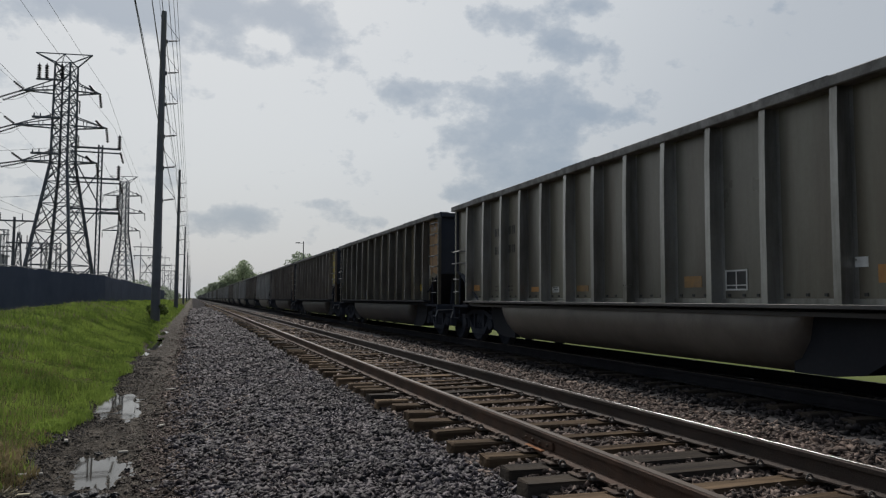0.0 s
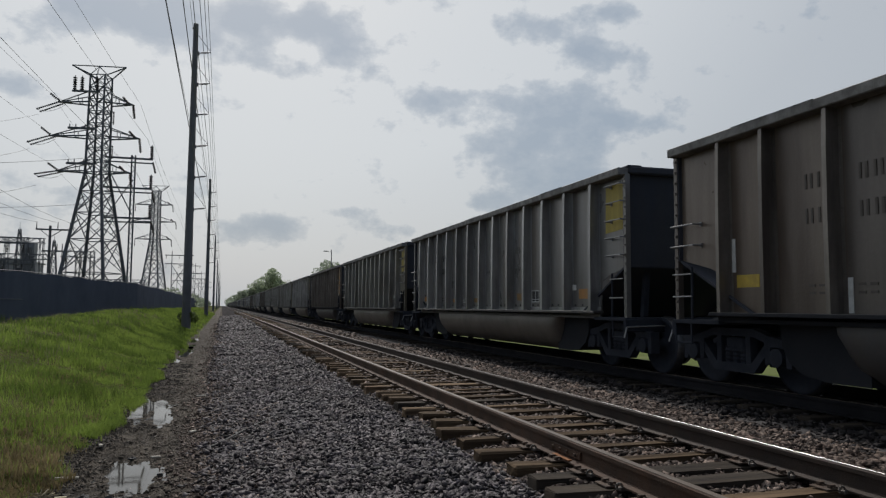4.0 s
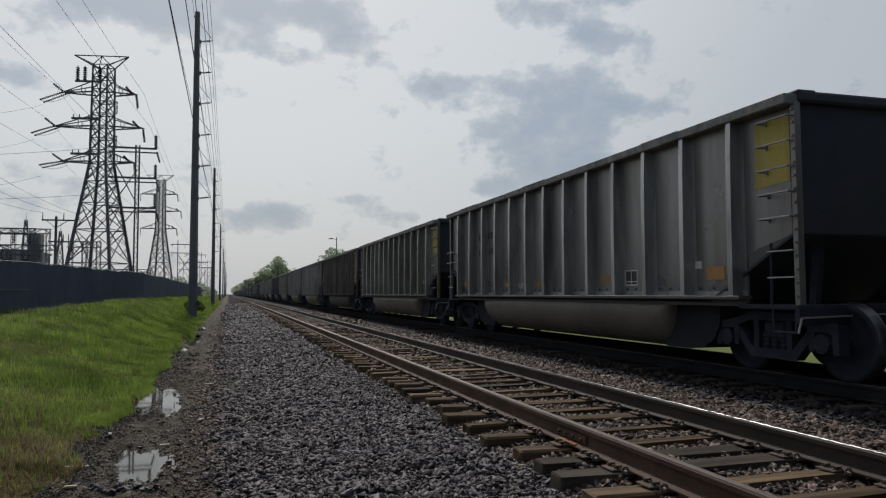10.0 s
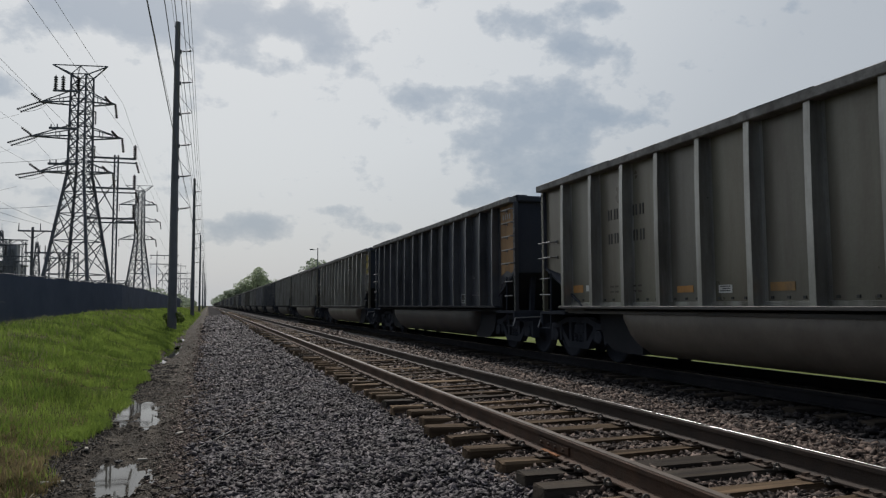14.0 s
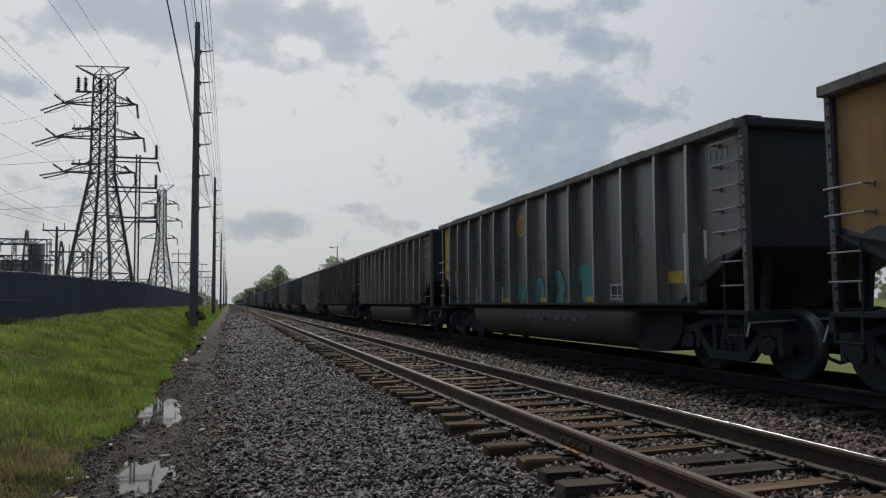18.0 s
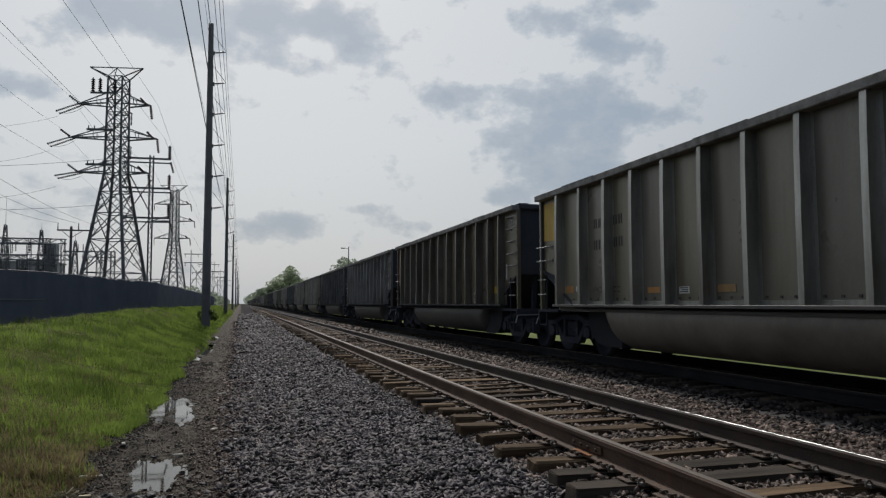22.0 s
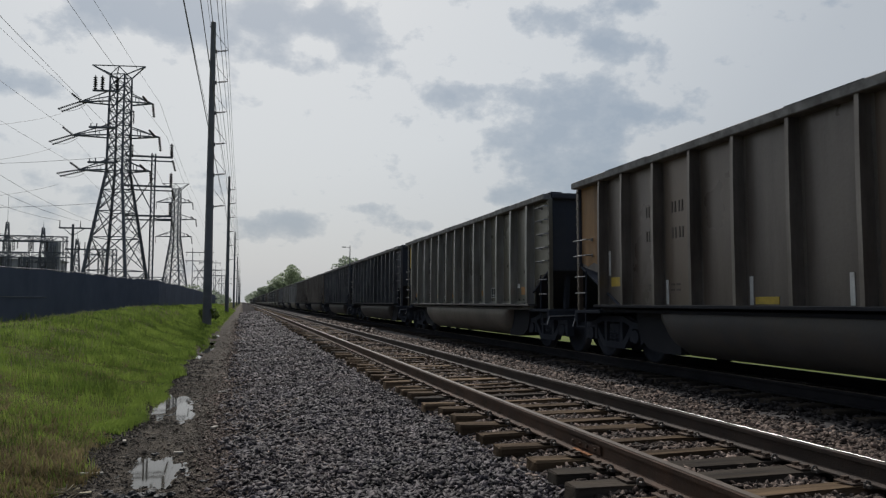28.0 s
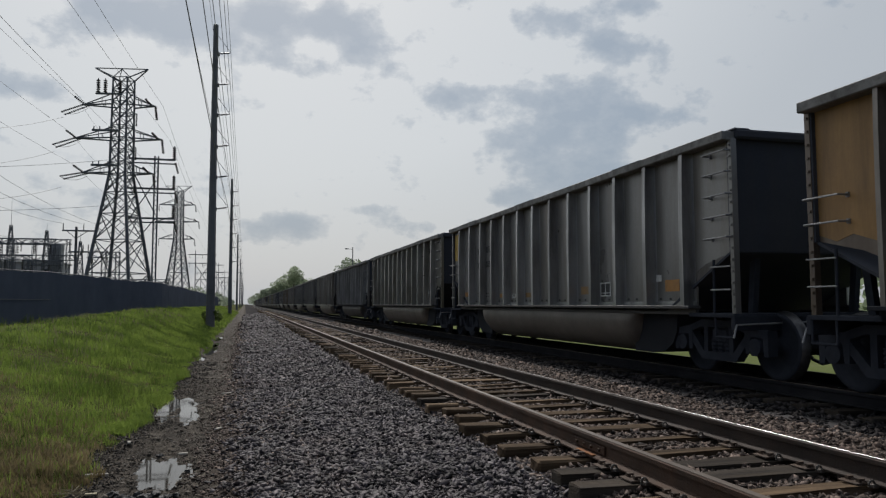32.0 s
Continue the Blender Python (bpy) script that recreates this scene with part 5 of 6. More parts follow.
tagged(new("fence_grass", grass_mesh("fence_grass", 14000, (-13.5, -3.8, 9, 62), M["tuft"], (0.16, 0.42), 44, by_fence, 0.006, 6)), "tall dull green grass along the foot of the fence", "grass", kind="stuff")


def leaf_cloud(centres, radii, count, size, seed):
    """Small leaf quads on and in a set of clumps."""
    rng = np.random.RandomState(seed)
    centres, radii = np.array(centres, dtype=float), np.array(radii, dtype=float)
    weight = radii ** 2 / (radii ** 2).sum()
    pick = rng.choice(len(radii), count, p=weight)
    d = rng.randn(count, 3)
    d /= np.linalg.norm(d, axis=1)[:, None]
    r = radii[pick] * rng.uniform(0.35, 1.05, count) ** 0.5
    at = centres[pick] + d * r[:, None] * np.array([1, 1, 0.8])
    a = rng.randn(count, 3)
    a /= np.linalg.norm(a, axis=1)[:, None]
    b = np.cross(a, rng.randn(count, 3))
    b /= np.linalg.norm(b, axis=1)[:, None]
    s = size * rng.uniform(0.6, 1.4, count)[:, None]
    v = np.stack([at - a * s - b * s * 0.2, at + b * s * 0.7, at + a * s + b * s * 0.1, at - b * s * 0.7], 1)
    return v.reshape(-1, 3), np.arange(4 * count).reshape(-1, 4)


def build_tree(x, y, tall, wide, leaf, seed, count=7000, size=0.24, label="leafy roadside tree with an uneven crown"):
    rng = random.Random(seed)
    g = float(ground_z(x, y))
    t = thing("tree", pose(x, y, g), label, "tree", "trees beyond the train")
    bm = beam(bmesh.new(), (0, 0, -0.1), (0.1, 0, tall * 0.35), 0.05 * tall, 8, 0.032 * tall)
    centres, radii = [], []
    for k in range(26):
        u, q = rng.uniform(-0.75, 1.0), 6.283 * k / 26 * 5 + rng.uniform(-0.3, 0.3)
        r = 0.40 * wide * math.sqrt(max(0.05, 1 - u * u)) * rng.uniform(0.55, 1.0)
        tip = Vector((r * math.cos(q), r * math.sin(q), tall * (0.60 + 0.34 * u * rng.uniform(0.85, 1.0))))
        root = Vector((0.1, 0, tall * rng.uniform(0.22, 0.36)))
        mid = root.lerp(tip, 0.5) + Vector((0, 0, 0.05 * tall))
        beam(bm, root, mid, 0.014 * tall, 5, 0.009 * tall)
        beam(bm, mid, tip, 0.009 * tall, 4, 0.003 * tall)
        for m in range(2):
            c = tip.lerp(root, 0.22 * m) + Vector((rng.uniform(-1, 1), rng.uniform(-1, 1), rng.uniform(-0.5, 0.5))) * wide * 0.06
            centres.append(c)
            radii.append(wide * rng.uniform(0.09, 0.16))
    part("trunk", bm, M["bark"], t)
    v, f = leaf_cloud(centres, radii, count, size, seed)
    part("crown", raw_mesh("crown", v, f, leaf), None, t)
    return t


build_tree(10.9, 180, 11.6, 11.0, M["leaf"], 1, 5200, 0.22)
build_tree(18.2, 132, 10.6, 7.4, M["leaf_dark"], 2, 3000, 0.2, "thin tree behind the street lamp")
build_tree(14.5, 210, 9.5, 8.0, M["leaf_dark"], 3)
for k, (x, y, h) in enumerate(((9.5, 250, 9.5), (12.5, 275, 9.5), (8.6, 300, 9.5), (11, 340, 10), (8, 380, 10.5), (10, 420, 11), (7.2, 470, 11), (9, 520, 11.5), (16, 240, 8), (18, 300, 10))):
    build_tree(x + 4, y, h, h * 0.95, M["leaf_dark"], 10 + k, 2600, 0.34, "dull green tree in the far line of woods")


def woods(name, spots, leaf, label, seed, count, size):
    v, f = leaf_cloud([s[:3] for s in spots], [s[3] for s in spots], count, size, seed)
    return tagged(new(name, raw_mesh(name, v, f, leaf)), label, "woods", kind="stuff")


_rng = random.Random(12)
spots = [(11 + _rng.uniform(0, 30), 560 + _rng.uniform(0, 300), _rng.uniform(2, 8), _rng.uniform(3, 5)) for _ in range(60)]
spots += [(8 + _rng.uniform(0, 40), 880 + _rng.uniform(0, 600), _rng.uniform(3, 11), _rng.uniform(4, 7)) for _ in range(70)]
woods("far_woods", spots, M["leaf_dark"], "far hazy line of woods at the end of the tracks", 5, 14000, 0.8)
spots = [(-6 - _rng.uniform(0, 10), 130 + _rng.uniform(0, 260), _rng.uniform(0.5, 3.0), _rng.uniform(1.2, 2.4)) for _ in range(70)]
woods("far_hedge", spots, M["leaf_dark"], "low dark scrub along the far fence", 6, 9000, 0.3)
spots = [(21 + _rng.uniform(-1.5, 3), -12 + 1.6 * k + _rng.uniform(-1, 1), _rng.uniform(0.2, 2.4), _rng.uniform(0.9, 1.6)) for k in range(60)]
woods("hedge", spots, M["leaf"], "green hedge across the field beyond the train", 7, 9000, 0.16)
spots = [(-2.0 + _rng.uniform(-0.5, 0.45), 49 + _rng.uniform(-1.2, 2.5), _rng.uniform(0.15, 0.8), _rng.uniform(0.15, 0.3)) for _ in range(12)]
woods("pole_weeds", spots, M["weed"], "dark weeds round the foot of the pole", 8, 900, 0.07)


def build_lamp(x, y, tall):
    t = thing("street_lamp", pose(x, y, float(ground_z(x, y))), "slim dark street lamp with one arm beyond the train", "street lamp")
    part("lamp_pole", beam(bmesh.new(), (0, 0, 0), (0, 0, tall), 0.22, 8, 0.14), M["pole"], t)
    part("arm", beam(bmesh.new(), (0, 0, tall - 0.35), (-0.7, 0, tall - 0.25), 0.07, 6), M["pole"], t)
    part("lamp_head", boxed(-1.25, -0.6, -0.13, 0.13, tall - 0.33, tall - 0.18, bevel=0.04), M["pole"], t)


build_lamp(16.5, 118, 10.85)

for x, y, q, l in ((-0.31, 9.84, 70, 0.09), (-0.62, 8.4, 20, 0.05), (-1.25, 9.1, 100, 0.07), (-0.3, 13.6, 40, 0.10), (-1.32, 7.6, 10, 0.1)):
    tagged(solo("wood_chip", boxed(-l, l, -0.018, 0.018, -0.008, 0.012, bevel=0.004), M["chip"], pose(x, y, float(ground_z(x, y)) + 0.022, 4, 3, q)), "pale splinter of wood on the gravel", "wood chip", "splinters by the ditch")



def build_clod(x, y, r, seed):
    rng = np.random.RandomState(seed)
    bm = bmesh.new()
    bmesh.ops.create_icosphere(bm, subdivisions=2, radius=r)
    for v in bm.verts:
        v.co *= 1 + 0.22 * rng.randn()
        v.co.z *= 0.6
    tagged(solo("clod", bm, M["tar"], pose(x, y, float(ground_z(x, y)) + 0.25 * r, 0, 0, 40 * seed)), "black wet clod at the edge of the puddle", "clod", "clods by the puddle")


for k, (x, y, r) in enumerate(((-1.05, 6.76, 0.05), (-0.98, 6.66, 0.04), (-0.90, 6.60, 0.055), (-0.84, 6.72, 0.06), (-0.77, 6.62, 0.05), (-0.70, 6.66, 0.045), (-0.62, 6.58, 0.05), (-0.54, 6.62, 0.035), (-0.86, 8.5, 0.035), (-0.53, 7.68, 0.03), (-0.72, 7.05, 0.025))):
    build_clod(x, y, r, k)


def build_straw(x, y):
    rng = random.Random(9)
    bm = bmesh.new()
    for k in range(26):
        q, l = rng.uniform(0, 6.283), rng.uniform(0.06, 0.16)
        a = Vector((rng.uniform(-0.09, 0.09), rng.uniform(-0.07, 0.07), rng.uniform(0.0, 0.04)))
        beam(bm, a, a + Vector((l * math.cos(q), l * math.sin(q), rng.uniform(-0.01, 0.06))), 0.006, 4)
    box(bm, 0.08, 0.17, -0.06, -0.02, 0.01, 0.022)
    tagged(solo("straw_tuft", bm, M["straw"], pose(x, y, float(ground_z(x, y)) + 0.015)), "tuft of bleached dry straw by the puddle", "straw")


build_straw(-1.34, 6.80)


def build_cable():
    """A thin dark cable across the ballast shoulder."""
    pts = [Vector((x, y, float(ground_z(x, y)) + 0.022 + 0.008 * (i % 2))) for i, (x, y) in enumerate(((-0.1, 8.6), (0.13, 9.09), (0.34, 9.63), (0.66, 10.33), (0.94, 10.99), (1.27, 11.69), (1.63, 12.57), (2.04, 13.63)))]
    bm = bmesh.new()
    rings = []
    for i, p in enumerate(pts):
        d = pts[min(i + 1, len(pts) - 1)] - pts[max(i - 1, 0)]
        side = d.cross(Vector((0, 0, 1))).normalized()
        up = side.cross(d).normalized()
        rings.append([bm.verts.new(p + 0.008 * (math.cos(q) * side + math.sin(q) * up)) for q in (k * 1.0472 for k in range(6))])
    for a, b in zip(rings, rings[1:]):
        for k in range(6):
            bm.faces.new((a[k], a[(k + 1) % 6], b[(k + 1) % 6], b[k]))
    tagged(solo("ground_cable", bm, M["tar"]), "thin black cable lying across the ballast", "cable")


build_cable()
# ---- the train ----
# each car's own space: x across (the camera's side is -1), y along from the leading end at -7.33, z from the rail's top
AX_IN, AX_OUT, WHEEL_R = 5.60, 7.38, 0.485
POST_Y = {"A": (-6.24, -5.13, -4.06, -3.045, -2.03, -1.015, 0.0, 1.015, 2.03, 3.045, 4.06, 5.13, 6.24),
          "B": (-6.21, -5.34, -4.28, -3.23, -2.19, -1.1, 0.0, 1.1, 2.19, 3.23, 4.28, 5.34, 6.21)}
SHEET_X = 1.40


def sheet_outline():
    return ((-6.37, 1.04), (6.37, 1.04), (6.37, 1.60), (6.62, 1.70), (7.33, 1.86), (7.33, 3.48), (-7.33, 3.48), (-7.33, 1.86), (-6.62, 1.70), (-6.37, 1.60))


def make_meshes():
    g = {}
    for side, s in (("near", -1), ("far", 1)):
        x = s * SHEET_X
        g["sheet_" + side] = mesh_of("side_sheet", plate(bmesh.new(), sheet_outline(), min(x, x - s * 0.02), max(x, x - s * 0.02)), PAINT["grey"])
        bm = bmesh.new()
        a, b = sorted((s * 1.36, s * 1.60))
        box(bm, a, b, -7.36, 7.36, 3.44, 3.57, bevel=0.012)
        for k, y in enumerate((-4.6, 0.35, 4.9)):
            box(bm, a - 0.002, b + 0.002, y - 0.5, y + 0.55 + 0.2 * k, 3.566, 3.573)
        g["chord_" + side] = mesh_of("top_chord", bm, M["chord"])
        bm = bmesh.new()
        a, b = sorted((s * 1.38, s * 1.60))
        box(bm, a, b, -6.42, 6.42, 1.02, 1.07, bevel=0.006)
        a, b = sorted((s * 1.40, s * 1.45))
        box(bm, a, b, -6.40, 6.40, 0.93, 1.02)
        g["sill_" + side] = mesh_of("side_sill", bm, PAINT["grey"])
        # hat-shaped post: wide flanges, a proud web that narrows to its foot
        for style, w in (("A", 0.055), ("B", 0.036)):
            bm = bmesh.new()
            o, f = s * (SHEET_X + 0.003), w + 0.055
            ring = lambda z, d: [(o, -f, z), (o, -w, z), (o + s * d, -w * 0.92, z), (o + s * d, w * 0.92, z), (o, w, z), (o, f, z)]
            rows = [[bm.verts.new(p) for p in ring(z, d)] for z, d in ((1.07, 0.185), (2.2, 0.185), (3.0, 0.175), (3.44, 0.160))]
            for lo, hi in zip(rows, rows[1:]):
                for i in range(5):
                    q = (lo[i], lo[i + 1], hi[i + 1], hi[i])
                    bm.faces.new(q if s > 0 else q[::-1])
            # bolt heads down the flange
            for k in range(9):
                z = 1.3 + 0.24 * k
                a, b = sorted((o, o + s * 0.012))
                box(bm, a, b, -w - 0.036, -w - 0.018, z, z + 0.02)
            g["post_" + style + side] = mesh_of("side_post", bm, PAINT["grey"])
        a, b = sorted((s * 1.402, s * 1.432))
        bm = bmesh.new()
        for p, q in zip(POST_Y["A"], POST_Y["A"][1:]):
            for f in (0.3, 0.55, 0.82):
                y = p + (q - p) * f
                box(bm, min(s * 1.401, s * 1.415), max(s * 1.401, s * 1.415), y - 0.022, y + 0.022, 1.16, 1.195)
        g["bolts_" + side] = mesh_of("bolted_seam", bm, M["letter_dark"])
        g["ledge_" + side] = mesh_of("sill_ledge", boxed(a, b, -6.37, 6.37, 1.068, 1.135, bevel=0.006), PAINT["grey"])
    for end, e in (("front", -1), ("rear", 1)):
        bm = bmesh.new()
        a, b = sorted((e * 7.30, e * 7.27))
        box(bm, -1.46, 1.46, a, b, 1.84, 3.50)
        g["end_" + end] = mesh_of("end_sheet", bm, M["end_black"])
        bm = bmesh.new()
        a, b = sorted((e * 7.26, e * 7.42))
        box(bm, -1.40, 1.40, a, b, 3.46, 3.60, bevel=0.03)
        for s in (-1, 1):
            box(bm, s * 1.28 - 0.14, s * 1.28 + 0.14, min(e * 6.9, e * 7.40), max(e * 6.9, e * 7.40), 3.57, 3.62, bevel=0.018)
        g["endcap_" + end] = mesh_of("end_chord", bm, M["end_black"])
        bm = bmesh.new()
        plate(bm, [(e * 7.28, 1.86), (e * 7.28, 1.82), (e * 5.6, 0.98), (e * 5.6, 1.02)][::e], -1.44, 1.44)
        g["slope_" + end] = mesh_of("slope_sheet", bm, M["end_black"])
        bm = bmesh.new()
        a, b = sorted((e * 6.30, e * 7.40))
        box(bm, -1.52, 1.52, a, b, 0.90, 0.96, bevel=0.008)
        a, b = sorted((e * 7.34, e * 7.42))
        box(bm, -1.52, 1.52, a, b, 0.72, 0.93, bevel=0.008)
        for s in (-1, 1):
            beam(bm, (s * 0.9, e * 7.0, 0.95), (s * 0.9, e * 7.1, 1.80), 0.10)
        box(bm, -0.32, 0.32, min(e * 5.5, e * 7.4), max(e * 5.5, e * 7.4), 0.55, 0.90)
        g["platform_" + end] = mesh_of("end_platform", bm, M["steel_dark"])
        # corner post with rivet heads and steps
        bm = bmesh.new()
        a, b = sorted((e * 7.30, e * 7.38))
        box(bm, -1.47, -1.38, a, b, 0.93, 3.46)
        for k in range(15):
            z = 1.05 + 0.165 * k
            box(bm, -1.49, -1.47, min(e * 7.32, e * 7.36), max(e * 7.32, e * 7.36), z, z + 0.03)
        g["corner_" + end] = mesh_of("corner_post", bm, PAINT["grey"])
        # ladder under the end bay
        bm = beam(bmesh.new(), (-1.50, e * 6.93, 0.93), (-1.49, e * 6.93, 1.74), 0.04, 6)
        beam(bm, (-1.50, e * 7.34, 0.93), (-1.50, e * 7.34, 0.62), 0.035, 6)
        beam(bm, (-1.50, e * 6.95, 0.93), (-1.50, e * 6.95, 0.62), 0.035, 6)
        beam(bm, (-1.50, e * 7.34, 0.62), (-1.50, e * 6.95, 0.62), 0.035, 6)
        g["ladder_" + end] = mesh_of("ladder", bm, M["steel_dark"])
        g["rung_" + end] = mesh_of("rung", beam(bmesh.new(), (-1.53, e * 7.36, 0), (-1.53, e * 6.90, 0), 0.024, 6), M["rung"])
        # grab iron: a bar on two feet
        bm = bmesh.new()
        for y in (6.80, 7.34):
            beam(bm, (-SHEET_X, e * y, 0.0), (-1.56, e * y, 0.0), 0.03, 6)
            box(bm, -1.43, -1.402, min(e * (y - 0.02), e * (y + 0.02)), max(e * (y - 0.02), e * (y + 0.02)), -0.03, 0.03)
        beam(bm, (-1.56, e * 6.79, 0), (-1.56, e * 7.35, 0), 0.026, 6)
        g["grab_" + end] = mesh_of("grab_iron", bm, M["rung"])
        # painted panels on the end bay
        x0, x1 = -SHEET_X - 0.006, -SHEET_X - 0.001
        full = [(e * 7.295, 1.93), (e * 7.295, 3.44), (e * 6.38, 3.44), (e * 6.38, 1.78), (e * 6.75, 1.90), (e * 7.0, 1.83)]
        g["panel_full_" + end] = mesh_of("end_panel", plate(bmesh.new(), full, x0, x1), M["orange"])
        patch = [(e * 7.29, 2.52), (e * 7.29, 3.36), (e * 6.58, 3.36), (e * 6.56, 2.48)]
        g["panel_patch_" + end] = mesh_of("end_panel", plate(bmesh.new(), patch, x0, x1), M["yellow"])
        # coupler with draft gear and air hose
        bm = bmesh.new()
        a, b = sorted((e * 7.3, e * 7.85))
        box(bm, -0.09, 0.09, a, b, 0.58, 0.76, bevel=0.02)
        a, b = sorted((e * 7.80, e * 8.09))
        box(bm, -0.16, 0.16, a, b, 0.52, 0.82, bevel=0.04)
        for k in range(6):
            q0, q1 = math.pi * k / 6, math.pi * (k + 1) / 6
            beam(bm, (-0.35, e * (7.72 - 0.36 * math.cos(q0)), 0.62 - 0.36 * math.sin(q0)), (-0.35, e * (7.72 - 0.36 * math.cos(q1)), 0.62 - 0.36 * math.sin(q1)), 0.05, 6)
        g["coupler_" + end] = mesh_of("coupler", bm, M["steel_dark"])
        bm = beam(bmesh.new(), (-1.50, e * 7.43, 0.80), (-0.2, e * 7.46, 0.84), 0.028, 6)
        beam(bm, (-1.50, e * 7.43, 0.80), (-1.56, e * 7.44, 0.62), 0.028, 6)
        g["lever_" + end] = mesh_of("uncoupling_lever", bm, M["rung"])
    # tub: round-bottomed trough with sloped ends
    bm = bmesh.new()
    prof = ((-1.40, 1.00), (-1.44, 0.86), (-1.43, 0.70), (-1.36, 0.53), (-1.24, 0.37), (-1.05, 0.248), (-0.85, 0.222), (0.85, 0.222), (1.05, 0.248), (1.24, 0.37), (1.36, 0.53), (1.43, 0.70), (1.44, 0.86), (1.40, 1.00))
    rings = []
    for y, k in ((-4.42, 0.10), (-4.36, 0.55), (-4.22, 0.88), (-4.0, 1.0), (4.0, 1.0), (4.22, 0.88), (4.36, 0.55), (4.42, 0.10)):
        rings.append([bm.verts.new((x * (0.94 + 0.06 * k), y, 1.0 - (1.0 - z) * k)) for x, z in prof])
    for a, b in zip(rings, rings[1:]):
        for i in range(len(prof) - 1):
            bm.faces.new((a[i], a[i + 1], b[i + 1], b[i]))
    bm.faces.new(rings[0])
    bm.faces.new(rings[-1][::-1])
    me = mesh_of("tub", bm, M["tub"])
    me.polygons.foreach_set("use_smooth", [True] * len(me.polygons))
    g["tub"] = me
    for end, e in (("front", -1), ("rear", 1)):
        g["chute_" + end] = mesh_of("chute", plate(bmesh.new(), [(e * 4.1, 0.98), (e * 5.5, 0.98), (e * 5.46, 0.64), (e * 5.34, 0.44), (e * 5.1, 0.30), (e * 4.7, 0.25), (e * 4.1, 0.25)][::e], -1.2, 1.2), M["chute"])
    g["floor"] = mesh_of("floor_sheet", boxed(-1.45, 1.45, -5.62, 5.62, 0.98, 1.02), M["end_black"])
    # running gear
    for side, s in (("near", -1), ("far", 1)):
        prof = ((0.10, s * 0.62), (0.13, s * 0.655), (0.40, s * 0.68), (0.42, s * 0.66), (WHEEL_R + 0.025, s * 0.672), (WHEEL_R + 0.02, s * 0.70), (WHEEL_R, s * 0.715), (WHEEL_R - 0.006, s * 0.80), (0.41, s * 0.805), (0.39, s * 0.77), (0.15, s * 0.745), (0.10, s * 0.80), (0.085, s * 1.0))
        bm = lathe(bmesh.new(), prof[::s], "x", 36)
        me = mesh_of("wheel", bm, M["steel_dark"])
        me.materials.append(M["wheel_tread"])
        for f in me.polygons:
            c = f.center
            f.use_smooth = True
            if math.hypot(c.y, c.z) > WHEEL_R - 0.012 and abs(c.x) < 0.80:
                f.material_index = 1
        g["wheel_" + side] = me
    bm = beam(bmesh.new(), (-1.16, 0, 0), (1.16, 0, 0), 0.17, 12)
    for s in (-1, 1):
        for k in range(3):
            q = 2.094 * k
            beam(bm, (s * 1.15, 0.05 * math.cos(q), 0.05 * math.sin(q)), (s * 1.18, 0.05 * math.cos(q), 0.05 * math.sin(q)), 0.03, 6)
    g["wheelset"] = mesh_of("wheelset", bm, M["steel_dark"])
    # cast sideframe: arched top member, raking lower legs that meet under the springs, two columns and the axle jaws
    bm = bmesh.new()
    top = ((-1.10, 0.70), (-0.72, 0.76), (-0.42, 0.85), (0.42, 0.85), (0.72, 0.76), (1.10, 0.70))
    plate(bm, list(top) + [(y, z - 0.11) for y, z in top[::-1]], -0.075, 0.075)
    low = ((-0.82, 0.66), (-0.42, 0.24), (0.42, 0.24), (0.82, 0.66))
    plate(bm, list(low) + [(0.66, 0.66), (0.36, 0.36), (-0.36, 0.36), (-0.66, 0.66)], -0.07, 0.07)
    for q in (-1, 1):
        plate(bm, [(q * 0.26, 0.34), (q * 0.36, 0.34), (q * 0.36, 0.76), (q * 0.26, 0.76)], -0.065, 0.065)
        plate(bm, [(q * 1.14, 0.72), (q * 1.14, 0.36), (q * 1.05, 0.36), (q * 1.03, 0.62), (q * 0.76, 0.62), (q * 0.74, 0.38), (q * 0.66, 0.38), (q * 0.64, 0.70)], -0.08, 0.08)
        lathe(bm, ((0.06, -0.12), (0.125, -0.11), (0.125, 0.10), (0.06, 0.13)), "x", 12, (0, q * 0.89, 0.485))
    bmesh.ops.recalc_face_normals(bm, faces=bm.faces)
    g["sideframe"] = mesh_of("truck_sideframe", bm, M["steel_dark"])
    g["spring"] = mesh_of("spring", lathe(bmesh.new(), [(0.055 + 0.02 * (k % 2), 0.26 + 0.03 * k) for k in range(12)], sides=8), M["steel_dark"])
    bm = boxed(-1.12, 1.12, -0.20, 0.20, 0.50, 0.72, bevel=0.03)
    for y in (-0.42, 0.42):
        box(bm, -0.85, 0.85, y - 0.06, y + 0.06, 0.32, 0.46, bevel=0.015)
    g["bolster"] = mesh_of("truck_bolster", bm, M["steel_dark"])
    return g


G = make_meshes()
XM = -SHEET_X - 0.0045
MARKS = {}


def mark(name, y0, y1, z0, z1, mat, parent, label="", lift=0.0):
    key = (name, y0, y1, z0, z1, mat.name, lift)
    if key not in MARKS:
        MARKS[key] = mesh_of(name, boxed(XM - 0.004 - lift, XM + 0.004 - lift, y0, y1, z0, z1), mat)
    return part(name, MARKS[key], None, parent, label)


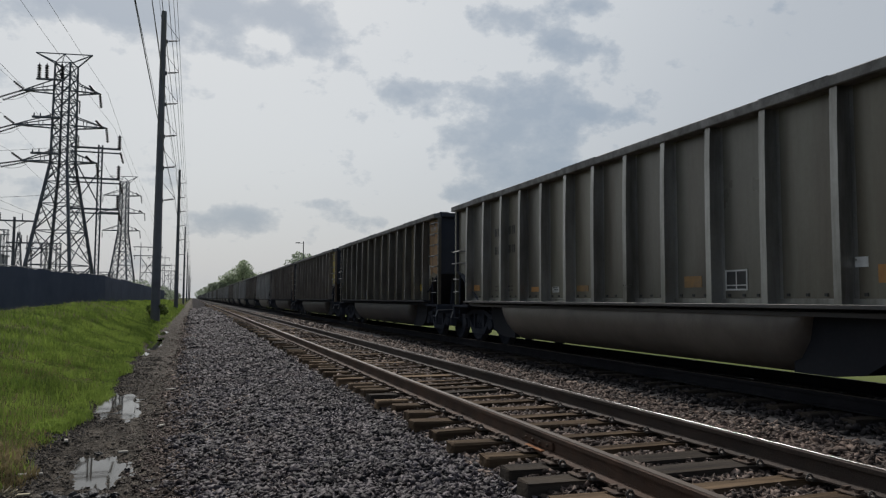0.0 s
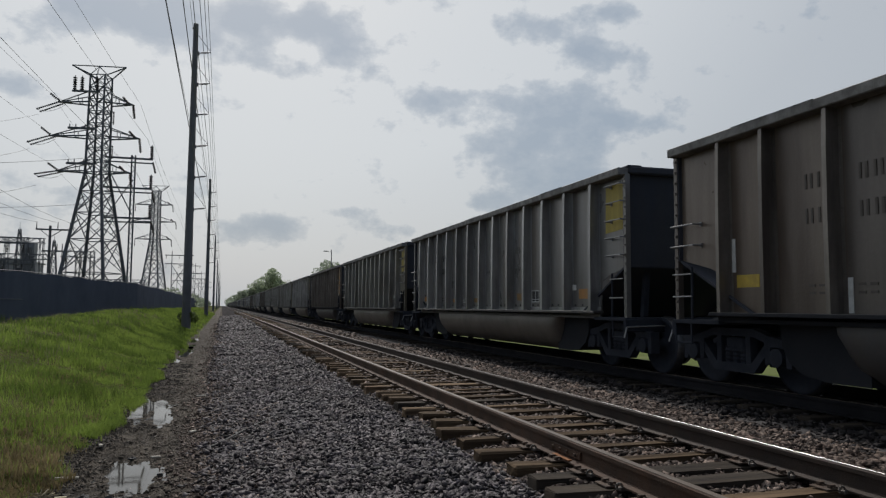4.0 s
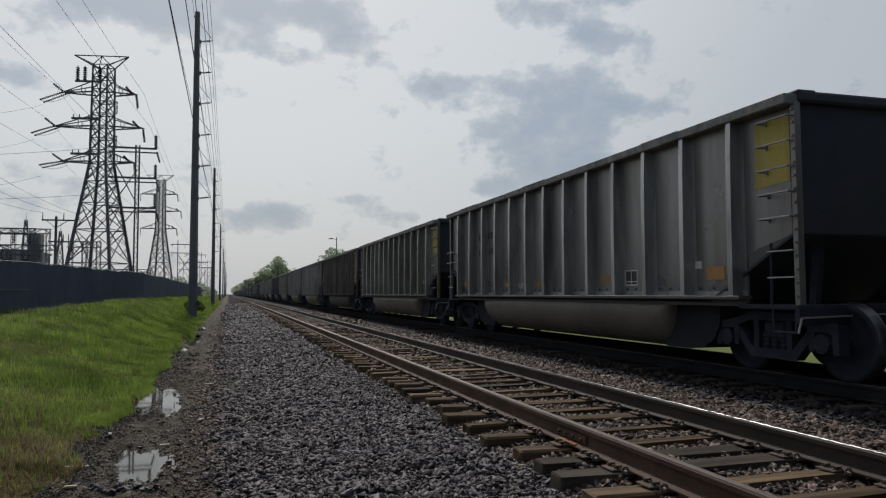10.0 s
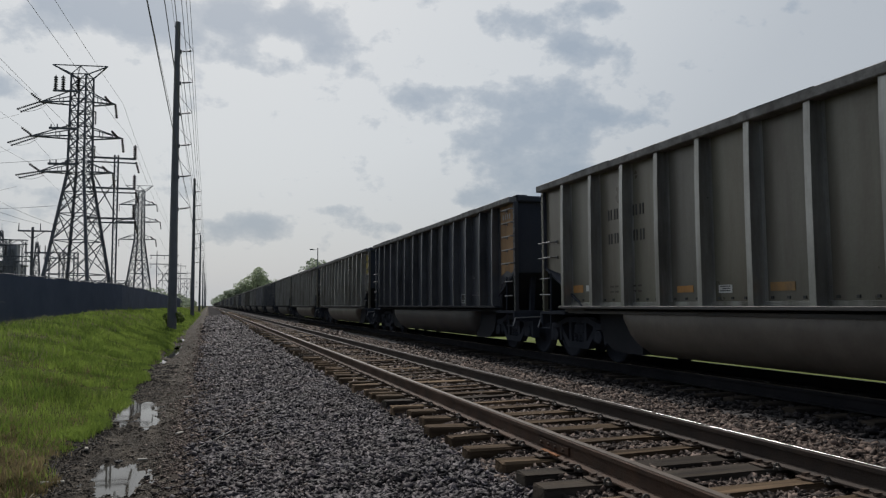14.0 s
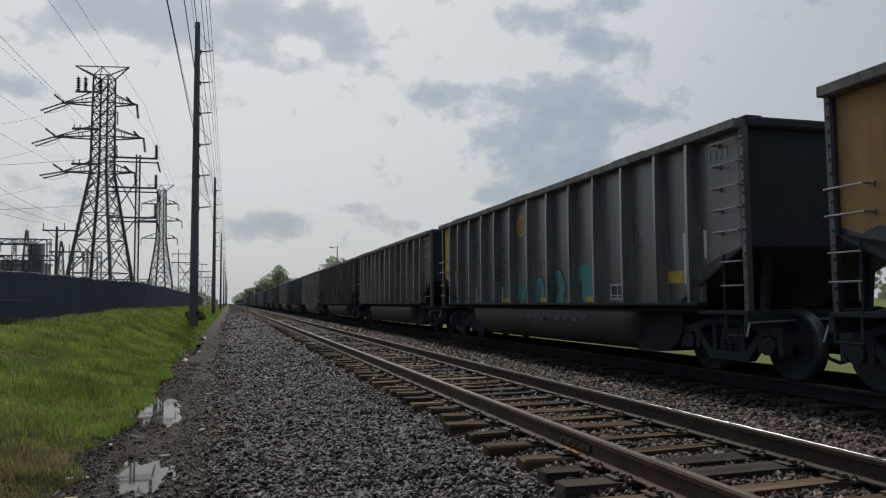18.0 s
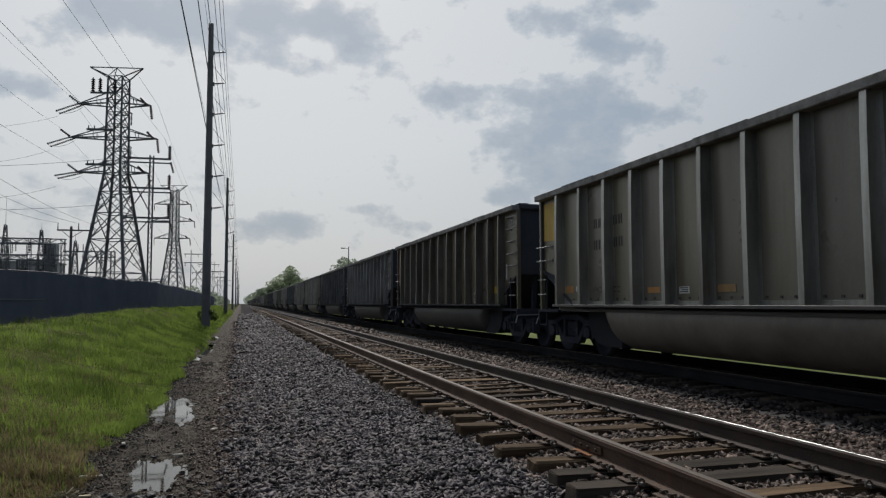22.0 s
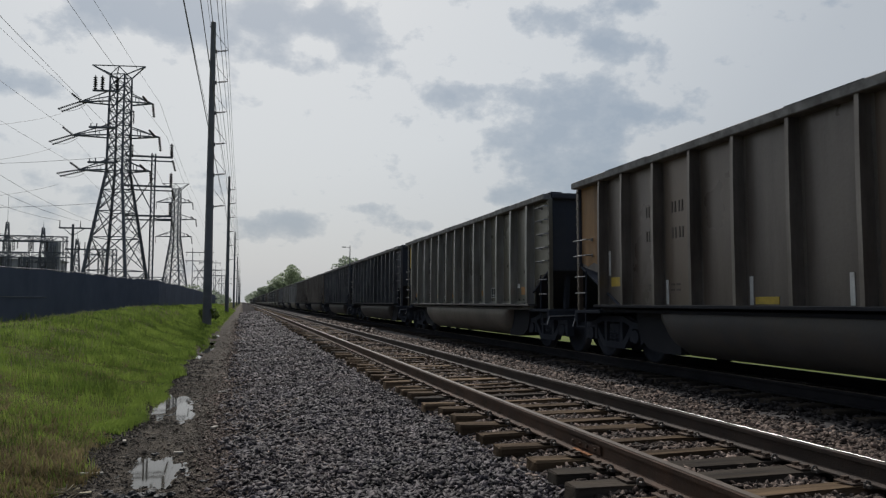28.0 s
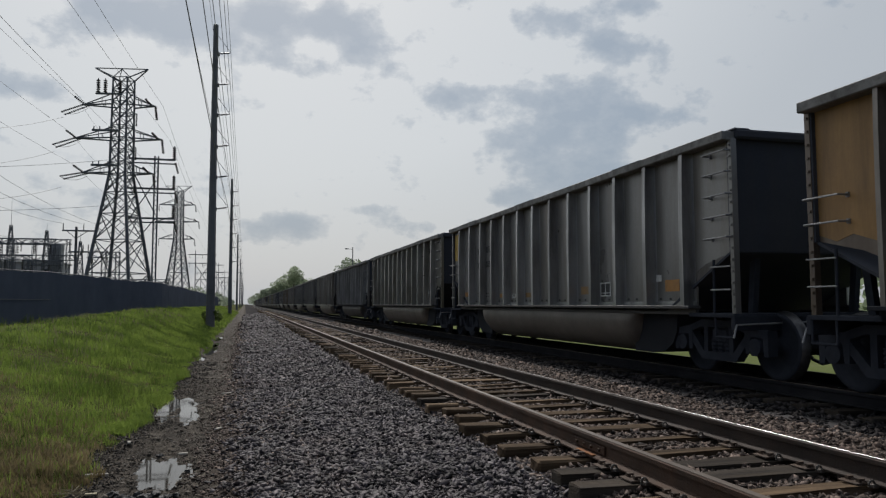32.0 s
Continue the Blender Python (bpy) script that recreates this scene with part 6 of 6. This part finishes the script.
def frame_mark(parent, y0, y1, z0, z1, mat, dark):
    """A stencil box: pale outline, dark fields and a middle bar."""
    bm = bmesh.new()
    w = 0.022
    for a, b, c, d in ((y0, y1, z0, z0 + w), (y0, y1, z1 - w, z1), (y0, y0 + w, z0 + w, z1 - w), (y1 - w, y1, z0 + w, z1 - w), ((y0 + y1) / 2 - w / 3, (y0 + y1) / 2 + w / 3, z0 + w, z1 - w), (y0 + w, y1 - w, z0 + 0.06, z0 + 0.075)):
        box(bm, XM - 0.006, XM + 0.002, a, b, c, d)
    stencil = part("stencil_box", bm, mat, parent, "stencil box outlined in white")
    part("stencil_field", boxed(XM - 0.002, XM + 0.003, y0 + w, y1 - w, z0 + w, z1 - w), dark, stencil)


def lettering(parent, y0, z0, mat, label):
    """Unreadable reporting marks: bars of the letters' size, split by a post."""
    for z in (z0, z0 - 0.42):
        for dys in ((1.0, 0.80), (0.20, 0.0)):
            bm = bmesh.new()
            for dy in dys:
                box(bm, XM - 0.003, XM + 0.004, y0 + dy, y0 + dy + 0.034, z + 0.02, z + 0.20)
                box(bm, XM - 0.003, XM + 0.004, y0 + dy + 0.085, y0 + dy + 0.119, z + 0.02, z + 0.20)
            part("lettering", bm, mat, parent, label)
    for c in range(2):
        bm = bmesh.new()
        for r in range(2):
            for q in (0.0, 0.16):
                box(bm, XM - 0.003, XM + 0.004, y0 + 0.12 + 0.72 * c + q, y0 + 0.22 + 0.72 * c + q, z0 - 1.16 - 0.09 * r, z0 - 1.13 - 0.09 * r)
        part("small_lettering", bm, M["letter_faint"], parent)


def scrawl(parent, y0, y1, z0, z1, mat, seed, label, stroke=0.014):
    """Sprayed loops that spell nothing."""
    rng = random.Random(seed)
    n = 150
    bm = bmesh.new()
    last = None
    f1, f2 = rng.uniform(5.5, 7.5), rng.uniform(9.0, 13.0)
    for i in range(n + 1):
        t = i / n
        y = y1 - (y1 - y0) * (t + 0.055 * math.sin(6.283 * f1 * t))
        z = (z0 + z1) / 2 + (z1 - z0) / 2 * math.sin(6.283 * f2 * t + 1.0) * (0.7 + 0.3 * math.sin(11 * t))
        p = Vector((XM - 0.002, y, z))
        if last is not None and i % 23:
            d = (p - last).normalized()
            up = Vector((0, -d.z, d.y)) * stroke
            v = [bm.verts.new(q) for q in (last - up, p - up, p + up, last + up)]
            bm.faces.new(v)
        last = p
    part("graffiti", bm, mat, parent, label)


def spray(parent, pts, width, mat, seed, label, lift=0.0, name="graffiti"):
    """A broad sprayed stroke with soft, uneven edges."""
    rng = random.Random(seed)
    line = []
    for a, b in zip(pts, pts[1:]):
        n = max(2, int(math.dist(a, b) / 0.06))
        line += [(a[0] + (b[0] - a[0]) * k / n, a[1] + (b[1] - a[1]) * k / n) for k in range(n)]
    line.append(pts[-1])
    for _ in range(2):
        line = [line[0]] + [tuple((p[i] + 2 * q[i] + r[i]) / 4 for i in (0, 1)) for p, q, r in zip(line, line[1:], line[2:])] + [line[-1]]
    bm = bmesh.new()
    rows = []
    for k, (y, z) in enumerate(line):
        (ya, za), (yb, zb) = line[max(k - 1, 0)], line[min(k + 1, len(line) - 1)]
        d = math.hypot(yb - ya, zb - za)
        ny, nz = -(zb - za) / d, (yb - ya) / d
        r = 0.5 * width * (0.75 if k in (0, len(line) - 1) else 1.0)
        rows.append([bm.verts.new((XM - 0.002 - 0.0003 * (seed % 10) - lift, y + e * ny * r * rng.uniform(0.88, 1.1), z + e * nz * r * rng.uniform(0.88, 1.1))) for e in (-1, 1)])
    for p, q in zip(rows, rows[1:]):
        bm.faces.new((p[0], q[0], q[1], p[1]))
    part(name, bm, mat, parent, label)


def roundel(parent, y, z, w, h):
    """A round yellow emblem: a ring with plain bars in it."""
    bm = bmesh.new()
    n = 32
    rings = [[bm.verts.new((XM - 0.002, y + w * r * math.cos(6.2832 * i / n), z + h * r * math.sin(6.2832 * i / n))) for i in range(n)] for r in (1.0, 0.72)]
    for i in range(n):
        j = (i + 1) % n
        bm.faces.new((rings[0][i], rings[0][j], rings[1][j], rings[1][i]))
    for dz, a in ((0.10, 0.11), (0.02, 0.15), (-0.06, 0.13), (-0.14, 0.07)):
        box(bm, XM - 0.004, XM - 0.001, y - a, y + a, z + dz, z + dz + 0.04)
    part("emblem", bm, M["mark_yellow"], parent, "round yellow painted emblem")


def build_car(style, end):
    """style A: aluminium car with broad posts and a patch; B: older car with slim posts; P: the same with a patch. end: where its rotary-end panel is."""
    car = thing("coal_car", pose(TRACK_FAR, 0, RAIL_TOP), "coal gondola car", "coal car", "cars of the train")
    for side in ("near", "far"):
        part("side_sheet", G["sheet_" + side], None, car)
        part("top_chord", G["chord_" + side], None, car, "worn pale top chord")
        part("side_sill", G["sill_" + side], None, car)
        if style == "A":
            part("sill_ledge", G["ledge_" + side], None, car, "dusty ledge above the sill")
            if side == "near":
                tagged(part("bolted_seam", G["bolts_" + side], None, car), kind="stuff")
        for y in POST_Y["A" if style == "A" else "B"]:
            part("side_post", G["post_" + ("A" if style == "A" else "B") + side], None, car, m=pose(0, y, 0))
    for e, s in (("front", -1), ("rear", 1)):
        part("end_sheet", G["end_" + e], None, car, "soot-black end wall")
        part("end_chord", G["endcap_" + e], None, car)
        part("slope_sheet", G["slope_" + e], None, car)
        part("end_platform", G["platform_" + e], None, car)
        part("corner_post", G["corner_" + e], None, car)
        ladder = part("ladder", G["ladder_" + e], None, car)
        for z in (1.30, 1.63):
            part("rung", G["rung_" + e], None, ladder, m=pose(0, 0, z))
        part("coupler", G["coupler_" + e], None, car)
        part("chute", G["chute_" + e], None, car)
        part("uncoupling_lever", G["lever_" + e], None, car)
        for z in ((3.30, 2.99, 2.67, 2.36, 2.05) if e == "front" else (2.36, 2.05)):
            part("grab_iron", G["grab_" + e], None, car, m=pose(0, 0, z))
        part("truck_bolster", G["bolster"], None, car, m=pose(0, s * 6.49, 0))
        for x in (-1.08, 1.08):
            part("truck_sideframe", G["sideframe"], None, car, m=pose(x, s * 6.49, 0))
            for y in (-0.16, 0.0, 0.16):
                part("spring", G["spring"], None, car, m=pose(x * 0.99, s * 6.49 + y, 0))
    for y in (-AX_OUT, -AX_IN, AX_IN, AX_OUT):
        w = part("wheelset", G["wheelset"], None, car, m=pose(0, y, WHEEL_R))
        for side in ("near", "far"):
            part("wheel", G["wheel_" + side], None, w)
    part("tub", G["tub"], None, car)
    part("floor_sheet", G["floor"], None, car)
    word = "front" if end == "F" else "rear"
    part("end_panel", G[("panel_patch_" if style in "AP" else "panel_full_") + word], None, car, "painted end panel")
    return car


def mark_car(car, kind):
    """The painted and stuck-on marks of one car. A: aluminium car; B: older car with strips; C, Y: black car with orange or yellow reflectors; bare: one tall strip; T, W: two cars with sprayed tags."""
    white, yellow, orange, dull = M["mark_white"], M["mark_yellow"], M["mark_orange"], M["mark_dull"]
    if kind == "A":
        spots = ((-5.89, -5.48, 1.30, 1.49, orange), (-2.67, -2.29, 1.29, 1.45, dull), (0.45, 0.86, 1.26, 1.37, dull), (2.42, 2.80, 1.27, 1.37, orange), (5.74, 6.12, 1.32, 1.46, orange))
        decals = ((-5.36, -5.20, 1.47, 1.58), (1.58, 1.85, 1.25, 1.36), (5.52, 5.62, 1.34, 1.45))
        strips, box_at = (), (-3.57, -3.16, 1.24, 1.51)
    elif kind == "W":
        spots = ((-5.89, -5.48, 1.30, 1.49, yellow), (0.40, 0.85, 1.37, 1.47, yellow), (2.40, 2.84, 1.22, 1.32, yellow), (5.87, 6.29, 1.45, 1.62, yellow))
        decals = ((0.47, 0.73, 1.24, 1.355), (5.66, 5.76, 1.32, 1.42))
        strips, box_at = (), (-3.57, -3.16, 1.24, 1.51)
    elif kind == "T":
        spots, decals = (), ((0.46, 0.72, 1.23, 1.34), (5.61, 5.77, 1.25, 1.37))
        strips, box_at = ((-6.0, 1.36, 2.14, yellow), (-0.12, 1.16, 1.60, yellow), (2.93, 1.17, 1.59, yellow), (6.21, 1.21, 1.99, yellow)), (-3.95, -3.47, 1.17, 1.40)
    elif kind in ("C", "Y"):
        hue = orange if kind == "C" else yellow
        spots = ((-5.72, -5.24, 1.56, 1.77, hue), (-1.62, -1.16, 1.08, 1.17, hue), (0.62, 1.06, 1.09, 1.18, yellow), (2.82, 3.26, 1.09, 1.17, yellow), (5.55, 5.95, 1.42, 1.56, hue))
        decals = ()
        strips = ((-5.85, 1.24, 2.11, white if kind == "C" else M["straw"]), (-3.92, 1.05, 1.44, white), (-1.76, 1.05, 1.44, white), (0.05, 1.05, 1.47, white), (2.31, 1.06, 1.47, white), (4.42, 1.06, 1.52, white))
        box_at = (-3.83, -3.34, 1.11, 1.39)
    elif kind == "bare":
        spots, decals, strips, box_at = (), (), ((-5.86, 1.20, 2.10, yellow),), (-3.90, -3.44, 1.14, 1.39)
    else:
        spots = ((-5.84, -5.42, 1.37, 1.56, yellow), (-3.02, -2.56, 1.09, 1.19, yellow), (-0.84, -0.36, 1.09, 1.19, yellow), (1.52, 1.98, 1.09, 1.19, yellow), (5.60, 6.04, 1.41, 1.58, yellow))
        decals = ()
        strips = ((-6.44, 1.72, 2.13, white), (-5.93, 1.36, 2.14, white), (-3.10, 1.08, 1.42, white), (0.28, 1.08, 1.46, white), (2.02, 1.08, 1.47, white), (4.10, 1.08, 1.48, white), (6.06, 1.62, 2.08, white))
        box_at = (-4.05, -3.56, 1.13, 1.40)
    for y0, y1, z0, z1, mat in spots:
        mark("reflector", y0, y1, z0, z1, mat, car, "yellow reflector" if mat is yellow else "faded orange reflector" if mat is dull else "orange reflector")
    for y0, y1, z0, z1 in decals:
        decal = mark("decal", y0, y1, z0, z1, white, car)
        if y1 - y0 > 0.2:
            for k in range(3):
                z = z0 + (z1 - z0) * (0.2 + 0.28 * k)
                mark("print_line", y0 + 0.03, y1 - 0.03 - 0.05 * (k % 2), z, z + 0.014, M["letter_dark"], decal, lift=0.003)
    for y, z0, z1, mat in strips:
        w = 0.035 if kind in ("C", "Y") and z1 < 1.6 else 0.07
        mark("reflector_strip", y, y + w, z0, z1, mat, car, "yellow upright reflector strip" if mat is yellow else "pale upright reflector strip")
    frame_mark(car, *box_at, white, M["letter_dark"])
    if kind in ("C", "Y", "bare", "B"):
        bm = bmesh.new()
        for q in range(4):
            box(bm, XM - 0.003, XM + 0.004, -6.98 + 0.13 * q, -6.925 + 0.13 * q, 3.11, 3.24)
        part("small_lettering", bm, M["letter_light"], car)
    if kind in ("C", "Y", "bare"):
        for y0, y1, z0, z1 in ((-4.60, -4.28, 1.34, 1.365), (-4.52, -4.28, 1.79, 1.82), (-4.40, -4.28, 1.84, 1.865)):
            mark("print_line", y0, y1, z0, z1, M["letter_light"], car, "worn pale lettering")
        for k, pts in enumerate((((-4.80, 1.405), (-4.75, 1.42), (-4.725, 1.39), (-4.725, 1.335), (-4.75, 1.31), (-4.80, 1.325), (-4.80, 1.365), (-4.77, 1.365)), ((-4.825, 1.418), (-4.915, 1.418)), ((-4.87, 1.418), (-4.87, 1.305)))):
            spray(car, pts, 0.016, M["letter_light"], k, "worn pale painted letter", name="letter")
        mark("print_line", -5.70, -5.35, 1.31, 1.325, M["letter_faint"], car)
    else:
        lettering(car, 3.65, 2.55, M["letter_dark"], "dark unreadable reporting marks")


def dress(car, paint, panel, dark_tub, label):
    """Gives one car its own paint."""
    car["label"] = label
    for ob in list(car.children):
        base = ob.name.split(".")[0]
        mat = None
        if base in ("side_sheet", "corner_post"):
            mat = PAINT[paint]
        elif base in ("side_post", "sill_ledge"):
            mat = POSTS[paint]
        elif base == "side_sill":
            mat = M["chute" if dark_tub else "tub_dark"]
        elif base == "end_panel":
            mat = M[panel]
        elif base == "tub" and dark_tub:
            mat = M["tub_dark"]
        elif base in ("lettering",):
            mat = {"black": M["letter_light"], "brown": M["letter_faint"], "slate": M["letter_faint"]}.get(paint, M["letter_dark"])
        if mat is not None:
            ob.material_slots[0].link = "OBJECT"
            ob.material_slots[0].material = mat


WORDS = {"olive": "dusty olive-grey", "grey": "dull aluminium-grey", "brown": "sooty brown", "drab": "sooty olive-brown", "black": "faded black", "slate": "dark slate-grey",
         "yellow": "yellow", "orange": "faded orange", "tan": "sooty orange-brown", "amber": "amber", "soot": "soot-covered orange"}
# style, panel's end, body paint, panel paint; car by car from the one that stands nearest at the start
CONSIST = ["A F olive yellow", "B F drab tan", "B F brown yellow", "B F brown soot", "A F grey yellow", "B F brown tan", "A F grey yellow", "A F olive yellow",
           "B F brown orange", "A F grey yellow", "A F olive yellow", "A F olive yellow", "A F olive yellow", "B F brown tan", "A F grey yellow", "A F olive yellow",
           "B F brown tan", "A F grey yellow", "A F grey yellow", "A F olive yellow", "B F black tan", "A F olive yellow", "A R olive yellow", "P R olive amber",
           "B R black orange", "B R slate amber", "P R olive orange", "B R drab orange", "A R olive yellow", "B R black orange", "A R olive amber", "B R drab orange",
           "B R slate amber", "B R black orange", "A R olive amber", "A R olive yellow", "B R black amber", "A R olive yellow", "B R brown tan", "A R olive amber",
           "B R black orange", "B R black orange", "A R brown amber", "B R brown orange", "A R grey amber", "A R olive amber", "B R slate orange"]
# marks that differ from those of the style and paint
MARK_KIND = {3: "bare", 20: "bare", 29: "bare", 23: "T", 26: "T", 33: "Y", 34: "W"}
NEAR_CARS, ALL_CARS = len(CONSIST), 80


def rear_end(k):
    """Where the rear top corner of car k is at the start."""
    return 18.51 + CAR_PITCH * k


def build_train():
    models, cars = {}, []
    for k, spec in enumerate(CONSIST):
        style, end, paint, panel = spec.split()
        m = pose(TRACK_FAR, rear_end(k) - CAR_HALF, RAIL_TOP)
        if (style, end) not in models:
            models[style, end] = build_car(style, end)
        car = copy_thing(models[style, end], m)
        mark_car(car, MARK_KIND.get(k, "A" if style == "A" else "C" if paint == "black" else "B"))
        dress(car, paint, panel, style != "A" or paint in ("brown", "drab", "black", "slate"), "%s coal gondola car with %s %s end panel" % (WORDS[paint], "an" if panel in ("orange", "amber") else "a", WORDS[panel]))
        cars.append(car)
    for model in models.values():
        for ob in (*model.children_recursive, model):
            bpy.data.objects.remove(ob)
    scrawl(cars[40], -5.2, -2.7, 1.2, 1.95, M["letter_light"], 2, "pale sprayed scrawl")
    # white sprayed word of four letters
    for k, pts in enumerate((((1.94, 1.36), (1.98, 1.44), (1.92, 1.50), (1.84, 1.42), (1.86, 1.30), (1.94, 1.28), (1.96, 1.40)), ((1.80, 1.26), (1.77, 1.52), (1.68, 1.50), (1.66, 1.27)), ((1.80, 1.38), (1.66, 1.38)),
                             ((1.64, 1.50), (1.46, 1.53)), ((1.56, 1.52), (1.55, 1.26)), ((1.48, 1.58), (1.47, 1.28)), ((1.38, 1.64), (1.36, 1.26)), ((1.48, 1.42), (1.37, 1.43)))):
        spray(cars[23], pts, 0.022, M["mark_white"], k, "white sprayed letter stroke")
    # pale tags
    for k, (y0, y1, z0, z1) in enumerate(((2.38, 2.70, 1.36, 1.72), (2.60, 2.92, 1.42, 1.70), (1.55, 1.92, 1.40, 1.60), (1.60, 1.90, 1.24, 1.40))):
        scrawl(cars[34], y0, y1, z0, z1, M["tag_pale"], 30 + k, "pale sprayed scrawl", 0.009)
    # faint dark loops, with more along the tub
    ring = [(-1.26 + 0.15 * math.cos(0.7 * q), 1.55 + 0.14 * math.sin(0.7 * q) + 0.02 * math.sin(2.1 * q)) for q in range(10)]
    spray(cars[15], ring, 0.022, M["letter_faint"], 1, "faint dark sprayed loop")
    spray(cars[15], ((-1.60, 1.44), (-1.56, 1.30), (-1.68, 1.22), (-1.64, 1.40)), 0.05, M["letter_dark"], 2, "faint dark sprayed smear")
    for k in range(8):
        y = 1.2 - 0.55 * k
        spray(cars[15], [(y + 0.16 * math.cos(0.9 * q), 0.80 + (0.05 + 0.01 * k) * math.sin(1.7 * q + k)) for q in range(6)], 0.022, M["tub_dark"], 10 + k, "dark sprayed scribble", 0.042)
    # broad sprayed shapes on one car, with a small yellow tag above
    spray(cars[25], ((0.95, 1.60), (0.93, 1.30), (0.80, 1.08), (0.62, 1.20), (0.52, 1.55)), 0.24, M["teal"], 1, "broad teal sprayed letter shape")
    spray(cars[25], ((-0.16, 1.12), (-0.18, 1.50), (-0.34, 1.58), (-0.50, 1.42), (-0.54, 1.12)), 0.22, M["teal"], 2, "broad teal sprayed letter shape")
    spray(cars[25], ((-1.05, 1.10), (-1.06, 1.66), (-1.30, 1.66), (-1.54, 1.42), (-1.46, 1.16), (-1.1, 1.10)), 0.28, M["teal"], 3, "broad teal sprayed letter shape")
    spray(cars[25], ((-2.02, 1.62), (-2.4, 1.66), (-3.15, 1.62)), 0.34, M["teal"], 4, "broad teal sprayed bar")
    spray(cars[25], ((-2.64, 1.60), (-2.66, 1.30), (-2.62, 1.08)), 0.50, M["teal"], 5, "broad teal sprayed stem")
    spray(cars[25], ((-1.78, 1.12), (-2.0, 1.30), (-2.12, 1.10)), 0.16, M["purple"], 6, "faint purple sprayed smear")
    for k, pts in enumerate((((1.04, 1.60), (1.02, 1.22), (0.80, 0.99), (0.58, 1.10), (0.44, 1.44)), ((-0.22, 1.64), (-0.42, 1.68), (-0.60, 1.42), (-0.60, 1.18)),
                             ((-1.10, 1.82), (-1.45, 1.76), (-1.70, 1.42), (-1.54, 1.12)), ((-2.34, 1.12), (-2.3, 1.45), (-2.40, 1.48)), ((-2.90, 1.06), (-2.96, 1.44), (-3.20, 1.48)))):
        spray(cars[25], pts, 0.03, M["letter_dark"], 20 + k, "dark sprayed outline", 0.003)
    for k in range(9):
        a = 0.9 - 0.4 * k
        spray(cars[25], ((a, 0.86), (a - 0.2, 0.74 - 0.05 * (k % 2)), (a - 0.42, 0.88)), 0.08, M["purple"], 40 + k, "faint purple sprayed smear", 0.042)
    roundel(cars[25], 0.72, 2.92, 0.25, 0.27)
    # cars that stay far away
    far = thing("coal_car", pose(TRACK_FAR, 0, RAIL_TOP), "distant dark coal gondola car", "coal car", "cars of the train")
    bm = plate(plate(bmesh.new(), sheet_outline(), -SHEET_X, -SHEET_X + 0.02), sheet_outline(), SHEET_X - 0.02, SHEET_X)
    for y in POST_Y["A"]:
        for s in (-1, 1):
            box(bm, min(s * 1.40, s * 1.58), max(s * 1.40, s * 1.58), y - 0.055, y + 0.055, 1.07, 3.44)
    part("body", bm, PAINT["grey"], far)
    for side in ("near", "far"):
        part("top_chord", G["chord_" + side], None, far)
        part("side_sill", G["sill_" + side], None, far)
    for e in ("front", "rear"):
        part("end_sheet", G["end_" + e], None, far)
        part("slope_sheet", G["slope_" + e], None, far)
        part("coupler", G["coupler_" + e], None, far)
        part("end_platform", G["platform_" + e], None, far)
    part("tub", G["tub"], None, far)
    for y in (-AX_OUT, -AX_IN, AX_IN, AX_OUT):
        w = part("wheelset", G["wheelset"], None, far, m=pose(0, y, WHEEL_R))
        part("wheel", G["wheel_near"], None, w)
    rng = random.Random(3)
    for k in range(NEAR_CARS, ALL_CARS):
        m = pose(TRACK_FAR, rear_end(k) - CAR_HALF, RAIL_TOP)
        car = far if k == NEAR_CARS else copy_thing(far, m)
        car.matrix_basis = m
        paint = rng.choice(("olive", "grey", "brown", "black", "slate"))
        car["label"] = "distant %s coal gondola car" % WORDS[paint]
        for ob in car.children:
            if ob.name.split(".")[0] in ("body", "side_sill"):
                ob.material_slots[0].link = "OBJECT"
                ob.material_slots[0].material = PAINT[paint]
        cars.append(car)
    return cars


CARS = build_train()

# ---- what moves ----


def motions():
    stops = range(33)
    for k, car in enumerate(CARS):
        start = rear_end(k) - CAR_HALF
        walk(car, [(t, pose(TRACK_FAR, start - travelled(t), RAIL_TOP)) for t in stops])
        if k >= NEAR_CARS:
            continue
        for ob in car.children:
            if not ob.name.startswith("wheelset"):
                continue
            y = ob.location.y
            rolling = [i for i in range(961) if -8 < start + y - travelled(i / FPS) < 70]
            if not rolling:
                continue
            rows = [(i / FPS, pose(0, y, WHEEL_R, math.degrees(travelled(i / FPS) / WHEEL_R))) for i in rolling]
            if rolling[0] > 0:
                rows.insert(0, (0, rows[0][1]))
            if rolling[-1] < 960:
                rows.append((32, rows[-1][1]))
            walk(ob, rows)


motions()
